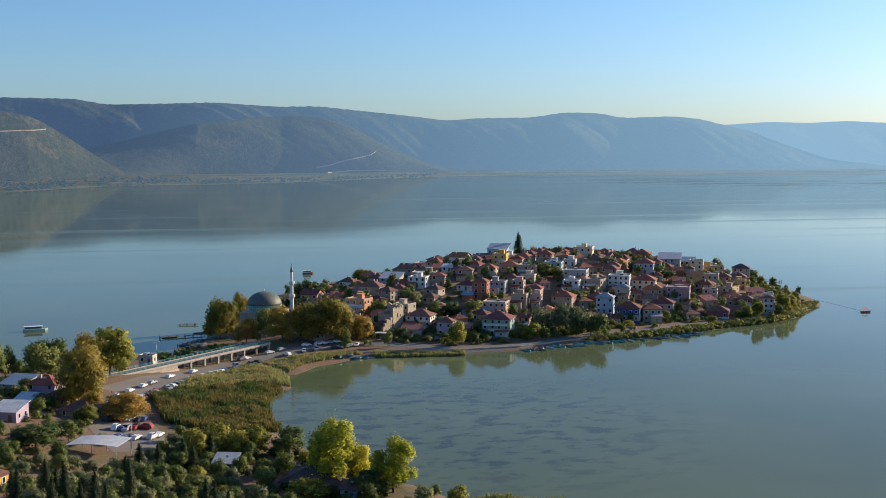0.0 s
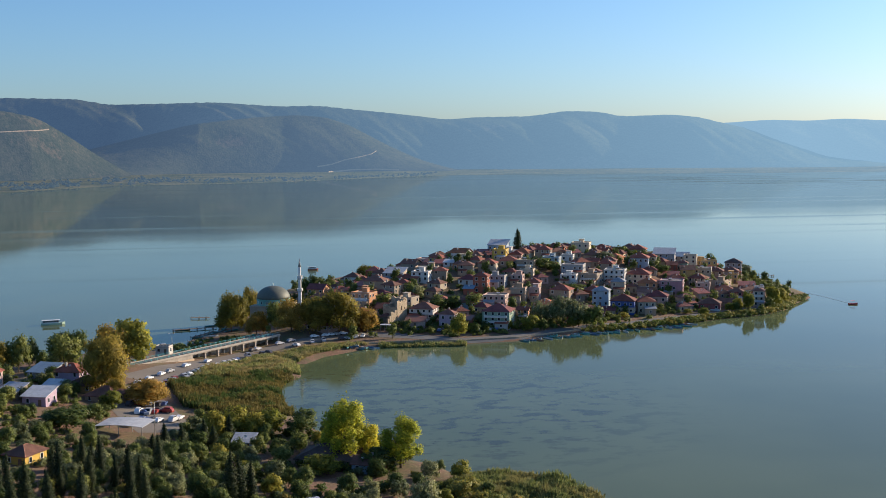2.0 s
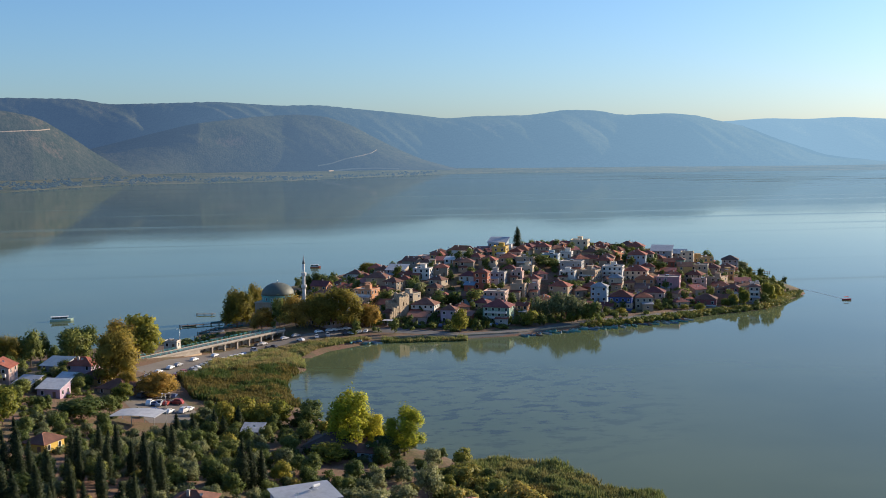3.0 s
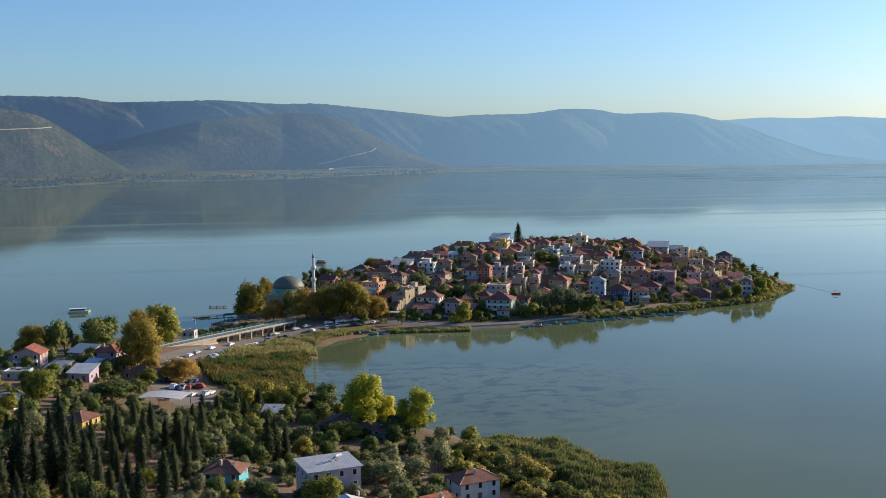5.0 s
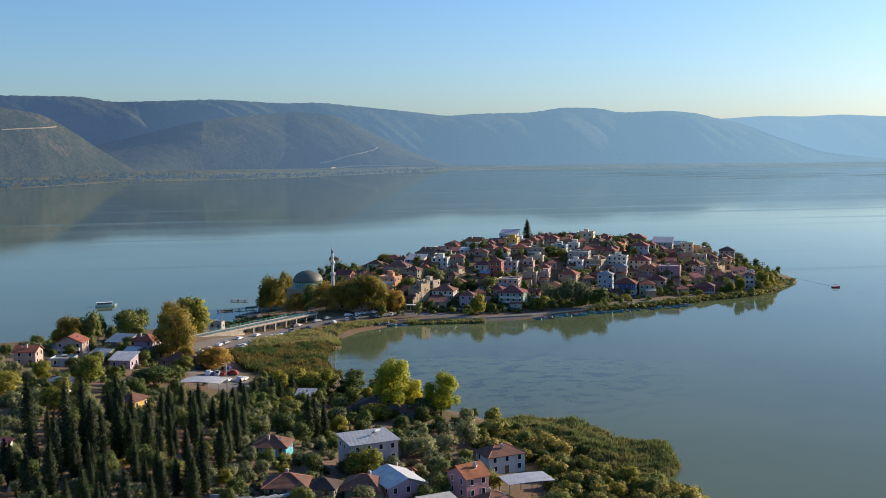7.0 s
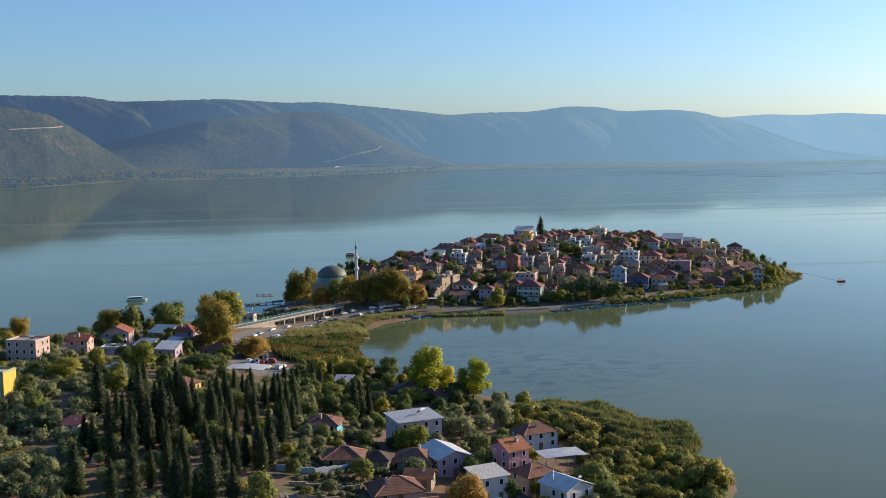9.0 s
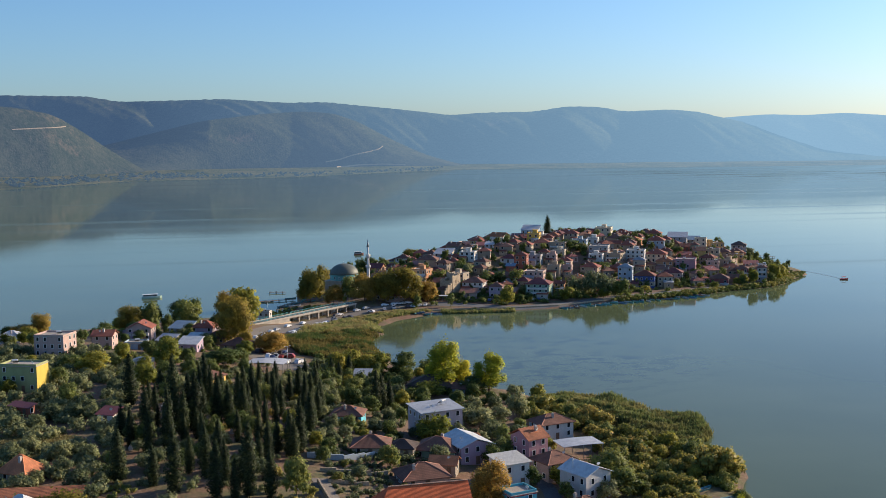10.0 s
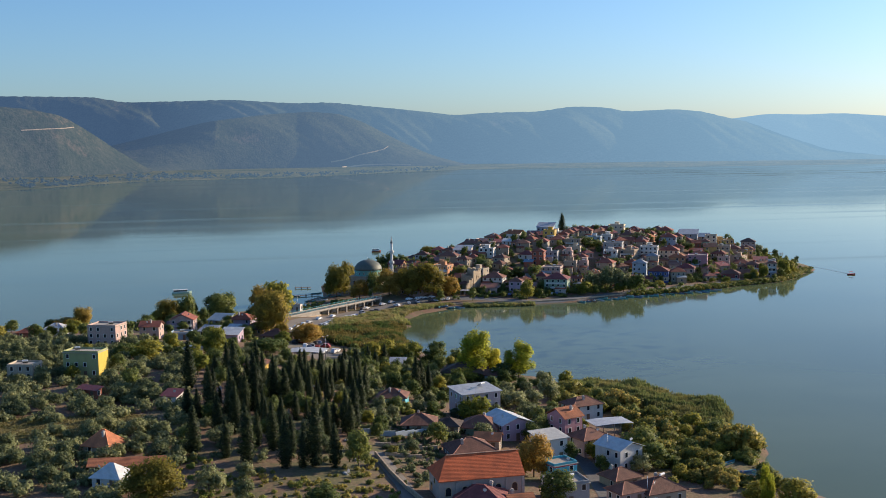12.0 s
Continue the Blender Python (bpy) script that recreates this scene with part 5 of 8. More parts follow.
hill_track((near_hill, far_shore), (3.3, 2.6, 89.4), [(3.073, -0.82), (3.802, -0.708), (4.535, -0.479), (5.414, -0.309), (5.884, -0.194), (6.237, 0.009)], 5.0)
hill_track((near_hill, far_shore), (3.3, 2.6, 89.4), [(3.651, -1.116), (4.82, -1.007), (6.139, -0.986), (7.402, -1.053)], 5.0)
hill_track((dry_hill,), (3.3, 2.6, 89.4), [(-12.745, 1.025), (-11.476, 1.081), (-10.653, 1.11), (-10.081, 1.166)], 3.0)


def far_woods(count, seed):
    """Rows of trees and bushes on the low land along the far shore."""
    rng = random.Random(seed)
    v, f = [], []
    rows = ((-13.5, 2.0, 300, 50), (-13.5, -3.0, 420, 90), (-9.0, 9.0, 120, 40), (-6.0, 9.5, 240, 60), (-12.5, -8.0, 120, 30))
    for _ in range(count):
        b0, b1, back, spread = rng.choice(rows)
        bdeg = rng.uniform(b0, b1)
        if noise.noise((bdeg * 1.7, back * 0.01, seed)) < -0.12:
            continue
        r = float(np.interp(bdeg, [p[0] for p in far_shore_near], [p[1] for p in far_shore_near])) + back + rng.gauss(0, spread)
        a = radians(bdeg)
        x, y = EYE0[0] + r * math.sin(a), EYE0[1] + r * math.cos(a)
        ok, p, _, _ = far_shore.ray_cast(Vector((x, y, 400)), Vector((0, 0, -1)))
        if not ok:
            continue
        tall, wide, k = rng.uniform(3, 7), rng.uniform(3, 8), len(v)
        for z, w in ((0.0, 0.55), (0.45, 1.0), (0.8, 0.6)):
            for i in range(6):
                u = math.tau * (i + rng.uniform(-0.3, 0.3)) / 6
                v.append((x + wide * w * rng.uniform(0.7, 1.1) * math.cos(u), y + wide * w * rng.uniform(0.7, 1.1) * math.sin(u), p.z - 0.5 + tall * z * rng.uniform(0.9, 1.1)))
        v.append((x, y, p.z + tall))
        f += [(k + 6 * j + i, k + 6 * j + (i + 1) % 6, k + 6 * j + 6 + (i + 1) % 6, k + 6 * j + 6 + i) for j in range(2) for i in range(6)]
        f += [(k + 12 + i, k + 12 + (i + 1) % 6, k + 18) for i in range(6)]
    # dark foliage with distance haze painted over it as emission
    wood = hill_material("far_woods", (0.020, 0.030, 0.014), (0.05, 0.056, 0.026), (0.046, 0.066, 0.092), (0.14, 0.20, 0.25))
    tagged(new("woods", mesh("woods", v, f, wood)), "hazy dark rows of trees along the far lake shore", "woods", kind="stuff")


far_woods(900, 81)

# ---- roads ----
strip('road', 'sandy lower road beside the bridge', [(-46.4, 383.9), (-37.5, 407.5), (-25.0, 433.0), (-10.6, 457.0), (5.6, 475.9), (23.1, 486.9), (41.4, 496.6), (54.7, 500.7)], 9, ROAD)
strip('road', 'pale dirt verge at the foot of the bridge wall', [(-51.0, 404.0), (-38.5, 424.0), (-24.0, 444.5), (-7.0, 465.0)], 9, ROAD, 0.03)
strip('road', 'dusty parking ground by the shore', [(-48.4, 370.9), (-40.0, 345.4), (-31.0, 322.3)], 16, ROAD)
strip('road', 'earth track between the car park and the reeds', [(-37.6, 370.6), (-26.5, 334.3)], 6, ROAD)
strip('pavement', 'paved lakeside promenade', [(49.3, 498.5), (64.4, 494.2), (93.0, 478.9), (115.6, 481.5), (132.0, 488.6), (163.8, 503.0), (188.8, 509.5), (216.4, 519.9), (246.4, 532.7), (272.6, 541.3)], 9, PAVING, cat='pavement')
strip('road', 'narrow asphalt village street', [(21.1, 119.1), (24.3, 140.1), (26.1, 155.5), (25.7, 167.8), (22.8, 174.9)], 4.5, ASPHALT)
strip('road', 'dirt cemetery track', [(-31.5, 151.9), (-29.7, 137.1), (-28.1, 122.8), (-28.0, 109.3)], 4, ROAD)
bridge(-53.2, 422.4, 7.8, 488.2, 5.3, 5.6, 34.6)

# ---- the village on the island ----
mosque(5.9, 544.0, -24)
minaret(19.0, 531.0, 36.4)
ruin(65.5, 520.0, 48, 8.6, 11.0)
house(57.0, 708.0, -26, 7.3, 6.2, 1, (0.36, 0.36, 0.36), 'hip', (0.1, 0.065, 0.05), 'grey single-storey house with a hipped dark tiled roof', floor_h=2.40)
house(81.7, 755.5, -26, 15.2, 12.9, 1, (0.68, 0.66, 0.62), 'flat', (0.3, 0.3, 0.3), 'white single-storey house with a flat concrete roof', floor_h=3.03)
house(75.6, 598.4, -26, 11.1, 9.4, 2, (0.47, 0.4, 0.3), 'shed', (0.38, 0.40, 0.43), 'beige two-storey house with a sloping metal roof', floor_h=2.40)
house(90.8, 662.8, -26, 11.2, 9.5, 2, (0.52, 0.37, 0.32), 'hip', (0.27, 0.083, 0.048), 'pale pink two-storey house with a hipped red tiled roof', floor_h=2.40)
house(87.4, 575.7, -26, 9.7, 8.2, 2, (0.68, 0.66, 0.62), 'flat', (0.3, 0.3, 0.3), 'white two-storey house with a flat concrete roof', floor_h=2.40)
house(117.5, 712.0, -26, 9.8, 8.4, 2, (0.68, 0.57, 0.4), 'flat', (0.3, 0.3, 0.3), 'cream two-storey house with a flat concrete roof', floor_h=2.45)
house(130.3, 685.8, -26, 10.9, 9.2, 1, (0.36, 0.36, 0.36), 'hip', (0.19, 0.055, 0.05), 'grey single-storey house with a hipped maroon tiled roof', floor_h=3.20)
house(110.2, 617.2, -26, 5.9, 5.0, 1, (0.68, 0.66, 0.62), 'shed', (0.58, 0.59, 0.585), 'white single-storey house with a sloping white metal roof', floor_h=2.42)
house(47.2, 621.3, -26, 6.3, 5.4, 1, (0.62, 0.42, 0.08), 'gable', (0.21, 0.094, 0.06), 'yellow single-storey house with a gabled brown tiled roof', floor_h=2.75)
house(55.9, 562.1, -26, 7.8, 6.7, 1, (0.55, 0.28, 0.14), 'flat', (0.3, 0.3, 0.3), 'orange single-storey house with a flat concrete roof', floor_h=2.82)
house(75.4, 565.6, -26, 7.9, 6.7, 1, (0.47, 0.4, 0.3), 'hip', (0.27, 0.083, 0.048), 'beige single-storey house with a hipped red tiled roof', floor_h=2.85)
house(80.4, 522.1, -26, 12.3, 10.4, 2, (0.68, 0.66, 0.62), 'hip', (0.21, 0.094, 0.06), 'white two-storey house with a hipped brown tiled roof', floor_h=2.50, win=0.9, low=(0.34, 0.285, 0.22))
house(90.3, 507.2, -26, 7.7, 6.5, 2, (0.45, 0.34, 0.42), 'hip', (0.21, 0.094, 0.06), 'lilac two-storey house with a hipped brown tiled roof', floor_h=3.20)
house(117.6, 558.9, -26, 7.7, 7.3, 3, (0.36, 0.12, 0.07), 'hip', (0.27, 0.083, 0.048), 'brick-red three-storey house with a hipped red tiled roof', floor_h=3.06, win=1.1)
house(110.0, 555.3, -26, 5.3, 4.5, 1, (0.36, 0.12, 0.07), 'shed', (0.2, 0.27, 0.34), 'brick-red single-storey house with a sloping blue metal roof', floor_h=3.15)
house(121.4, 540.5, -26, 11.8, 10.0, 2, (0.52, 0.37, 0.32), 'flat', (0.3, 0.3, 0.3), 'pale pink two-storey house with a flat concrete roof', floor_h=2.61)
house(115.3, 506.6, -26, 13.5, 11.5, 3, (0.3, 0.4, 0.3), 'hip', (0.19, 0.055, 0.05), 'green three-storey house with a hipped maroon tiled roof', floor_h=2.60, balcony=True)
house(131.0, 519.0, -26, 6.0, 5.1, 2, (0.55, 0.28, 0.14), 'gable', (0.27, 0.083, 0.048), 'orange two-storey house with a gabled red tiled roof', floor_h=2.40)
house(150.2, 662.9, -26, 12.0, 10.2, 2, (0.36, 0.45, 0.52), 'shed', (0.38, 0.40, 0.43), 'pale blue two-storey house with a sloping metal roof', floor_h=3.19)
house(143.2, 626.3, -26, 8.3, 8.3, 2, (0.62, 0.42, 0.08), 'flat', (0.3, 0.3, 0.3), 'yellow two-storey house with a flat concrete roof', floor_h=3.00)
house(152.1, 704.1, -26, 7.3, 6.3, 1, (0.68, 0.66, 0.62), 'flat', (0.3, 0.3, 0.3), 'white single-storey house with a flat concrete roof', floor_h=3.30)
house(153.0, 627.0, -26, 7.7, 6.5, 1, (0.52, 0.37, 0.32), 'hip', (0.27, 0.083, 0.048), 'pale pink single-storey house with a hipped red tiled roof', floor_h=3.20)
house(204.5, 662.0, -26, 11.5, 10.0, 2, (0.68, 0.57, 0.4), 'flat', (0.3, 0.3, 0.3), 'cream two-storey house with a flat concrete roof', floor_h=2.92)
house(186.8, 664.1, -26, 10.1, 8.6, 1, (0.47, 0.4, 0.3), 'hip', (0.27, 0.083, 0.048), 'beige single-storey house with a hipped red tiled roof', floor_h=3.01)
house(220.6, 669.9, -26, 9.6, 8.2, 1, (0.34, 0.285, 0.22), 'hip', (0.27, 0.083, 0.048), 'bare stone single-storey house with a hipped red tiled roof', floor_h=3.20)
house(171.0, 612.0, -26, 10.4, 8.8, 2, (0.36, 0.45, 0.52), 'flat', (0.3, 0.3, 0.3), 'pale blue two-storey house with a flat concrete roof', floor_h=2.42)
house(179.6, 594.7, -26, 12.5, 10.6, 2, (0.36, 0.36, 0.36), 'flat', (0.3, 0.3, 0.3), 'grey two-storey house with a flat concrete roof', floor_h=3.06)
house(185.5, 627.3, -26, 7.2, 6.1, 1, (0.68, 0.66, 0.62), 'flat', (0.3, 0.3, 0.3), 'white single-storey house with a flat concrete roof', floor_h=3.20)
house(151.2, 591.2, -26, 7.9, 6.7, 1, (0.68, 0.57, 0.4), 'flat', (0.3, 0.3, 0.3), 'cream single-storey house with a flat concrete roof', floor_h=3.20)
house(141.6, 575.6, -26, 6.6, 5.6, 2, (0.52, 0.37, 0.32), 'flat', (0.3, 0.3, 0.3), 'pale pink two-storey house with a flat concrete roof', floor_h=2.40)
house(129.7, 572.2, -26, 8.7, 7.4, 2, (0.36, 0.36, 0.36), 'flat', (0.3, 0.3, 0.3), 'grey two-storey house with a flat concrete roof', floor_h=2.60)
house(136.4, 550.5, -26, 7.9, 6.7, 2, (0.42, 0.32, 0.22), 'flat', (0.3, 0.3, 0.3), 'tan two-storey house with a flat concrete roof', floor_h=3.14)
house(145.5, 552.5, -26, 5.8, 4.9, 2, (0.52, 0.37, 0.32), 'flat', (0.3, 0.3, 0.3), 'pale pink two-storey house with a flat concrete roof', floor_h=2.85)
house(172.4, 578.9, -26, 8.9, 7.5, 2, (0.68, 0.66, 0.62), 'flat', (0.3, 0.3, 0.3), 'white two-storey house with a flat concrete roof', floor_h=2.40)
house(161.7, 564.8, -26, 7.6, 6.4, 1, (0.42, 0.32, 0.22), 'hip', (0.21, 0.094, 0.06), 'tan single-storey house with a hipped brown tiled roof', floor_h=3.20)
house(202.1, 586.2, -26, 11.8, 10.1, 3, (0.68, 0.66, 0.62), 'flat', (0.3, 0.3, 0.3), 'white three-storey house with a flat concrete roof', floor_h=2.48, balcony=True)
house(198.1, 568.8, -26, 7.7, 6.5, 2, (0.47, 0.4, 0.3), 'hip', (0.3, 0.3, 0.3), 'beige two-storey house with a hipped grey tiled roof', floor_h=3.20)
house(217.4, 588.6, -26, 13.1, 11.1, 2, (0.68, 0.57, 0.4), 'hip', (0.27, 0.083, 0.048), 'cream two-storey house with a hipped red tiled roof', floor_h=2.72)
house(207.1, 571.9, -26, 6.1, 5.2, 1, (0.42, 0.32, 0.22), 'hip', (0.21, 0.094, 0.06), 'tan single-storey house with a hipped brown tiled roof', floor_h=3.20)
house(180.4, 544.5, -26, 8.7, 7.4, 3, (0.36, 0.45, 0.52), 'hip', (0.3, 0.3, 0.3), 'pale blue three-storey house with a hipped grey tiled roof', floor_h=2.73)
house(189.0, 533.4, -26, 12.4, 10.5, 2, (0.07, 0.11, 0.32), 'hip', (0.27, 0.083, 0.048), 'deep blue two-storey house with a hipped red tiled roof', floor_h=3.20, win=0.9, low=(0.47, 0.4, 0.3))
house(201.2, 532.9, -12, 9.3, 7.9, 2, (0.47, 0.4, 0.3), 'hip', (0.27, 0.083, 0.048), 'beige two-storey house with a hipped red tiled roof', floor_h=3.11)
house(216.5, 556.7, -26, 11.4, 9.7, 1, (0.52, 0.37, 0.32), 'hip', (0.19, 0.055, 0.05), 'pale pink single-storey house with a hipped maroon tiled roof', floor_h=3.20)
house(230.4, 570.3, -26, 12.7, 10.8, 3, (0.46, 0.25, 0.27), 'flat', (0.3, 0.3, 0.3), 'pink three-storey house with a flat concrete roof', floor_h=2.65)
house(229.2, 621.9, -26, 12.0, 10.2, 2, (0.36, 0.45, 0.52), 'hip', (0.27, 0.083, 0.048), 'pale blue two-storey house with a hipped red tiled roof', floor_h=3.05)
house(238.3, 627.2, -26, 7.9, 6.7, 2, (0.68, 0.57, 0.4), 'hip', (0.27, 0.083, 0.048), 'cream two-storey house with a hipped red tiled roof', floor_h=3.08)
house(258.5, 655.5, -26, 13.5, 11.0, 2, (0.36, 0.36, 0.36), 'shed', (0.38, 0.40, 0.43), 'grey two-storey house with a sloping metal roof', floor_h=2.73)
house(272.0, 645.0, -26, 8.2, 7.0, 3, (0.68, 0.57, 0.4), 'flat', (0.3, 0.3, 0.3), 'cream three-storey house with a flat concrete roof', floor_h=2.58)
house(279.0, 677.0, -26, 9.7, 8.2, 2, (0.47, 0.4, 0.3), 'shed', (0.2, 0.27, 0.34), 'beige two-storey house with a sloping blue metal roof', floor_h=2.51)
house(259.4, 627.1, -26, 6.7, 5.7, 2, (0.3, 0.4, 0.3), 'hip', (0.21, 0.094, 0.06), 'green two-storey house with a hipped brown tiled roof', floor_h=2.40)
house(267.1, 613.1, -26, 10.2, 8.6, 2, (0.47, 0.4, 0.3), 'flat', (0.3, 0.3, 0.3), 'beige two-storey house with a flat concrete roof', floor_h=3.20)
house(253.9, 581.8, -26, 8.0, 6.8, 2, (0.52, 0.37, 0.32), 'flat', (0.3, 0.3, 0.3), 'pale pink two-storey house with a flat concrete roof', floor_h=2.40)
house(241.6, 543.0, -26, 11.2, 9.5, 1, (0.68, 0.66, 0.62), 'hip', (0.21, 0.094, 0.06), 'white single-storey house with a hipped brown tiled roof', floor_h=3.20, low=(0.27, 0.09, 0.09))
house(298.5, 644.0, -26, 10.9, 9.3, 1, (0.52, 0.37, 0.32), 'hip', (0.21, 0.094, 0.06), 'pale pink single-storey house with a hipped brown tiled roof', floor_h=3.20)
house(287.5, 615.1, -26, 6.0, 5.1, 2, (0.58, 0.38, 0.14), 'flat', (0.3, 0.3, 0.3), 'ochre two-storey house with a flat concrete roof', floor_h=2.40)
house(306.5, 656.0, -26, 10.4, 8.8, 3, (0.36, 0.36, 0.36), 'hip', (0.1, 0.065, 0.05), 'grey three-storey house with a hipped dark tiled roof', floor_h=2.76)
house(266.7, 564.2, -26, 7.8, 6.6, 2, (0.27, 0.09, 0.09), 'hip', (0.21, 0.094, 0.06), 'maroon two-storey house with a hipped brown tiled roof', floor_h=2.66)
house(279.6, 562.4, -26, 5.0, 4.2, 3, (0.68, 0.66, 0.62), 'flat', (0.3, 0.3, 0.3), 'white three-storey house with a flat concrete roof', floor_h=2.89)
house(287.5, 667.5, -26, 7.8, 6.8, 2, (0.36, 0.12, 0.07), 'hip', (0.27, 0.083, 0.048), 'brick-red two-storey house with a hipped red tiled roof', floor_h=2.40)
house(294.0, 660.0, -26, 6.6, 5.6, 1, (0.55, 0.28, 0.14), 'hip', (0.27, 0.083, 0.048), 'orange single-storey house with a hipped red tiled roof', floor_h=3.20)
house(56.9, 605.2, -26, 7.3, 6.2, 1, (0.34, 0.285, 0.22), 'hip', (0.21, 0.094, 0.06), 'bare stone single-storey house with a hipped brown tiled roof', floor_h=3.02)
house(96.2, 619.7, -26, 8.7, 7.4, 1, (0.34, 0.285, 0.22), 'hip', (0.21, 0.094, 0.06), 'bare stone single-storey house with a hipped brown tiled roof', floor_h=3.11)
house(113.2, 599.2, -26, 7.3, 6.2, 1, (0.55, 0.28, 0.14), 'hip', (0.21, 0.094, 0.06), 'orange single-storey house with a hipped brown tiled roof', floor_h=3.20)
house(98.3, 578.3, -18, 7.6, 6.5, 2, (0.34, 0.285, 0.22), 'hip', (0.27, 0.083, 0.048), 'bare stone two-storey house with a hipped red tiled roof', floor_h=2.40, blind=0.35)
house(115.3, 591.1, -18, 8.6, 7.3, 2, (0.34, 0.285, 0.22), 'hip', (0.21, 0.094, 0.06), 'bare stone two-storey house with a hipped brown tiled roof', floor_h=2.40, blind=0.35)
house(129.4, 597.3, -26, 9.8, 8.4, 2, (0.47, 0.4, 0.3), 'hip', (0.27, 0.083, 0.048), 'beige two-storey house with a hipped red tiled roof', floor_h=2.40, blind=0.35)
house(93.9, 563.6, -40, 8.2, 7.0, 1, (0.47, 0.4, 0.3), 'hip', (0.21, 0.094, 0.06), 'beige single-storey house with a hipped brown tiled roof', floor_h=2.85, blind=0.35)
house(68.3, 557.7, -40, 8.1, 6.9, 2, (0.34, 0.285, 0.22), 'hip', (0.21, 0.094, 0.06), 'bare stone two-storey house with a hipped brown tiled roof', floor_h=2.40, blind=0.35)
house(76.8, 545.2, -34, 7.2, 6.1, 1, (0.42, 0.32, 0.22), 'hip', (0.27, 0.083, 0.048), 'tan single-storey house with a hipped red tiled roof', floor_h=3.20, blind=0.35)
house(99.1, 521.8, 8, 6.9, 5.9, 1, (0.34, 0.285, 0.22), 'hip', (0.27, 0.083, 0.048), 'bare stone single-storey house with a hipped red tiled roof', floor_h=3.20, blind=0.35)
house(111.4, 528.4, -34, 7.8, 6.6, 1, (0.42, 0.32, 0.22), 'hip', (0.19, 0.055, 0.05), 'tan single-storey house with a hipped maroon tiled roof', floor_h=3.20, blind=0.35)
house(149.5, 571.2, -26, 8.4, 7.2, 1, (0.42, 0.32, 0.22), 'hip', (0.27, 0.083, 0.048), 'tan single-storey house with a hipped red tiled roof', floor_h=2.93, blind=0.35)
house(187.7, 606.6, 8, 9.0, 7.6, 2, (0.34, 0.285, 0.22), 'hip', (0.27, 0.083, 0.048), 'bare stone two-storey house with a hipped red tiled roof', floor_h=2.43, blind=0.35)
house(191.5, 594.2, -26, 8.8, 7.5, 1, (0.58, 0.38, 0.14), 'hip', (0.21, 0.094, 0.06), 'ochre single-storey house with a hipped brown tiled roof', floor_h=3.20, blind=0.35)
house(174.6, 658.2, -34, 10.9, 9.2, 1, (0.47, 0.4, 0.3), 'hip', (0.27, 0.083, 0.048), 'beige single-storey house with a hipped red tiled roof', floor_h=3.20, blind=0.35)
house(202.8, 630.3, -40, 10.5, 9.0, 1, (0.42, 0.32, 0.22), 'hip', (0.21, 0.094, 0.06), 'tan single-storey house with a hipped brown tiled roof', floor_h=3.20, blind=0.35)
house(223.6, 643.9, -40, 9.6, 8.1, 1, (0.68, 0.57, 0.4), 'hip', (0.27, 0.083, 0.048), 'cream single-storey house with a hipped red tiled roof', floor_h=3.20, blind=0.35)
house(208.9, 618.8, -26, 9.2, 7.8, 1, (0.34, 0.285, 0.22), 'hip', (0.21, 0.094, 0.06), 'bare stone single-storey house with a hipped brown tiled roof', floor_h=3.20, blind=0.35)
house(43.7, 675.8, -26, 8.7, 7.4, 1, (0.34, 0.285, 0.22), 'hip', (0.21, 0.094, 0.06), 'bare stone single-storey house with a hipped brown tiled roof', floor_h=3.20, blind=0.35)
house(36.0, 630.4, -34, 8.1, 6.9, 1, (0.42, 0.32, 0.22), 'hip', (0.27, 0.083, 0.048), 'tan single-storey house with a hipped red tiled roof', floor_h=3.12, blind=0.35)
house(48.0, 578.8, 8, 8.3, 7.1, 1, (0.34, 0.285, 0.22), 'hip', (0.27, 0.083, 0.048), 'bare stone single-storey house with a hipped red tiled roof', floor_h=3.20, blind=0.35)
house(63.7, 589.3, -26, 9.6, 8.1, 2, (0.36, 0.12, 0.07), 'hip', (0.21, 0.094, 0.06), 'brick-red two-storey house with a hipped brown tiled roof', floor_h=2.40, blind=0.35)
house(203.7, 606.8, -34, 9.0, 7.7, 2, (0.34, 0.285, 0.22), 'hip', (0.27, 0.083, 0.048), 'bare stone two-storey house with a hipped red tiled roof', floor_h=2.44, blind=0.35)
house(242.5, 594.7, -18, 9.0, 7.6, 1, (0.42, 0.32, 0.22), 'hip', (0.27, 0.083, 0.048), 'tan single-storey house with a hipped red tiled roof', floor_h=3.20, blind=0.35)
house(256.7, 595.4, -40, 10.2, 8.6, 2, (0.34, 0.285, 0.22), 'hip', (0.27, 0.083, 0.048), 'bare stone two-storey house with a hipped red tiled roof', floor_h=2.44, blind=0.35)
house(274.8, 603.9, -40, 10.3, 8.8, 1, (0.42, 0.32, 0.22), 'hip', (0.21, 0.094, 0.06), 'tan single-storey house with a hipped brown tiled roof', floor_h=3.19, blind=0.35)
house(171.2, 553.3, 8, 7.5, 6.3, 1, (0.34, 0.285, 0.22), 'hip', (0.21, 0.094, 0.06), 'bare stone single-storey house with a hipped brown tiled roof', floor_h=3.20, blind=0.35)
house(181.1, 561.1, -40, 9.5, 8.0, 1, (0.36, 0.12, 0.07), 'hip', (0.27, 0.083, 0.048), 'brick-red single-storey house with a hipped red tiled roof', floor_h=2.91, blind=0.35)
house(144.6, 610.4, -18, 10.1, 8.6, 1, (0.42, 0.32, 0.22), 'hip', (0.27, 0.083, 0.048), 'tan single-storey house with a hipped red tiled roof', floor_h=3.10, blind=0.35)
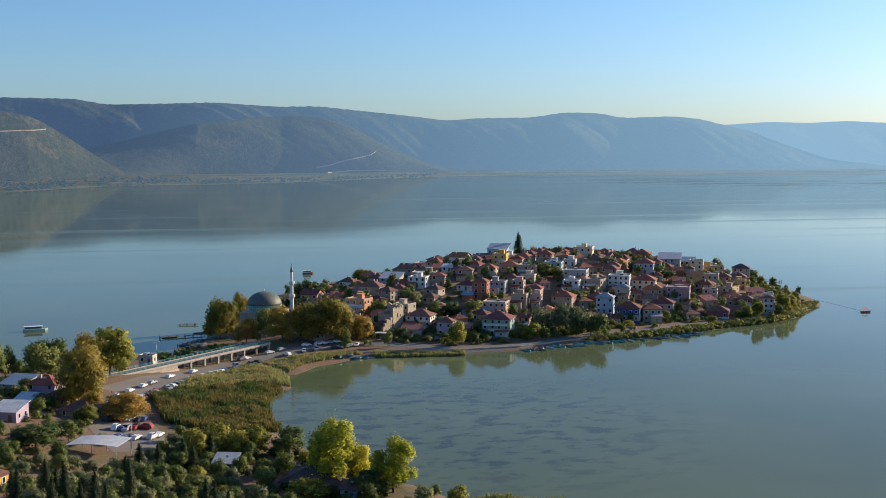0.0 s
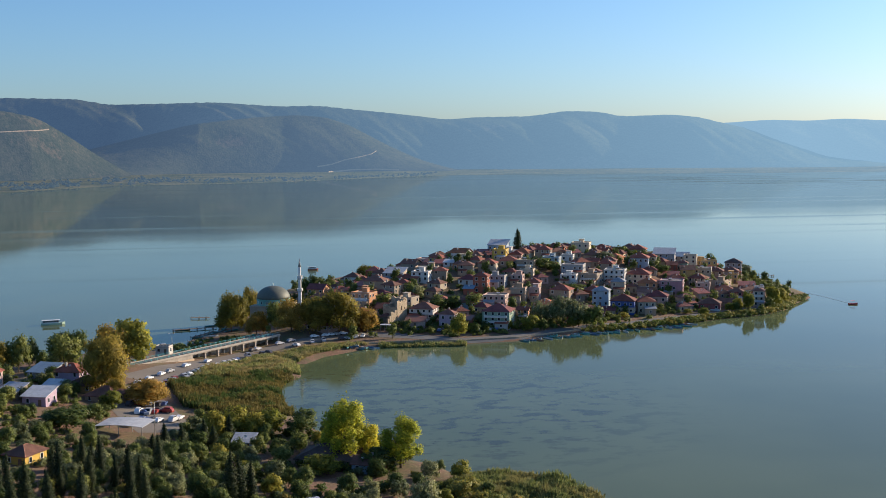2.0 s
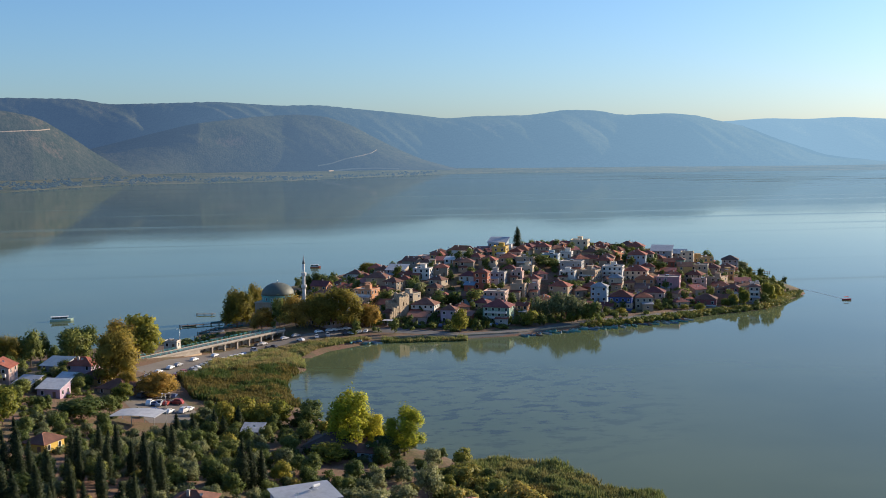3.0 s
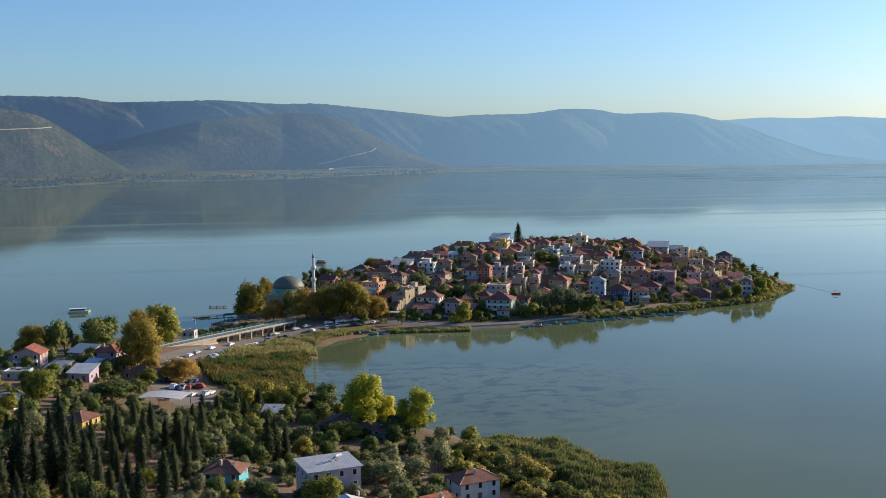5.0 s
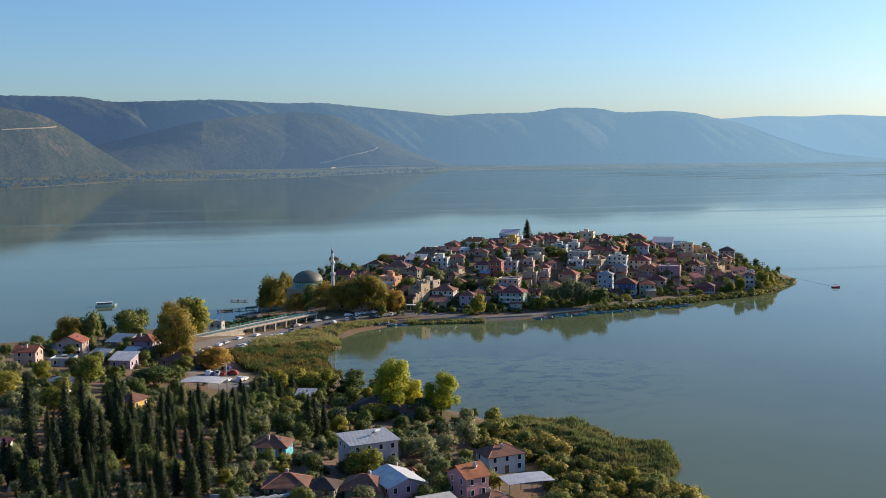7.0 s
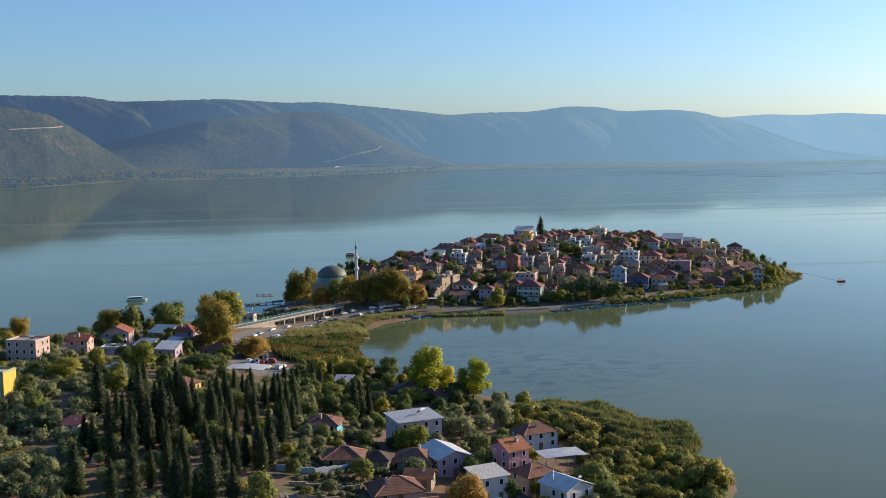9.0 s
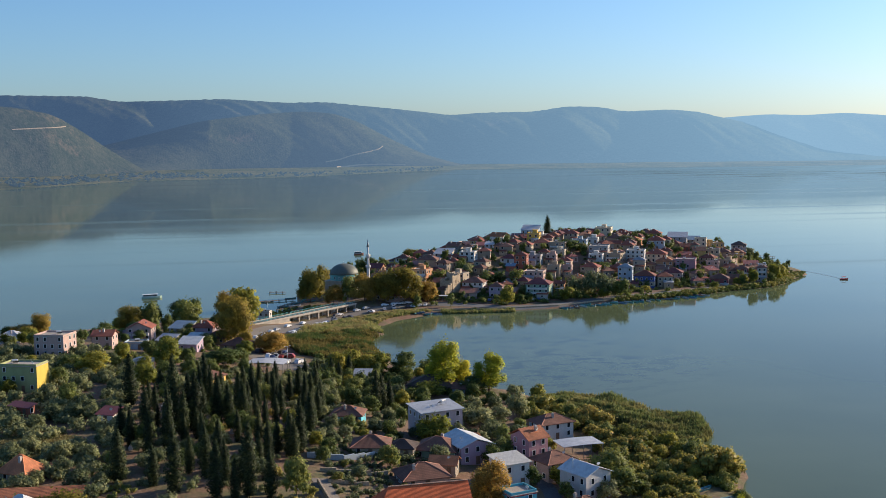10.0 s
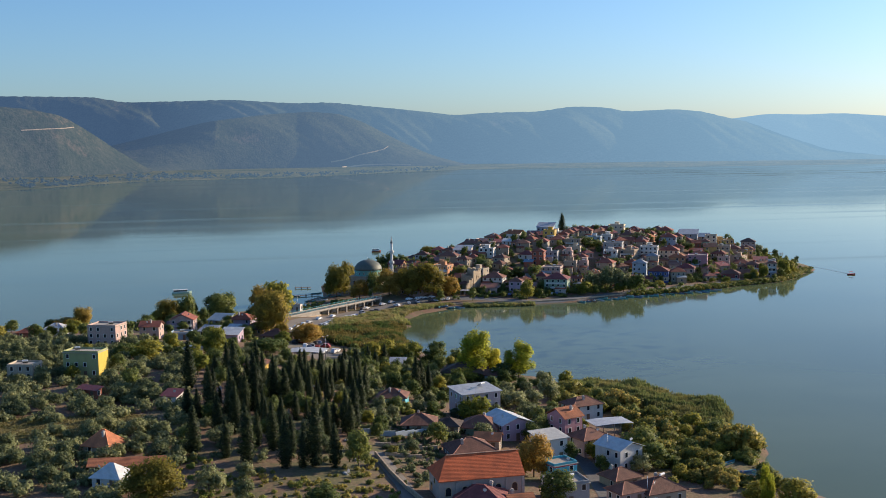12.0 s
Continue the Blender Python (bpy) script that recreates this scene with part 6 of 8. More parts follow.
house(125.2, 610.6, -40, 8.0, 6.8, 1, (0.34, 0.285, 0.22), 'hip', (0.27, 0.083, 0.048), 'bare stone single-storey house with a hipped red tiled roof', floor_h=3.20, blind=0.35)
house(129.7, 633.4, -34, 8.4, 7.2, 1, (0.34, 0.285, 0.22), 'hip', (0.21, 0.094, 0.06), 'bare stone single-storey house with a hipped brown tiled roof', blind=0.35, floor_h=3.30)
house(165.1, 645.2, -40, 10.7, 9.1, 1, (0.47, 0.4, 0.3), 'hip', (0.19, 0.055, 0.05), 'beige single-storey house with a hipped maroon tiled roof', floor_h=3.20, blind=0.35)
house(229.7, 549.1, 8, 8.3, 7.1, 2, (0.42, 0.32, 0.22), 'hip', (0.21, 0.094, 0.06), 'tan two-storey house with a hipped brown tiled roof', floor_h=2.40, blind=0.35)
house(266.4, 580.3, -18, 10.0, 8.5, 1, (0.52, 0.37, 0.32), 'hip', (0.27, 0.083, 0.048), 'pale pink single-storey house with a hipped red tiled roof', floor_h=3.20, blind=0.35)
house(281.6, 585.7, 8, 8.1, 6.9, 1, (0.68, 0.66, 0.62), 'hip', (0.21, 0.094, 0.06), 'white single-storey house with a hipped brown tiled roof', floor_h=3.11, blind=0.35)
house(90.9, 535.0, -18, 7.1, 6.0, 2, (0.34, 0.285, 0.22), 'hip', (0.27, 0.083, 0.048), 'bare stone two-storey house with a hipped red tiled roof', floor_h=2.40, blind=0.35)
house(172.1, 634.1, -26, 9.3, 7.9, 2, (0.42, 0.32, 0.22), 'hip', (0.27, 0.083, 0.048), 'tan two-storey house with a hipped red tiled roof', floor_h=2.52, blind=0.35)
house(311.9, 705.4, -26, 10.6, 9.0, 2, (0.42, 0.32, 0.22), 'hip', (0.27, 0.083, 0.048), 'tan two-storey house with a hipped red tiled roof', floor_h=2.40, blind=0.35)
house(267.7, 591.3, -40, 9.5, 8.1, 2, (0.42, 0.32, 0.22), 'flat', (0.27, 0.083, 0.048), 'tan two-storey house with a flat concrete roof', blind=0.35)
house(56.4, 654.3, -26, 9.5, 7.8, 2, (0.68, 0.66, 0.62), 'hip', (0.21, 0.094, 0.06), 'white two-storey house with a weathered brown tiled roof', blind=0.35, balcony=True)
house(166.4, 706.7, -34, 11.6, 11.1, 1, (0.68, 0.66, 0.62), 'gable', (0.27, 0.083, 0.048), 'white single-storey house with a weathered red tiled roof', blind=0.35)
house(251.2, 712.8, 6, 10.2, 9.8, 1, (0.55, 0.28, 0.14), 'hip', (0.19, 0.055, 0.05), 'orange single-storey house with a weathered maroon tiled roof', blind=0.35)
house(275.0, 683.3, -34, 9.1, 9.4, 1, (0.36, 0.45, 0.52), 'hip', (0.27, 0.083, 0.048), 'pale blue single-storey house with a weathered red tiled roof', blind=0.35)
house(62.0, 573.2, -26, 11.6, 9.4, 2, (0.42, 0.32, 0.22), 'hip', (0.21, 0.094, 0.06), 'tan two-storey house with a weathered brown tiled roof', blind=0.35)
house(227.8, 715.5, -30, 12.4, 11.4, 2, (0.68, 0.57, 0.4), 'gable', (0.45, 0.16, 0.065), 'cream two-storey house with a weathered orange tiled roof', blind=0.35, balcony=True)
house(160.7, 553.0, -34, 10.9, 8.9, 2, (0.42, 0.32, 0.22), 'hip', (0.27, 0.083, 0.048), 'tan two-storey house with a weathered red tiled roof', blind=0.35)
house(178.2, 690.0, -30, 11.6, 10.6, 1, (0.47, 0.4, 0.3), 'hip', (0.27, 0.083, 0.048), 'beige single-storey house with a weathered red tiled roof', blind=0.35)
house(194.2, 697.9, -30, 9.7, 8.1, 1, (0.42, 0.32, 0.22), 'hip', (0.27, 0.083, 0.048), 'tan single-storey house with a weathered red tiled roof', blind=0.35)
house(243.4, 664.2, -26, 11.1, 10.7, 2, (0.47, 0.4, 0.3), 'hip', (0.27, 0.083, 0.048), 'beige two-storey house with a weathered red tiled roof', blind=0.35)
house(217.4, 573.3, -26, 10.9, 8.9, 2, (0.55, 0.28, 0.14), 'hip', (0.45, 0.16, 0.065), 'orange two-storey house with a weathered orange tiled roof', blind=0.35)
house(120.0, 631.3, 6, 9.3, 9.2, 1, (0.68, 0.57, 0.4), 'flat', (0.21, 0.094, 0.06), 'cream single-storey house with a flat concrete roof', blind=0.35)
house(144.6, 527.0, -18, 11.6, 12.1, 2, (0.68, 0.57, 0.4), 'hip', (0.45, 0.16, 0.065), 'cream two-storey house with a weathered orange tiled roof', blind=0.35)
house(153.9, 647.0, -30, 10.2, 9.1, 1, (0.68, 0.66, 0.62), 'flat', (0.27, 0.083, 0.048), 'white single-storey house with a flat concrete roof', blind=0.35)
house(43.7, 592.6, 6, 12.4, 11.0, 1, (0.68, 0.57, 0.4), 'hip', (0.27, 0.083, 0.048), 'cream single-storey house with a weathered red tiled roof', blind=0.35)
house(293.7, 685.7, -18, 11.6, 10.6, 1, (0.47, 0.4, 0.3), 'hip', (0.21, 0.094, 0.06), 'beige single-storey house with a weathered brown tiled roof', blind=0.35)
house(48.2, 516.3, -40, 9.9, 10.1, 2, (0.68, 0.66, 0.62), 'hip', (0.27, 0.083, 0.048), 'white two-storey house with a weathered red tiled roof', blind=0.35)
house(217.9, 697.5, 6, 10.4, 10.2, 1, (0.52, 0.37, 0.32), 'gable', (0.27, 0.083, 0.048), 'pale pink single-storey house with a weathered red tiled roof', blind=0.35)
house(72.1, 679.0, -18, 9.4, 9.8, 2, (0.36, 0.12, 0.07), 'hip', (0.19, 0.055, 0.05), 'brick-red two-storey house with a weathered maroon tiled roof', blind=0.35)
house(29.2, 507.5, -34, 12.3, 12.8, 1, (0.52, 0.37, 0.32), 'hip', (0.19, 0.055, 0.05), 'pale pink single-storey house with a weathered maroon tiled roof', blind=0.35)
house(246.3, 689.0, -30, 10.2, 9.0, 2, (0.68, 0.57, 0.4), 'hip', (0.21, 0.094, 0.06), 'cream two-storey house with a weathered brown tiled roof', blind=0.35)
house(52.5, 545.7, -34, 10.7, 9.3, 2, (0.55, 0.28, 0.14), 'flat', (0.27, 0.083, 0.048), 'orange two-storey house with a flat concrete roof', blind=0.35, balcony=True)
house(231.1, 698.8, -34, 11.2, 9.5, 1, (0.36, 0.12, 0.07), 'gable', (0.45, 0.16, 0.065), 'brick-red single-storey house with a weathered orange tiled roof', blind=0.35)
house(216.7, 630.2, -40, 9.5, 9.2, 1, (0.55, 0.28, 0.14), 'hip', (0.45, 0.16, 0.065), 'orange single-storey house with a weathered orange tiled roof', blind=0.35)
house(105.3, 536.1, -40, 11.2, 10.7, 1, (0.36, 0.45, 0.52), 'hip', (0.21, 0.094, 0.06), 'pale blue single-storey house with a weathered brown tiled roof', blind=0.35)
house(181.8, 715.7, -40, 10.2, 8.7, 1, (0.68, 0.66, 0.62), 'hip', (0.45, 0.16, 0.065), 'white single-storey house with a weathered orange tiled roof', blind=0.35)
house(62.8, 518.7, -18, 8.8, 7.3, 1, (0.34, 0.285, 0.22), 'hip', (0.21, 0.094, 0.06), 'bare stone single-storey house with a weathered brown tiled roof', blind=0.35)
house(116.1, 687.6, 6, 12.0, 10.7, 2, (0.58, 0.38, 0.14), 'hip', (0.21, 0.094, 0.06), 'ochre two-storey house with a weathered brown tiled roof', blind=0.35)
house(91.0, 642.5, -40, 9.6, 9.4, 2, (0.34, 0.285, 0.22), 'gable', (0.21, 0.094, 0.06), 'bare stone two-storey house with a weathered brown tiled roof', blind=0.35)
house(164.8, 720.9, -18, 9.8, 10.1, 2, (0.47, 0.4, 0.3), 'flat', (0.19, 0.055, 0.05), 'beige two-storey house with a flat concrete roof', blind=0.35, balcony=True)
house(62.9, 531.0, -18, 9.9, 8.7, 1, (0.42, 0.32, 0.22), 'gable', (0.27, 0.083, 0.048), 'tan single-storey house with a weathered red tiled roof', blind=0.35)
house(121.5, 668.8, -18, 8.7, 7.2, 2, (0.34, 0.285, 0.22), 'hip', (0.21, 0.094, 0.06), 'bare stone two-storey house with a weathered brown tiled roof', blind=0.35)
house(156.7, 687.5, -26, 12.1, 11.5, 1, (0.36, 0.45, 0.52), 'gable', (0.19, 0.055, 0.05), 'pale blue single-storey house with a weathered maroon tiled roof', blind=0.35)
house(159.6, 636.1, -34, 10.6, 9.9, 1, (0.68, 0.57, 0.4), 'hip', (0.45, 0.16, 0.065), 'cream single-storey house with a weathered orange tiled roof', blind=0.35)
house(268.9, 693.3, -34, 11.7, 9.5, 2, (0.36, 0.45, 0.52), 'hip', (0.21, 0.094, 0.06), 'pale blue two-storey house with a weathered brown tiled roof', blind=0.35, balcony=True)
house(69.9, 616.8, -30, 8.8, 8.6, 2, (0.34, 0.285, 0.22), 'hip', (0.21, 0.094, 0.06), 'bare stone two-storey house with a weathered brown tiled roof', blind=0.35, balcony=True)
house(107.2, 640.4, -34, 8.9, 8.3, 2, (0.58, 0.38, 0.14), 'hip', (0.27, 0.083, 0.048), 'ochre two-storey house with a weathered red tiled roof', blind=0.35, balcony=True)
house(186.7, 582.1, -40, 10.3, 10.2, 2, (0.42, 0.32, 0.22), 'flat', (0.27, 0.083, 0.048), 'tan two-storey house with a flat concrete roof', blind=0.35, balcony=True)
house(82.5, 702.6, -30, 8.8, 7.7, 1, (0.47, 0.4, 0.3), 'hip', (0.27, 0.083, 0.048), 'beige single-storey house with a weathered red tiled roof', blind=0.35)
house(74.3, 536.5, -40, 8.7, 7.5, 2, (0.47, 0.4, 0.3), 'flat', (0.45, 0.16, 0.065), 'beige two-storey house with a flat concrete roof', blind=0.35)
house(282.8, 632.2, -26, 11.0, 9.3, 1, (0.34, 0.285, 0.22), 'hip', (0.21, 0.094, 0.06), 'bare stone single-storey house with a weathered brown tiled roof', blind=0.35)
house(113.3, 572.3, -30, 10.0, 8.2, 1, (0.68, 0.66, 0.62), 'hip', (0.19, 0.055, 0.05), 'white single-storey house with a weathered maroon tiled roof', blind=0.35)
house(198.1, 713.4, -34, 9.9, 8.2, 2, (0.68, 0.57, 0.4), 'flat', (0.45, 0.16, 0.065), 'cream two-storey house with a flat concrete roof', blind=0.35)
house(154.0, 602.0, -30, 10.8, 10.5, 2, (0.42, 0.32, 0.22), 'flat', (0.27, 0.083, 0.048), 'tan two-storey house with a flat concrete roof', blind=0.35, balcony=True)
house(236.6, 582.3, -26, 10.4, 9.8, 1, (0.68, 0.57, 0.4), 'flat', (0.21, 0.094, 0.06), 'cream single-storey house with a flat concrete roof', blind=0.35)
house(284.8, 651.8, 6, 11.4, 10.9, 2, (0.58, 0.38, 0.14), 'flat', (0.27, 0.083, 0.048), 'ochre two-storey house with a flat concrete roof', blind=0.35)
house(238.0, 710.2, -34, 10.2, 9.6, 2, (0.68, 0.57, 0.4), 'hip', (0.27, 0.083, 0.048), 'cream two-storey house with a weathered red tiled roof', blind=0.35)
house(73.6, 647.4, -34, 10.7, 9.6, 1, (0.34, 0.285, 0.22), 'hip', (0.27, 0.083, 0.048), 'bare stone single-storey house with a weathered red tiled roof', blind=0.35)
house(293.4, 705.6, -40, 11.6, 12.0, 2, (0.55, 0.28, 0.14), 'gable', (0.19, 0.055, 0.05), 'orange two-storey house with a weathered maroon tiled roof', blind=0.35)
house(37.6, 533.0, -40, 10.6, 9.9, 2, (0.68, 0.66, 0.62), 'flat', (0.45, 0.16, 0.065), 'white two-storey house with a flat concrete roof', blind=0.35)
house(104.6, 672.9, -34, 9.6, 8.8, 2, (0.52, 0.37, 0.32), 'flat', (0.21, 0.094, 0.06), 'pale pink two-storey house with a flat concrete roof', blind=0.35)
house(32.5, 612.6, -26, 9.8, 9.6, 2, (0.55, 0.28, 0.14), 'gable', (0.19, 0.055, 0.05), 'orange two-storey house with a weathered maroon tiled roof', blind=0.35, balcony=True)
house(95.0, 606.4, -18, 12.5, 12.2, 1, (0.42, 0.32, 0.22), 'flat', (0.45, 0.16, 0.065), 'tan single-storey house with a flat concrete roof', blind=0.35)
house(61.0, 662.8, -40, 11.2, 9.5, 1, (0.58, 0.38, 0.14), 'hip', (0.21, 0.094, 0.06), 'ochre single-storey house with a weathered brown tiled roof', blind=0.35)
house(154.9, 676.4, -18, 8.6, 7.8, 2, (0.68, 0.66, 0.62), 'gable', (0.27, 0.083, 0.048), 'white two-storey house with a weathered red tiled roof', blind=0.35)
house(122.7, 643.7, -40, 10.4, 9.3, 2, (0.68, 0.66, 0.62), 'gable', (0.45, 0.16, 0.065), 'white two-storey house with a weathered orange tiled roof', blind=0.35, balcony=True)
house(255.7, 609.8, -18, 8.6, 8.5, 2, (0.58, 0.38, 0.14), 'gable', (0.21, 0.094, 0.06), 'ochre two-storey house with a weathered brown tiled roof', blind=0.35)

# low old houses packed between the others on the slope
house(273.5, 550.0, -26, 5.8, 6.2, 3, (0.6, 0.47, 0.38), 'hip', (0.21, 0.094, 0.06), 'narrow pale pink three-storey house among shore trees', floor_h=2.9, balcony=True)
canopy(59.0, 506.0, -20, 5.0, 4.0, 2.6, (0.62, 0.64, 0.68), 'small white-roofed kiosk canopy on the waterfront')


def packed(count, seed):
    rng = random.Random(seed)
    made = tries = 0
    roofs = (("red", (0.27, 0.083, 0.048)), ("brown", (0.21, 0.094, 0.06)), ("maroon", (0.19, 0.055, 0.05)), ("brown", (0.22, 0.10, 0.06)))
    walls = (("bare stone", (0.34, 0.285, 0.22)), ("tan", (0.42, 0.32, 0.22)), ("beige", (0.47, 0.4, 0.3)), ("brick-red", (0.36, 0.12, 0.07)), ("pale pink", (0.52, 0.37, 0.32)))
    while made < count and tries < 6000:
        tries += 1
        x, y = rng.uniform(30, 300), rng.uniform(505, 690)
        w, d = rng.uniform(6, 9.5), rng.uniform(5.5, 7.5)
        r = 0.42 * math.hypot(w, d)
        if float(shore(x, y, ISLAND)) < 22 or any((x - a) ** 2 + (y - b) ** 2 < (0.86 * (r + q)) ** 2 for a, b, q in FOOT):
            continue
        (rn, rc), (wn_, wc) = rng.choice(roofs), rng.choice(walls)
        kind = rng.choice(("hip", "hip", "gable", "shed"))
        word = {"hip": "hipped %s tiled" % rn, "gable": "gabled %s tiled" % rn, "shed": "sloping rusty metal"}[kind]
        house(x, y, rng.choice((-40, -26, -26, -18, 8)), w, d, 1, wc, kind, rc, "low %s house with a %s roof" % (wn_, word), floor_h=rng.uniform(2.4, 3.0), blind=0.5)
        made += 1


packed(70, 77)

# ---- the mainland village ----
house(5.2, 206.2, 16, 12.9, 9.7, 3, (0.50, 0.44, 0.46), 'shed', (0.38, 0.40, 0.43), 'grey-lilac three-storey house with a sloping metal roof', floor_h=2.85, group='mainland houses', extras='as', rise=0.8)
house(9.4, 179.5, 16, 9.4, 12.0, 2, (0.45, 0.34, 0.42), 'gable_front', (0.58, 0.59, 0.585), 'lilac two-storey house with a gabled white metal roof', floor_h=2.40, group='mainland houses', extras='ma', rise=1.9)
house(26.2, 178.2, 24, 6.4, 8.0, 3, (0.46, 0.25, 0.27), 'gable', (0.45, 0.16, 0.065), 'pink three-storey house with a gabled orange tiled roof', floor_h=2.56, group='mainland houses', extras='dca', rise=2.4)
house(42.2, 214.3, 16, 11.0, 7.7, 2, (0.68, 0.66, 0.62), 'hip', (0.21, 0.094, 0.06), 'white two-storey house with a hipped brown tiled roof', floor_h=2.40, group='mainland houses', extras='c')
house(30.1, 167.9, 22, 8.9, 7.6, 2, (0.52, 0.37, 0.32), 'hip', (0.21, 0.094, 0.06), 'pale pink two-storey house with a hipped brown tiled roof', floor_h=2.40, group='mainland houses')
house(35.1, 156.3, 27, 8.4, 9.4, 2, (0.68, 0.66, 0.62), 'gable_front', (0.58, 0.59, 0.585), 'white two-storey house with a gabled white metal roof', floor_h=2.95, group='mainland houses', extras='m', rise=1.9)
house(29.6, 138.8, 20, 8.1, 6.9, 1, (0.34, 0.285, 0.22), 'hip', (0.21, 0.094, 0.06), 'bare stone single-storey house with a hipped brown tiled roof', floor_h=2.65, group='mainland houses')
house(35.0, 126.9, 14, 10.6, 9.0, 1, (0.47, 0.4, 0.3), 'hip', (0.21, 0.094, 0.06), 'beige single-storey house with a hipped brown tiled roof', floor_h=3.10, group='mainland houses', extras='s')
house(26.1, 124.4, 20, 7.0, 5.9, 1, (0.52, 0.37, 0.32), 'hip', (0.21, 0.094, 0.06), 'pale pink single-storey house with a hipped brown tiled roof', floor_h=2.79, group='mainland houses')
house(13.2, 137.6, 18, 6.8, 5.8, 2, (0.13, 0.45, 0.55), 'flat', (0.3, 0.3, 0.3), 'turquoise two-storey house with a flat concrete roof', floor_h=2.61, group='mainland houses', balcony=True, extras='b')
house(16.5, 160.4, 16, 7.6, 7.2, 2, (0.68, 0.66, 0.62), 'shed', (0.54, 0.52, 0.46), 'white two-storey house with a sloping metal roof', floor_h=3.0, rise=0.9, group='mainland houses')
house(-6.6, 154.5, 8, 11.4, 9.7, 1, (0.52, 0.37, 0.32), 'hip', (0.21, 0.094, 0.06), 'pale pink single-storey house with a hipped brown tiled roof', floor_h=2.40, group='mainland houses')
house(0.8, 165.2, -20, 6.6, 5.6, 1, (0.34, 0.285, 0.22), 'gable', (0.45, 0.16, 0.065), 'bare stone single-storey house with a gabled orange tiled roof', floor_h=2.53, group='mainland houses')
house(1.6, 179.2, -25, 11.0, 9.4, 1, (0.3, 0.4, 0.3), 'hip', (0.21, 0.094, 0.06), 'green single-storey house with a hipped brown tiled roof', floor_h=2.64, group='mainland houses')
house(-8.3, 177.2, -20, 6.8, 5.8, 1, (0.34, 0.285, 0.22), 'hip', (0.1, 0.065, 0.05), 'bare stone single-storey house with a hipped dark tiled roof', floor_h=2.40, group='mainland houses')
house(-16.5, 177.0, -10, 9.5, 8.1, 1, (0.47, 0.4, 0.3), 'hip', (0.21, 0.094, 0.06), 'beige single-storey house with a hipped brown tiled roof', floor_h=2.40, group='mainland houses', extras='c')
house(-19.3, 216.2, -15, 9.1, 7.8, 1, (0.13, 0.45, 0.55), 'hip', (0.21, 0.094, 0.06), 'turquoise single-storey house with a hipped brown tiled roof', floor_h=2.40, group='mainland houses')
house(11.4, 195.1, -25, 7.3, 6.2, 1, (0.47, 0.4, 0.3), 'gable', (0.45, 0.16, 0.065), 'beige single-storey house with a gabled orange tiled roof', floor_h=2.45, group='mainland houses')
house(9.9, 120.8, 6, 9.1, 7.7, 2, (0.36, 0.36, 0.36), 'flat', (0.3, 0.3, 0.3), 'grey two-storey house with a flat concrete roof', floor_h=2.40, group='mainland houses')
house(-13.0, 108.7, -20, 10.6, 9.0, 1, (0.52, 0.37, 0.32), 'hip', (0.19, 0.055, 0.05), 'pale pink single-storey house with a hipped maroon tiled roof', floor_h=2.40, group='mainland houses', extras='a')
house(-4.4, 107.2, 5, 5.3, 4.5, 1, (0.34, 0.285, 0.22), 'gable', (0.45, 0.16, 0.065), 'bare stone single-storey house with a gabled orange tiled roof', floor_h=2.56, group='mainland houses')
# olive wall colour paints the shaded front; 'y' adds the sunlit yellow side
house(-118.4, 257.3, -18, 12.4, 7.4, 3, (0.36, 0.38, 0.17), 'flat', (0.3, 0.3, 0.3), 'yellow three-storey house with walls toned green for shade and a flat concrete roof', floor_h=2.73, group='mainland houses', extras='sy', balcony=False)
house(-119.1, 317.1, -20, 11.7, 9.4, 3, (0.52, 0.37, 0.32), 'flat', (0.3, 0.3, 0.3), 'pale pink three-storey house with a flat concrete roof', floor_h=2.56, group='mainland houses')
house(-104.3, 338.1, -12, 8.0, 6.8, 2, (0.52, 0.37, 0.32), 'gable', (0.27, 0.083, 0.048), 'pale pink two-storey house with a gabled red tiled roof', floor_h=2.40, group='mainland houses')
house(-93.2, 364.7, -8, 10.1, 8.6, 2, (0.52, 0.37, 0.32), 'gable_front', (0.27, 0.083, 0.048), 'pale pink two-storey house with a gabled red tiled roof', floor_h=2.53, group='mainland houses', rise=2.6, balcony=True)
house(-67.9, 385.4, -20, 10.2, 8.7, 2, (0.45, 0.34, 0.42), 'hip', (0.27, 0.083, 0.048), 'lilac two-storey house with a hipped red tiled roof', floor_h=2.40, group='mainland houses')
house(-62.1, 377.1, -24, 10.1, 8.6, 1, (0.58, 0.38, 0.14), 'hip', (0.21, 0.094, 0.06), 'ochre single-storey house with a hipped brown tiled roof', floor_h=2.40, group='mainland houses')
house(-53.2, 364.4, -26, 11.1, 9.5, 1, (0.42, 0.32, 0.22), 'hip', (0.21, 0.094, 0.06), 'tan single-storey house with a hipped brown tiled roof', floor_h=2.40, group='mainland houses')
house(-85.6, 292.6, -20, 6.5, 5.5, 1, (0.68, 0.66, 0.62), 'flat', (0.3, 0.3, 0.3), 'white single-storey house with a flat concrete roof', floor_h=3.04, group='mainland houses')
house(-72.4, 349.6, -20, 8.3, 7.0, 1, (0.45, 0.34, 0.42), 'shed', (0.58, 0.59, 0.585), 'lilac single-storey house with a sloping white metal roof', floor_h=2.97, group='mainland houses')
house(-71.5, 369.5, -20, 5.6, 4.8, 1, (0.68, 0.66, 0.62), 'shed', (0.58, 0.59, 0.585), 'white single-storey house with a sloping white metal roof', floor_h=2.40, group='mainland houses')
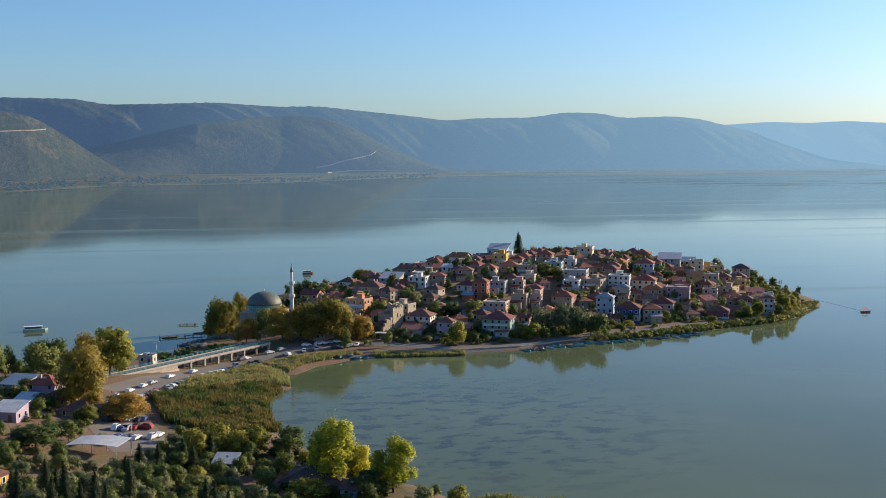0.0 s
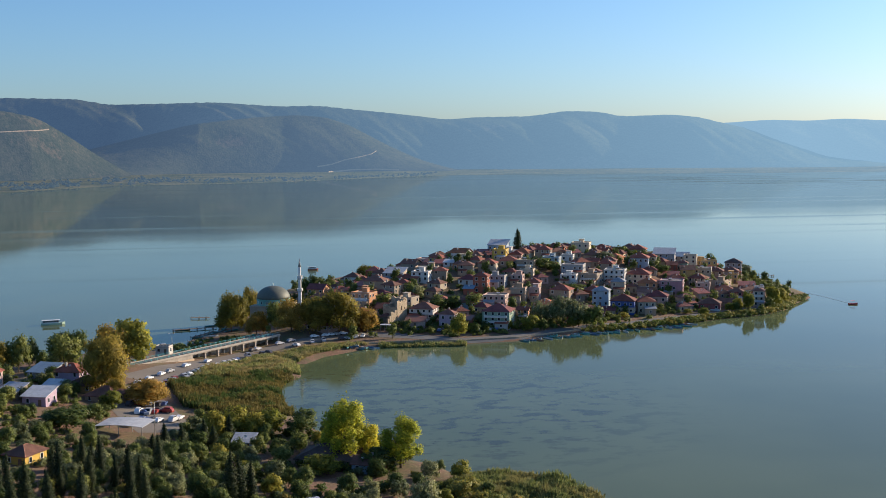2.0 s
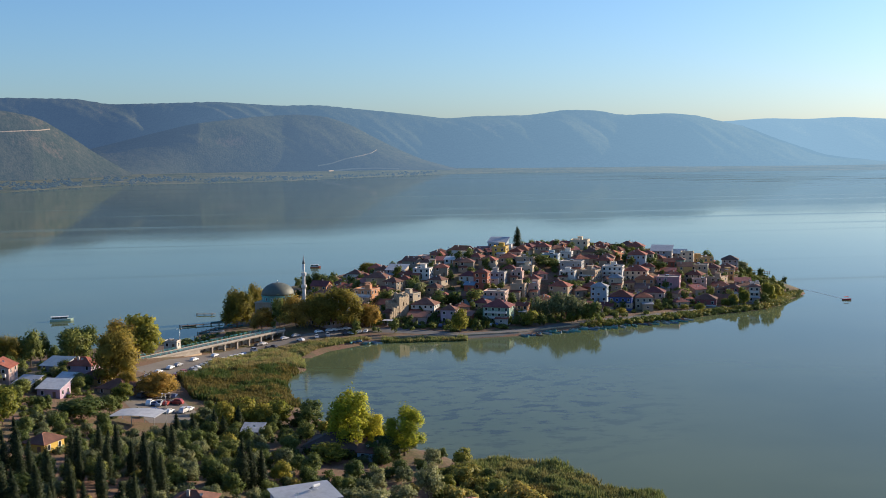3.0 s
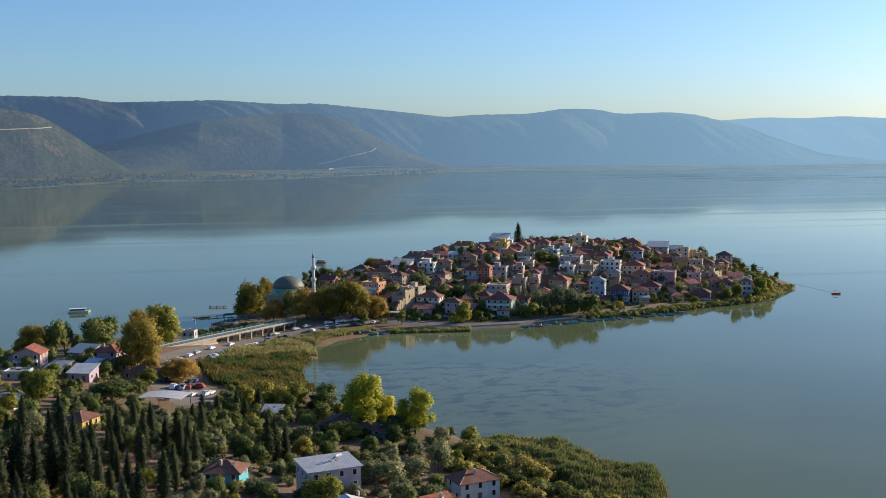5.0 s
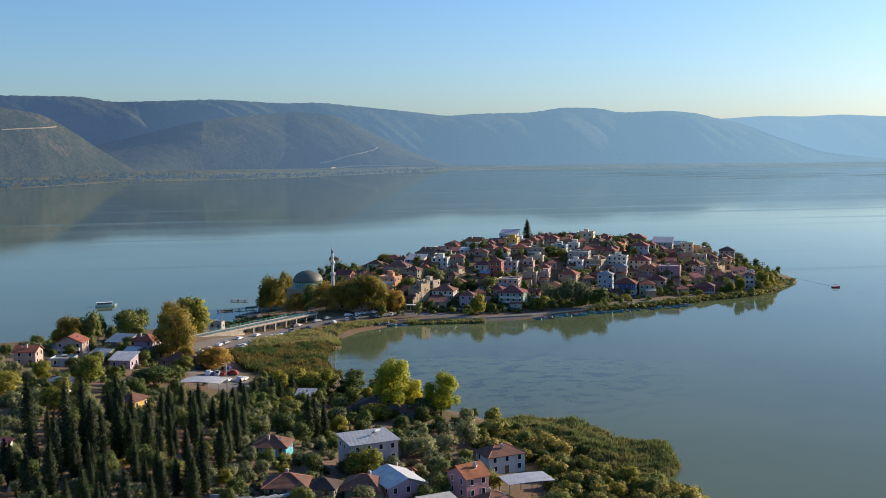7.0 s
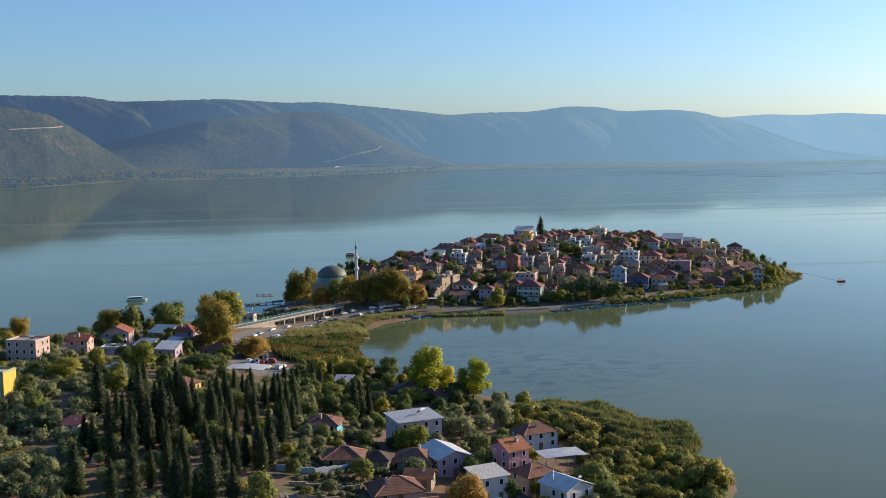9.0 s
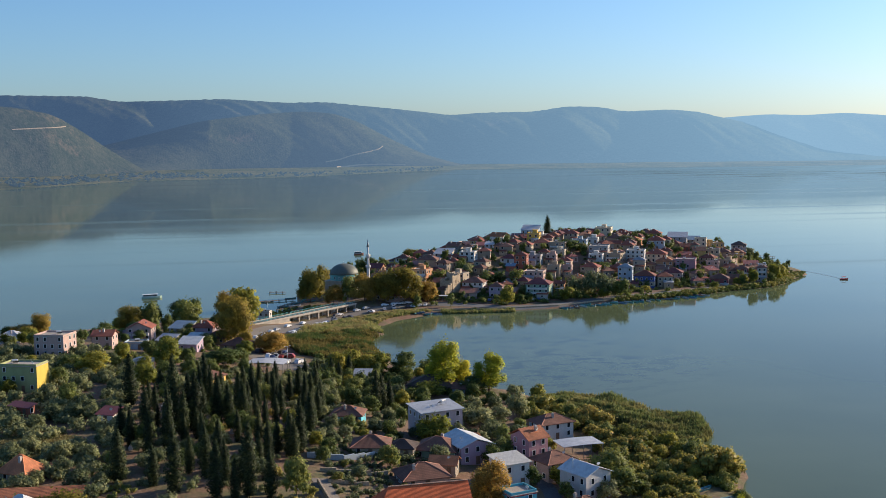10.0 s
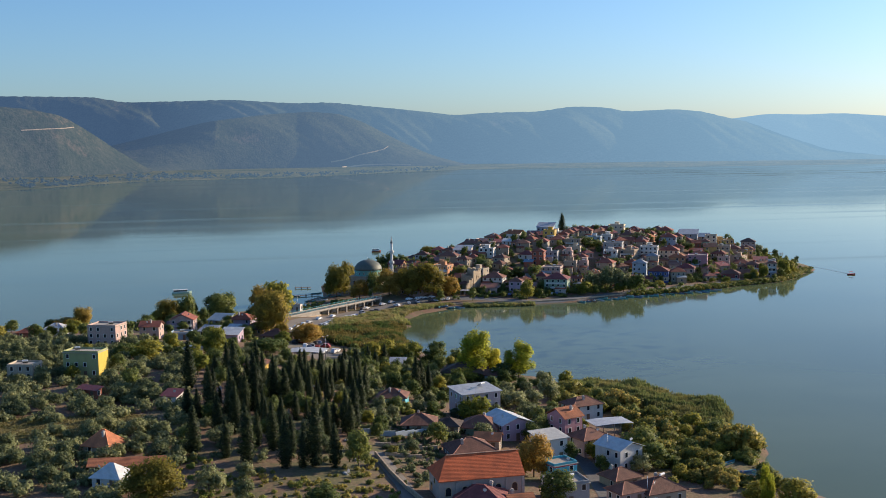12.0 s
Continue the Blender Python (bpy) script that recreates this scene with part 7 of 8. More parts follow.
house(-99.3, 156.4, -30, 7.5, 6.4, 1, (0.47, 0.4, 0.3), 'hip', (0.45, 0.16, 0.065), 'beige single-storey house with a hipped orange tiled roof', floor_h=2.40, group='mainland houses', rise=3.6)
house(-91.4, 137.7, -4, 17.0, 4.3, 1, (0.34, 0.285, 0.22), 'gable', (0.45, 0.16, 0.065), 'bare stone single-storey house with a gabled orange tiled roof', floor_h=2.40, group='mainland houses')
house(-137.9, 256.2, -14, 8.7, 7.4, 2, (0.47, 0.4, 0.3), 'flat', (0.3, 0.3, 0.3), 'beige two-storey house with a flat concrete roof', floor_h=2.40, group='mainland houses')
house(-156.0, 418.0, -10, 11.5, 9.8, 1, (0.68, 0.66, 0.62), 'hip', (0.58, 0.59, 0.585), 'white single-storey house with a hipped white tiled roof', floor_h=2.76, group='mainland houses')
house(-169.3, 417.9, -10, 7.8, 6.6, 1, (0.36, 0.12, 0.07), 'hip', (0.27, 0.083, 0.048), 'brick-red single-storey house with a hipped red tiled roof', floor_h=2.40, group='mainland houses')
house(-92.6, 340.7, -10, 8.1, 6.8, 1, (0.36, 0.45, 0.52), 'flat', (0.3, 0.3, 0.3), 'pale blue single-storey house with a flat concrete roof', floor_h=2.40, group='mainland houses')
house(-98.0, 363.2, -26, 6.3, 5.4, 1, (0.45, 0.34, 0.42), 'flat', (0.3, 0.3, 0.3), 'lilac single-storey house with a flat concrete roof', floor_h=2.53, group='mainland houses')
house(-81.9, 355.6, -26, 7.1, 6.0, 1, (0.34, 0.285, 0.22), 'shed', (0.38, 0.40, 0.43), 'bare stone single-storey house with a sloping metal roof', floor_h=2.40, group='mainland houses')
house(-78.1, 390.4, -26, 9.0, 7.6, 1, (0.36, 0.36, 0.36), 'shed', (0.2, 0.27, 0.34), 'grey single-storey house with a sloping blue metal roof', floor_h=2.40, group='mainland houses')
house(-112.3, 222.8, -35, 7.5, 2.2, 1, (0.36, 0.12, 0.07), 'shed', (0.19, 0.055, 0.05), 'brick-red single-storey house with a sloping maroon metal roof', floor_h=2.40, group='mainland houses')
house(-86.4, 208.8, -26, 5.0, 4.2, 1, (0.68, 0.66, 0.62), 'shed', (0.19, 0.055, 0.05), 'white single-storey house with a sloping maroon metal roof', floor_h=2.40, group='mainland houses')
house(-61.0, 270.1, -30, 6.6, 7.9, 1, (0.62, 0.42, 0.08), 'hip', (0.21, 0.094, 0.06), 'yellow single-storey house with a hipped brown tiled roof', floor_h=2.74, group='mainland houses')
house(18.1, 287.3, -22, 17.1, 12.8, 1, (0.34, 0.285, 0.22), 'hip', (0.1, 0.065, 0.05), 'low lakeside restaurant with a wide dark brown tiled roof', floor_h=2.40, group='mainland houses', rise=3.0)
house(-6.5, 305.5, -15, 5.9, 5.0, 1, (0.36, 0.45, 0.52), 'shed', (0.38, 0.40, 0.43), 'pale blue single-storey house with a sloping metal roof', floor_h=2.40, group='mainland houses')
house(27.0, 276.8, -25, 6.7, 5.7, 1, (0.36, 0.45, 0.52), 'gable', (0.21, 0.094, 0.06), 'pale blue single-storey house with a gabled brown tiled roof', floor_h=2.57, group='mainland houses')
church(-12.5, 116.1, 4, 19.2, 10.5, 6.2, 4.2)
canopy(43.5, 190.3, 8, 12.4, 8, 4.2, (0.46, 0.48, 0.51), 'flat corrugated silver metal canopy', 0.2)
canopy(-41.7, 316.0, -18, 15.1, 10, 3.6, (0.52, 0.53, 0.54), 'white metal canopy over a tea garden', 0.5)
house(-93.9, 128.6, -24, 6.8, 5.7, 1, (0.68, 0.66, 0.62), 'hip', (0.58, 0.59, 0.585), 'low white shed with a peaked pale sheet roof', floor_h=2.40, group='mainland houses', extras='m', rise=2.8)
house(-41.5, 454.6, -20, 6, 4, 1, (0.6, 0.55, 0.48), 'flat', (0.3, 0.3, 0.3), 'small pale kiosk beside the bridge', base=4.6)

# ---- cars, boats, jetties ----
RNG = random.Random(8)
LANE = [(-46.4, 383.9), (-37.5, 407.5), (-25.0, 433.0), (-10.6, 457.0), (5.6, 475.9), (23.1, 486.9), (41.4, 496.6), (54.7, 500.7)]
SHORE_WALK = [(119.5, 475.8), (129.9, 480.5), (159.9, 491.0), (180.8, 495.3), (203.3, 501.9), (214.9, 507.5)]
CAR_PARK = [(-47.1, 367.6), (-35.0, 371.3), (-25.7, 334.5), (-37.1, 327.7)]
BOAT_BEACH = [(36.9, 470.5), (50.4, 471.6)]
PROMENADE = [(63.0, 504.2), (81.0, 499.8), (112.4, 496.3), (122.2, 497.7)]
boat(-30.3, 518.8, 20, 0, 7.0)
boat(-26.7, 524.2, 60, 0, 7.0)
boat(-24.4, 513.1, 10, 2, 7.0)
boat(-21.8, 529.5, 40, 0, 7.0)
boat(-18.6, 535.3, 70, 3, 7.0)
boat(-26.9, 503.4, 15, 0, 7.0)
boat(-31.0, 498.6, 25, 2, 7.0)
boat(-15.2, 528.2, 30, 0, 7.0)
boat(-39.8, 542.8, 5, 0, 7.0)
boat(-25.6, 553.4, 20, 0, 7.0)
dock(-44.1, 540.4, -22.5, 546.0)
dock(-37.5, 581.2, -26.8, 579.0)
dock(-33.9, 504.8, -19.8, 526.0)
dock(-33.2, 516.4, -23.3, 533.0)
dock(-25.9, 509.0, -16.5, 528.4)
dock(-27.6, 495.1, -13.5, 515.4)
dock(342.8, 703.8, 351.8, 688.6)
ferry(-108.2, 577.2, 10, 12.0, (0.45, 0.58, 0.46), 'white passenger tour boat with an open-sided saloon')
ferry(39.2, 809.2, 0, 8, (0.3, 0.08, 0.05), 'low rust-red work boat anchored on the lake', 'work_boat')
motor_boat(331.6, 552.0, -12)
pole(-39.8, 475.2, 8.4)
pole(-33.9, 324.9, 9.0)
pole(31.9, 156.3, 9.2, 'slim grey utility pole in the village', 0)
pole(31.3, 123.7, 6.6, 'slim grey utility pole in the village', 0)
boat(67.3, 157.2, 30, 0)
boat(66.9, 148.4, -20, 1)
boat(70.7, 149.5, 10, 0)
boat(74.9, 153.4, 60, 2)
boat(70.4, 146.8, 5, 0)
boat(62.9, 154.8, 100, 1)
GROVE = [(-79.3, 145.9), (-79.6, 217.4), (-75.6, 272.8), (-65.0, 317.7), (-41.0, 355.5), (-17.4, 342.9), (-20.3, 257.4), (-30.8, 173.8), (-32.5, 136.7), (-43.2, 120.8), (-55.8, 125.3), (-63.5, 133.0)]
OLIVES = [(-153.3, 242.8), (-163.1, 334.2), (-112.3, 331.3), (-87.0, 281.8), (-79.6, 202.5), (-79.8, 153.6), (-76.8, 116.6), (-84.6, 110.6), (-103.3, 112.7), (-124.8, 117.3)]
RUSHES = [(-6.0, 452.6), (12.7, 468.2), (37.5, 479.7), (48.4, 476.6), (36.7, 468.5), (21.7, 456.9), (15.5, 443.6), (-3.6, 440.6)]
SHORE_BELT = [(154.6, 491.6), (161.8, 496.8), (186.1, 501.9), (215.8, 514.9), (243.2, 525.7), (273.9, 537.6), (300.0, 568.1), (316.3, 583.3), (300.6, 560.7), (284.3, 540.4), (264.7, 525.3), (235.3, 514.9), (202.1, 499.1), (159.1, 488.5)]
SCRUB = [(40.7, 258.6), (62.3, 259.1), (71.1, 230.0), (81.4, 197.0), (92.5, 187.7), (87.2, 169.7), (75.2, 148.6), (70.5, 132.0), (58.9, 135.0), (47.7, 145.2), (49.3, 170.8), (52.8, 217.2), (38.6, 235.4)]
COPSE = [(-31.1, 310.1), (-12.0, 330.2), (11.8, 322.3), (33.2, 301.4), (37.2, 265.9), (22.2, 244.9), (-0.8, 238.6), (-25.3, 236.3)]
garden_wall([(-32.0, 148.7), (-30.1, 133.2), (-27.9, 119.3), (-25.7, 109.5)], 1.1)
garden_wall([(-33.6, 168.7), (-24.5, 167.4), (-13.4, 173.6)], 1.3, 'pale blue-grey rendered garden wall', plaster((0.45, 0.52, 0.58)))
garden_wall([(-31.0, 158.2), (-23.0, 157.0), (-14.5, 158.0)], 0.7)
garden_wall([(-29.5, 149.5), (-20.0, 148.8)], 0.6)
MIDLAND = [(-30.1, 301.2), (4.3, 253.5), (34.5, 235.2), (24.2, 186.3), (-9.6, 163.2), (-30.3, 170.9)]
strip('wake', 'pale wake behind the motor boat', [(330.1, 609.0), (332.0, 583.7), (332.1, 556.2)], 1.0, FOAM, 0.05, 'wake', 0.0)
TIP = [(328.1, 690.2), (345.6, 680.3), (319.3, 599.7), (317.1, 582.1), (298.4, 559.7), (275.9, 538.3), (279.9, 576.8)]
YARD = [(-83.3, 154.3), (-62.2, 132.8), (-48.0, 127.6), (-34.5, 143.6), (-30.8, 127.3), (-26.7, 109.4), (-76.4, 110.8)]
BANK = [(217.5, 511.6), (241.9, 523.0), (272.5, 534.8), (296.4, 561.1), (318.7, 585.1), (323.7, 589.1), (297.3, 552.7), (277.3, 528.6), (261.4, 518.7), (230.9, 505.2), (211.5, 497.4)]
REED_BAY = [(46.2, 259.2), (53.4, 271.1), (65.3, 270.1), (79.0, 259.0), (85.0, 244.5), (75.4, 235.9), (65.9, 244.3), (54.0, 246.4)]
REED_POINT = [(68.0, 232.6), (76.4, 235.7), (85.8, 238.1), (96.6, 231.2), (92.7, 210.7), (84.3, 199.3), (76.8, 199.6), (71.2, 214.2)]
REED_NECK = [(50.0, 247.0), (66.0, 246.0), (77.0, 238.0), (71.0, 227.0), (58.0, 225.0), (51.0, 236.0)]
DRY_FIELD = [(-136.0, 200.0), (-92.7, 196.0), (-85.5, 176.0), (-106.5, 172.0), (-130.0, 168.0)]
FOOT.extend([(-124.0, 184.0, 9), (-110.0, 184.0, 8), (-97.0, 186.0, 7)])
FRONT = [(50.0, 505.0), (72.0, 498.5), (94.0, 487.5), (117.0, 490.0), (165.0, 511.0), (242.0, 541.0), (238.0, 551.0), (165.0, 524.0), (120.0, 508.0), (92.0, 510.0), (56.0, 517.0)]
BRIDGE_BANK = [(-52.0, 486.0), (-33.0, 502.0), (-14.0, 508.0), (2.0, 500.0), (-14.0, 484.0), (-36.0, 470.0)]
GARDENS = [(-128.4, 440.6), (-74.0, 391.1), (-50.7, 375.1), (-41.1, 322.0), (-43.9, 283.4), (-90.1, 266.4)]
FOOT.append((15.2, 264.7, 9))
FOOT.append((69.0, 151.5, 7.5))
MEADOW = [(-28.3, 190.1), (-7.7, 174.1), (-12.2, 157.3), (-24.0, 119.2), (-30.8, 127.3)]

def along(line, s):
    """The point and heading at a share s of a line's length."""
    seg = [math.hypot(b[0] - a[0], b[1] - a[1]) for a, b in zip(line, line[1:])]
    d = s * sum(seg)
    for (a, b), q in zip(zip(line, line[1:]), seg):
        if d <= q or (a, b) == (line[-2], line[-1]):
            k = d / q
            return a[0] + (b[0] - a[0]) * k, a[1] + (b[1] - a[1]) * k, math.degrees(math.atan2(b[1] - a[1], b[0] - a[0]))
        d -= q


for i in range(46):
    s = 0.06 + 0.9 * i / 46
    x, y, a = along(LANE, s)
    if RNG.random() < 0.66:
        o = -4.6 + RNG.uniform(-0.4, 0.4)
        car(x - math.sin(radians(a)) * o, y + math.cos(radians(a)) * o, a + RNG.choice((60, 75, 90, 240)) + RNG.uniform(-8, 8), RNG.choice((0, 1, 2, 2, 3, 3, 4, 5, 6)), RNG.random() < 0.15)
    if RNG.random() < 0.35:
        o = 3.6
        car(x - math.sin(radians(a)) * o, y + math.cos(radians(a)) * o, a + RNG.uniform(-6, 6), RNG.choice((0, 1, 2, 3, 6)), RNG.random() < 0.1)
for r in range(3):
    for i in range(9):
        if RNG.random() < 0.7:
            u, w = (i + 0.5) / 9, 0.2 + 0.3 * r
            p = [CAR_PARK[0][k] * (1 - u) * (1 - w) + CAR_PARK[1][k] * u * (1 - w) + CAR_PARK[3][k] * (1 - u) * w + CAR_PARK[2][k] * u * w for k in (0, 1)]
            car(p[0] + RNG.uniform(-0.7, 0.7), p[1] + RNG.uniform(-1.5, 1.5), RNG.choice((70, 70, 250, 160)) + RNG.uniform(-14, 14), RNG.randrange(7), RNG.random() < 0.12)
for i in range(26):
    if RNG.random() < 0.6:
        x, y, a = along(PROMENADE, (i + 0.5) / 26)
        car(x, y + RNG.uniform(-0.6, 1.6), a + 80 + RNG.uniform(-22, 22), RNG.choice((0, 2, 2, 3, 4, 4, 6)))
for i in range(60):
    if RNG.random() < 0.82:
        x, y, a = along(SHORE_WALK, (i + 0.5) / 60)
        o = RNG.uniform(-5.5, 1.5)
        boat(x - math.sin(radians(a)) * o, y + math.cos(radians(a)) * o, a - 90 + RNG.uniform(-35, 35), RNG.choice((0, 0, 1, 2, 3, 3, 4)), RNG.choice((5.5, 6.2, 6.8)))
for i in range(12):
    x, y, a = along(BOAT_BEACH, (i + 0.5) / 12)
    boat(x, y + RNG.uniform(-2, 3), a - 70 + RNG.uniform(-40, 40), RNG.randrange(5), 5.0)
garden_wall([(48, 478), (58, 479.5), (92, 477.0), (119, 479.8), (130, 484.0), (158, 495.0)], 0.55, "low grey stone quay wall along the lake")


# ---- trees ----
RNG = random.Random(3)
plant('plane', -15.0, 524.3, 20.0, 17.6, RNG)
plant('plane', -5.7, 558.8, 18.2, 10.3, RNG)
plant('plane', -2.8, 510.1, 11.2, 10.9, RNG)
plant('plane', 13.5, 499.9, 16.2, 15.9, RNG)
plant('plane', 25.0, 500.9, 17.8, 16.0, RNG)
plant('plane', 37.2, 502.2, 20.8, 21.8, RNG)
plant('plane', 49.7, 502.4, 12.5, 10.4, RNG)
plant('green', 6.0, 512.2, 14.4, 10.5, RNG)
plant('green', 31.6, 643.8, 11.9, 11.3, RNG)
plant('green', 25.2, 647.6, 11.3, 8.0, RNG)
plant('green', 41.4, 642.0, 8.3, 8.6, RNG)
plant('plane', -55.2, 374.7, 21.0, 17.2, RNG)
plant('yellow', -52.5, 425.0, 18.7, 19.6, RNG)
plant('plane', -58.9, 419.9, 16.8, 12.6, RNG)
plant('green', -82.6, 455.3, 14.0, 13.5, RNG)
plant('green', -77.3, 455.9, 14.5, 10.0, RNG)
plant('green', -95.8, 452.0, 12.5, 8.0, RNG)
plant('green', -88.6, 442.6, 7.9, 6.6, RNG)
plant('plane', -37.9, 365.0, 8.6, 11.0, RNG)
plant('plane', -50.4, 366.3, 8.2, 7.3, RNG)
plant('yellow', -15.5, 315.1, 9.6, 8.7, RNG)
plant('yellow', -10.2, 320.0, 10.1, 10.1, RNG)
plant('yellow', -3.8, 317.6, 8.5, 8.1, RNG)
plant('yellow', 1.4, 321.0, 9.2, 10.9, RNG)
plant('green', 11.1, 319.4, 8.6, 10.2, RNG)
plant('poplar', 21.8, 287.4, 19.0, 14.1, RNG)
plant('poplar', 28.3, 288.7, 11.0, 9.1, RNG)
plant('poplar', 36.8, 278.9, 14.7, 12.9, RNG)
plant('green', 30.5, 277.0, 7.0, 10.2, RNG)
plant('poplar', 17.6, 293.1, 9.1, 6.1, RNG)
plant('yellow', 14.5, 274.7, 5.7, 11.4, RNG)
plant('yellow', 91.0, 484.8, 12.3, 8.7, RNG)
plant('yellow', 128.3, 495.0, 8.4, 9.0, RNG)
plant('olive', 137.9, 510.6, 11.5, 9.8, RNG)
plant('olive', 147.7, 505.8, 15.2, 14.1, RNG)
plant('olive', 155.2, 502.5, 13.2, 11.9, RNG)
plant('isle', 160.8, 495.3, 12.0, 11.2, RNG)
plant('isle', 158.3, 499.1, 9.7, 8.1, RNG)
plant('yellow', 151.8, 500.4, 6.4, 7.5, RNG)
plant('yellow', 184.6, 520.6, 3.4, 6.8, RNG)
plant('yellow', 259.3, 533.4, 11.5, 7.6, RNG)
plant('yellow', 256.2, 539.5, 7.0, 6.4, RNG)
plant('yellow', 281.0, 548.0, 11.5, 9.0, RNG)
plant('yellow', 289.0, 556.0, 9.5, 8.0, RNG)
plant('isle', 275.6, 541.2, 6.4, 6.2, RNG)
plant('yellow', 296.0, 565.0, 6.4, 7.0, RNG)
plant('isle', 243.0, 541.5, 5.0, 6.4, RNG)
plant('yellow', 249.8, 535.8, 5.0, 6.0, RNG)
plant('isle', 253.6, 534.6, 5.4, 5.8, RNG)
plant('yellow', 230.0, 523.8, 4.6, 5.4, RNG)
plant('isle', 228.2, 656.9, 6.9, 10.9, RNG)
plant('isle', 244.3, 654.4, 6.5, 10.1, RNG)
plant('yellow', 238.8, 657.1, 5.5, 8.7, RNG)
plant('isle', 297.5, 671.5, 11.5, 8.5, RNG)
plant('isle', 161.3, 599.4, 8.3, 14.0, RNG)
plant('isle', 155.7, 603.2, 6.4, 12.8, RNG)
plant('isle', 169.1, 598.1, 7.0, 9.6, RNG)
plant('isle', 97.3, 531.6, 8.1, 12.3, RNG)
plant('isle', 107.2, 531.4, 9.0, 12.3, RNG)
plant('isle', 88.9, 528.8, 9.4, 10.0, RNG)
plant('isle', 77.3, 549.9, 8.0, 9.8, RNG)
plant('olive', 81.0, 545.8, 8.6, 6.8, RNG)
plant('isle', 169.4, 559.9, 6.9, 13.8, RNG)
plant('olive', 207.5, 624.2, 6.7, 13.4, RNG)
plant('isle', 106.8, 508.4, 6.5, 9.7, RNG)
plant('isle', 258.4, 597.5, 7.5, 13.1, RNG)
plant('isle', 234.3, 559.9, 5.2, 12.2, RNG)
plant('isle', 226.4, 556.2, 4.2, 7.3, RNG)
plant('isle', 276.4, 602.8, 6.6, 9.9, RNG)
plant('isle', 239.6, 611.3, 6.0, 11.9, RNG)
plant('isle', 236.7, 622.1, 6.1, 12.1, RNG)
plant('plane', 71.1, 728.1, 9.0, 15.1, RNG)
plant('isle', 61.3, 536.4, 8.4, 11.2, RNG)
plant('isle', 78.7, 633.6, 6.6, 9.9, RNG)
plant('yellow', 223.7, 530.3, 2.9, 5.8, RNG)
plant('olive', 85.1, 526.2, 3.9, 11.0, RNG)
plant('olive', 74.4, 528.9, 4.4, 9.9, RNG)
plant('isle', 219.9, 595.4, 4.8, 8.4, RNG)
plant('olive', 346.2, 724.0, 8.0, 12.0, RNG)
plant('cypress', 163.9, 668.0, 15.5, 5.6, RNG)
plant('cypress', -75.2, 241.6, 8.3, 3.0, RNG)
plant('cypress', -67.7, 194.8, 20.2, 5.2, RNG)
plant('cypress', -62.2, 194.2, 16.1, 4.8, RNG)
plant('cypress', -56.4, 199.3, 14.7, 4.4, RNG)
plant('cypress', -49.6, 200.0, 12.8, 3.8, RNG)
plant('cypress', -45.6, 215.3, 10.4, 3.1, RNG)
plant('cypress', -40.7, 226.9, 8.9, 3.0, RNG)
plant('cypress', -69.5, 190.3, 9.1, 3.0, RNG)
plant('cypress', -64.0, 140.1, 14.1, 4.2, RNG)
plant('cypress', -54.8, 135.3, 12.6, 3.8, RNG)
plant('cypress', -53.1, 146.1, 10.0, 3.0, RNG)
plant('cypress', -50.7, 135.3, 8.8, 3.0, RNG)
plant('cypress', -47.8, 136.8, 15.7, 4.7, RNG)
plant('cypress', -43.0, 135.8, 10.7, 3.2, RNG)
plant('cypress', -40.8, 171.2, 8.0, 3.0, RNG)
plant('cypress', -36.9, 165.6, 10.2, 3.1, RNG)
plant('cypress', -31.8, 191.1, 12.1, 3.6, RNG)
plant('cypress', -32.3, 211.0, 7.8, 3.0, RNG)
plant('cypress', -77.1, 149.8, 12.6, 3.8, RNG)
plant('cypress', -69.1, 146.0, 9.5, 3.0, RNG)
plant('cypress', -81.2, 191.0, 8.5, 3.0, RNG)
plant('cypress', -30.9, 284.5, 7.1, 3.0, RNG)
plant('cypress', -23.9, 296.6, 8.4, 3.0, RNG)
plant('cypress', -18.1, 306.2, 8.2, 3.0, RNG)
plant('cypress', -10.9, 312.2, 8.5, 3.0, RNG)
plant('cypress', -8.7, 237.5, 12.7, 3.8, RNG)
plant('cypress', -6.8, 238.5, 11.8, 3.5, RNG)
plant('cypress', -4.1, 239.9, 9.9, 3.0, RNG)
plant('cypress', -28.1, 272.2, 5.9, 3.0, RNG)
plant('cypress', -28.5, 294.3, 8.6, 3.0, RNG)
plant('cypress', -36.8, 176.0, 9.1, 3.0, RNG)
plant('cypress', -82.6, 226.3, 15.3, 4.6, RNG)
plant('cypress', -64.0, 198.3, 14.6, 4.4, RNG)
plant('cypress', -53.5, 197.0, 12.2, 3.7, RNG)
plant('cypress', -22.7, 285.5, 6.5, 3.0, RNG)
plant('cypress', -15.4, 304.3, 6.8, 3.0, RNG)
plant('yellow', 3.3, 195.5, 8.9, 10.6, RNG)
plant('plane', 7.4, 140.8, 11.3, 9.5, RNG)
plant('green', 7.0, 117.8, 8.2, 8.7, RNG)
plant('green', 43.5, 164.2, 9.5, 11.1, RNG)
plant('green', 45.1, 155.1, 7.7, 9.2, RNG)
plant('poplar', 60.5, 120.0, 11.3, 4.1, RNG)
plant('yellow', 66.7, 117.1, 8.1, 10.1, RNG)
plant('yellow', 60.1, 124.6, 5.6, 8.4, RNG)
plant('olive', 37.3, 238.2, 8.6, 7.8, RNG)
plant('plane', -104.9, 433.8, 14.1, 12.4, RNG)
plant('green', -96.8, 436.5, 15.6, 10.2, RNG)
plant('yellow', -110.8, 438.0, 8.5, 9.6, RNG)
plant('green', -78.5, 431.7, 14.7, 14.2, RNG)
plant('plane', -148.5, 443.7, 11.3, 11.3, RNG)
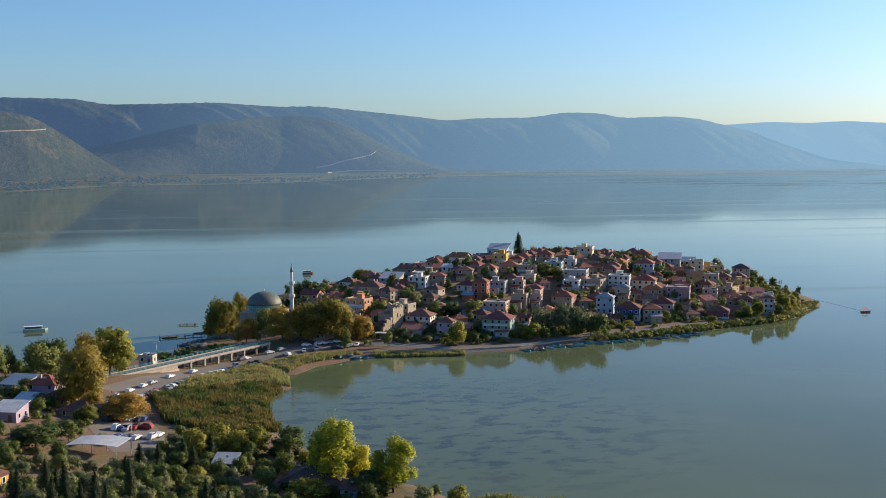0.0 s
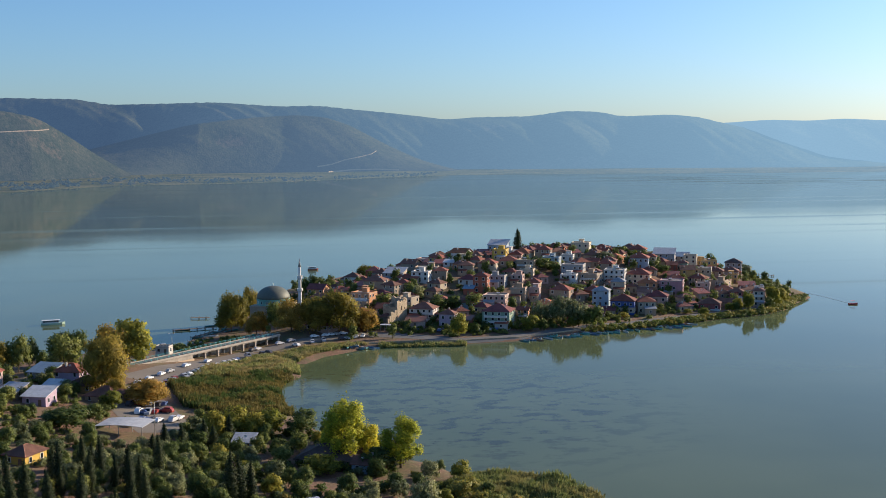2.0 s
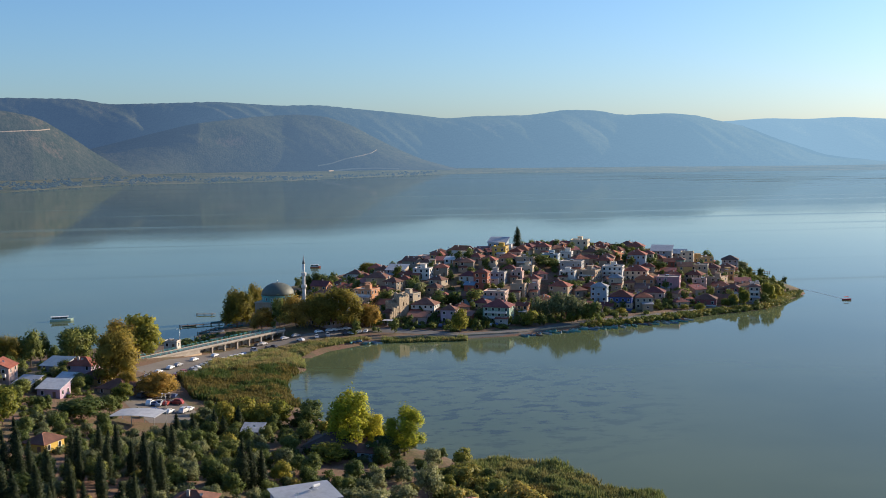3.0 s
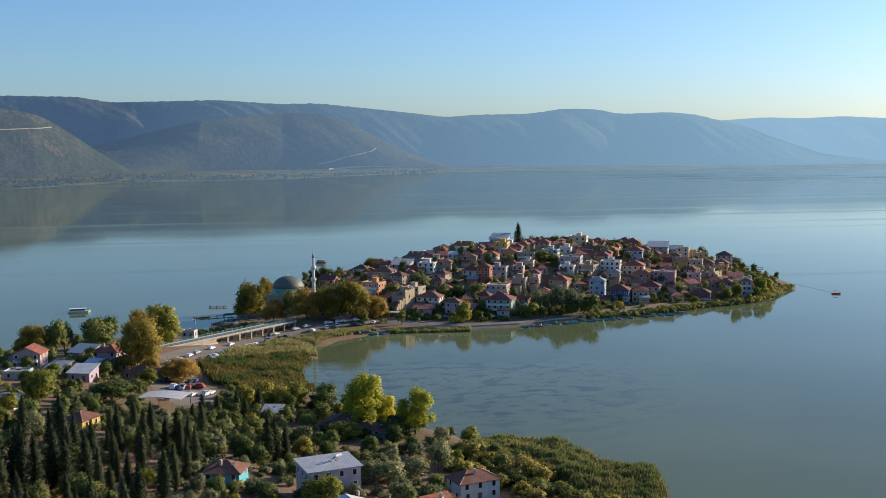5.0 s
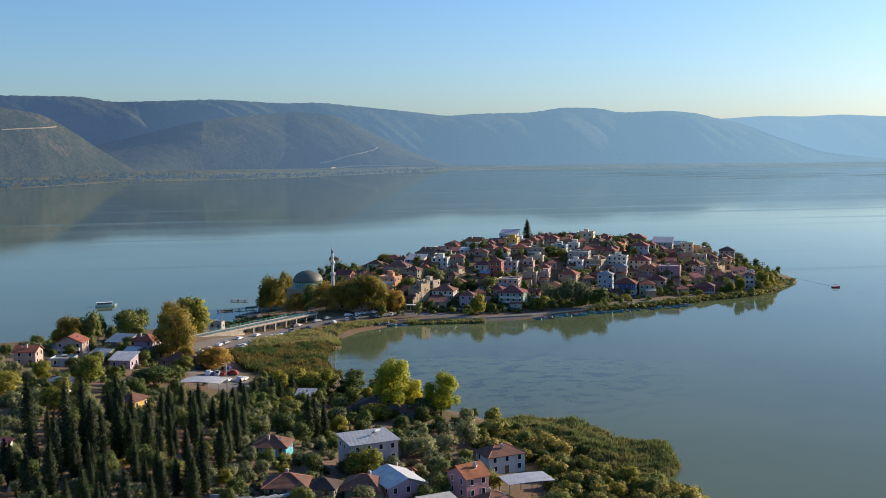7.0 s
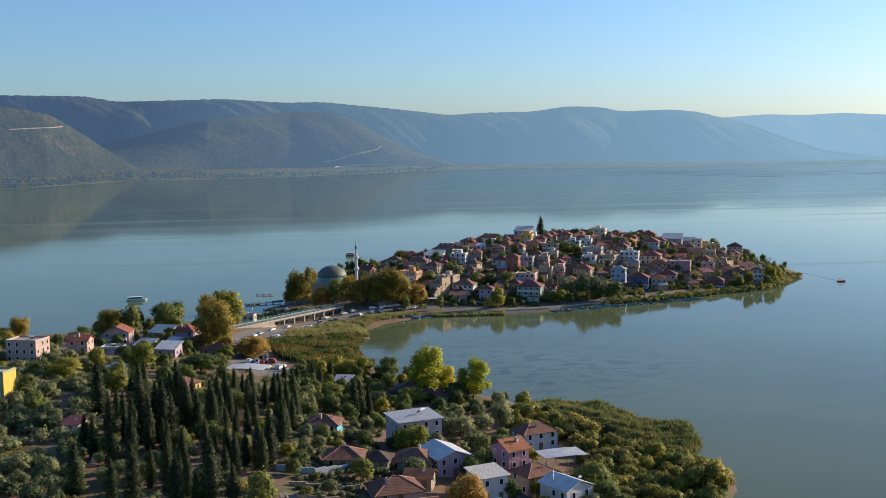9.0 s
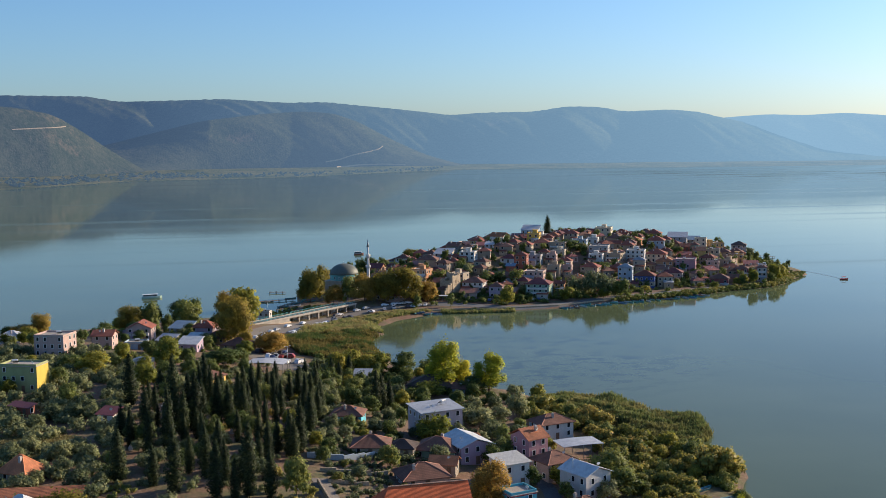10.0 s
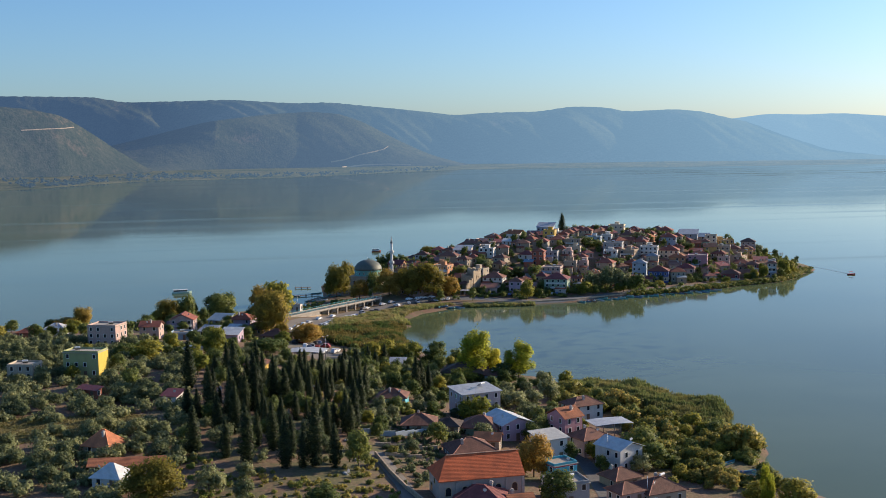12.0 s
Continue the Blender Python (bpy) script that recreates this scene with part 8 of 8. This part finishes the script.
plant('plane', -156.0, 439.9, 6.5, 14.0, RNG)
plant('green', -181.1, 438.7, 6.7, 8.3, RNG)
plant('yellow', -77.5, 297.7, 11.6, 10.8, RNG)
plant('yellow', -81.7, 257.5, 7.8, 9.7, RNG)
plant('green', -58.3, 314.3, 7.7, 14.4, RNG)
plant('yellow', -100.7, 279.2, 8.1, 12.2, RNG)
plant('green', -109.4, 286.4, 5.8, 8.3, RNG)
plant('yellow', -50.8, 353.0, 6.1, 7.4, RNG)
plant('plane', -40.7, 362.3, 9.0, 12.6, RNG)
plant('plane', -83.8, 114.3, 9.7, 12.2, RNG)
plant('green', -101.3, 230.6, 7.2, 7.2, RNG)
plant('green', -37.4, 135.7, 10.2, 6.8, RNG)
plant('green', -79.1, 153.5, 3.5, 7.1, RNG)
plant('olive', -72.0, 117.8, 6.2, 7.0, RNG)
plant('olive', -64.1, 126.6, 4.5, 4.9, RNG)
plant('olive', -64.6, 112.1, 4.9, 4.9, RNG)
plant('green', -48.0, 104.0, 5.4, 7.2, RNG)
plant('green', -87.3, 343.2, 3.6, 5.7, RNG)
plant('shrub', 58.3, 227.9, 5.8, 9.6, RNG)
plant('yellow', 72.9, 197.0, 5.1, 7.1, RNG)
plant('shrub', 65.4, 199.4, 5.3, 8.9, RNG)
plant('yellow', 81.4, 197.0, 3.2, 4.3, RNG)
plant('shrub', 77.2, 167.6, 7.8, 9.1, RNG)
plant('shrub', 72.4, 168.5, 7.3, 9.8, RNG)
plant('olive', 16.9, 227.0, 5.6, 9.4, RNG)
plant('olive', 22.0, 224.0, 6.5, 9.3, RNG)
plant('olive', 29.3, 230.2, 5.7, 7.6, RNG)

# seeded planting of the cemetery, the olive groves and the shore scrub


def grove(x, y):
    return shore(x, y, GROVE) > 0


def scrub(x, y):
    return shore(x, y, SCRUB) > 0


def olives(x, y):
    return shore(x, y, OLIVES) > 0


ISLE = [(30, 490), (120, 486), (230, 525), (300, 575), (330, 640), (320, 720), (270, 770), (190, 790), (90, 770), (25, 690), (0, 620)]
scatter("cypress", -160, 0, 150, 258, 58, (7, 14), 4.6, 21, test=grove, clear=0.3)
scatter("green", -160, 0, 150, 345, 34, (4, 7), 6, 22, test=grove)
scatter("olive", -160, 0, 150, 345, 55, (3, 5), 5, 23, test=grove)
scatter("shrub", 30, 95, 130, 290, 70, (2.0, 5), 5, 24, test=scrub)
scatter("green", 30, 95, 130, 290, 40, (2.5, 6), 5, 25, test=scrub)
scatter("yellow", 30, 95, 130, 290, 24, (2.5, 5), 5, 35, test=scrub)
scatter("isle", 250, 345, 520, 700, 12, (2.0, 3.6), 5, 36, test=lambda x, y: shore(x, y, TIP) > 0)
scatter("olive", -260, -60, 130, 440, 125, (3.5, 5.5), 5.2, 26, test=olives)
scatter("green", -260, -30, 230, 460, 45, (4, 8), 7, 27)
scatter("yellow", -260, -30, 250, 460, 30, (4, 8), 7, 28)
scatter("olive", -50, 60, 150, 330, 55, (3, 5.5), 5, 29)
scatter("green", -60, 60, 150, 340, 50, (3.5, 7), 6, 30)
scatter("yellow", -50, 60, 150, 330, 14, (3, 6), 6, 38)
scatter("shrub", -60, 60, 130, 320, 50, (1.5, 3), 4, 31)
scatter("isle", 0, 330, 488, 700, 180, (4, 8), 5, 32, wide=0.75, clear=-3.0)
scatter("green", -60, 50, 200, 400, 24, (4, 7.5), 6, 37, test=lambda x, y: shore(x, y, COPSE) > 0)
thicket("undergrowth", "low green garden bushes between the houses", ISLE, 560, (1.2, 2.6), LEAF_GREEN, 51, 60, 0.5, -0.5)
thicket("undergrowth", "grey-green olive scrub on the slope", OLIVES, 480, (1.5, 3.0), LEAF_OLIVE, 52, 120, 0.36)
thicket("undergrowth", "green bushes and rushes along the island shore", SHORE_BELT, 420, (0.9, 2.0), LEAF_SHRUB, 56, 60, 0.36, -3, 0.2)
thicket("undergrowth", "ochre wild scrub along the shore", SCRUB, 200, (0.9, 2.3), LEAF_SHRUB, 53, 190, 0.23, 0.5, 0.25)
thicket("undergrowth", "dense green bushes behind the lakeside restaurant", COPSE, 150, (1.0, 2.2), LEAF_GREEN, 59, 90, 0.36)
scatter("green", -200, -60, 280, 440, 30, (3.5, 6.5), 6, 64, test=lambda x, y: shore(x, y, GARDENS) > 0, clear=0.2)
scatter("olive", -200, -60, 280, 440, 26, (3, 5), 5, 65, test=lambda x, y: shore(x, y, GARDENS) > 0, clear=0.2)
thicket("undergrowth", "green garden hedges and weeds round the houses", GARDENS, 160, (0.7, 1.8), LEAF_GREEN, 66, 80, 0.3)
thicket("undergrowth", "mixed green garden bushes", MIDLAND, 210, (0.8, 2.0), LEAF_OLIVE, 60, 90, 0.32)
thicket("undergrowth", "green brambles along the shore", SCRUB, 210, (0.9, 2.3), LEAF_GREEN, 57, 190, 0.23, 0.5, 0.25)
thicket("undergrowth", "green scrub on the island point", TIP, 170, (0.6, 1.3), LEAF_GREEN, 58, 60, 0.4, -1, 0.2)
thicket("undergrowth", "dry weeds and low shrubs on bare earth", YARD, 150, (0.4, 1.1), LEAF_SHRUB, 62, 60, 0.2)
thicket("undergrowth", "rank green weeds along the island bank", BANK, 260, (0.7, 1.5), LEAF_GREEN, 63, 50, 0.34, -3, 0.15)
thicket("undergrowth", "dusty green bushes among the graves", GROVE, 110, (0.8, 1.8), LEAF_OLIVE, 54, 80, 0.3)
thicket("undergrowth", "overgrown green garden plot", MEADOW, 150, (0.4, 1.2), LEAF_OLIVE, 55, 60, 0.24)

thicket("undergrowth", "green hedges and creepers along the waterfront gardens", FRONT, 150, (0.8, 1.9), LEAF_GREEN, 69, 60, 0.4, 0.0)
scatter("isle", 50, 242, 488, 550, 30, (3.0, 5.5), 4, 70, test=lambda x, y: shore(x, y, FRONT) > 0, clear=-1.0)
scatter("yellow", 50, 242, 488, 550, 10, (3.0, 5.0), 4, 71, test=lambda x, y: shore(x, y, FRONT) > 0, clear=-1.0)
thicket("undergrowth", "low dark green scrub on the bank by the jetties", BRIDGE_BANK, 90, (0.7, 1.5), LEAF_GREEN, 67, 60, 0.34, -3, 0.15)
reeds("dry_grass", "straw-coloured dry meadow grass on the slope", DRY_FIELD, 5.0, 0.55, STRAW, 68)
reeds("reeds", "tall brown reed bed beside the causeway", [(-36, 398), (-20, 412), (4, 420), (13, 412), (6, 395), (7, 372), (10, 350), (-8, 345), (-28, 362)], 4.0, 2.6, REED_BROWN, 41)
reeds("reeds", "green reed and rush belt beside the parked cars", [(-30, 412), (-16, 440), (2, 456), (14, 436), (15, 418), (0, 418), (-20, 410)], 4.0, 2.0, REED_GREEN, 42)
reeds("reeds", "low green rushes below the road", RUSHES, 4.0, 1.6, REED_GREEN, 45)
reeds("reeds", "green reeds at the foot of the promenade", [(52, 471), (92, 468), (93, 474), (52, 478)], 5.0, 2.2, REED_GREEN, 43)
reeds("reeds", "green reed bed reaching into the lake", REED_BAY, 9.0, 2.6, REED_GREEN, 44)
reeds("reeds", "brown-green reeds behind the point", REED_NECK, 7.0, 2.4, REED_BROWN, 47)
reeds("reeds", "rounded point of green reeds in the lake", REED_POINT, 9.0, 3.0, REED_GREEN, 46)

stone, rng = gravestone_model(), random.Random(61)
for i in range(70):
    x, y = rng.uniform(-130, -15), rng.uniform(130, 300)
    if grove(x, y):
        copy_thing(stone, pose(x, y, ground_z(x, y), rng.uniform(-4, 4), rng.uniform(-4, 4), 200 + rng.uniform(-12, 12)))
for models in MODELS.values():
    for ob in models:
        for o in (*ob.children_recursive, ob):
            bpy.data.objects.remove(o)
for ob in [o for o in CACHE.values() if isinstance(o, bpy.types.Object)]:
    for o in (*ob.children_recursive, ob):
        bpy.data.objects.remove(o)
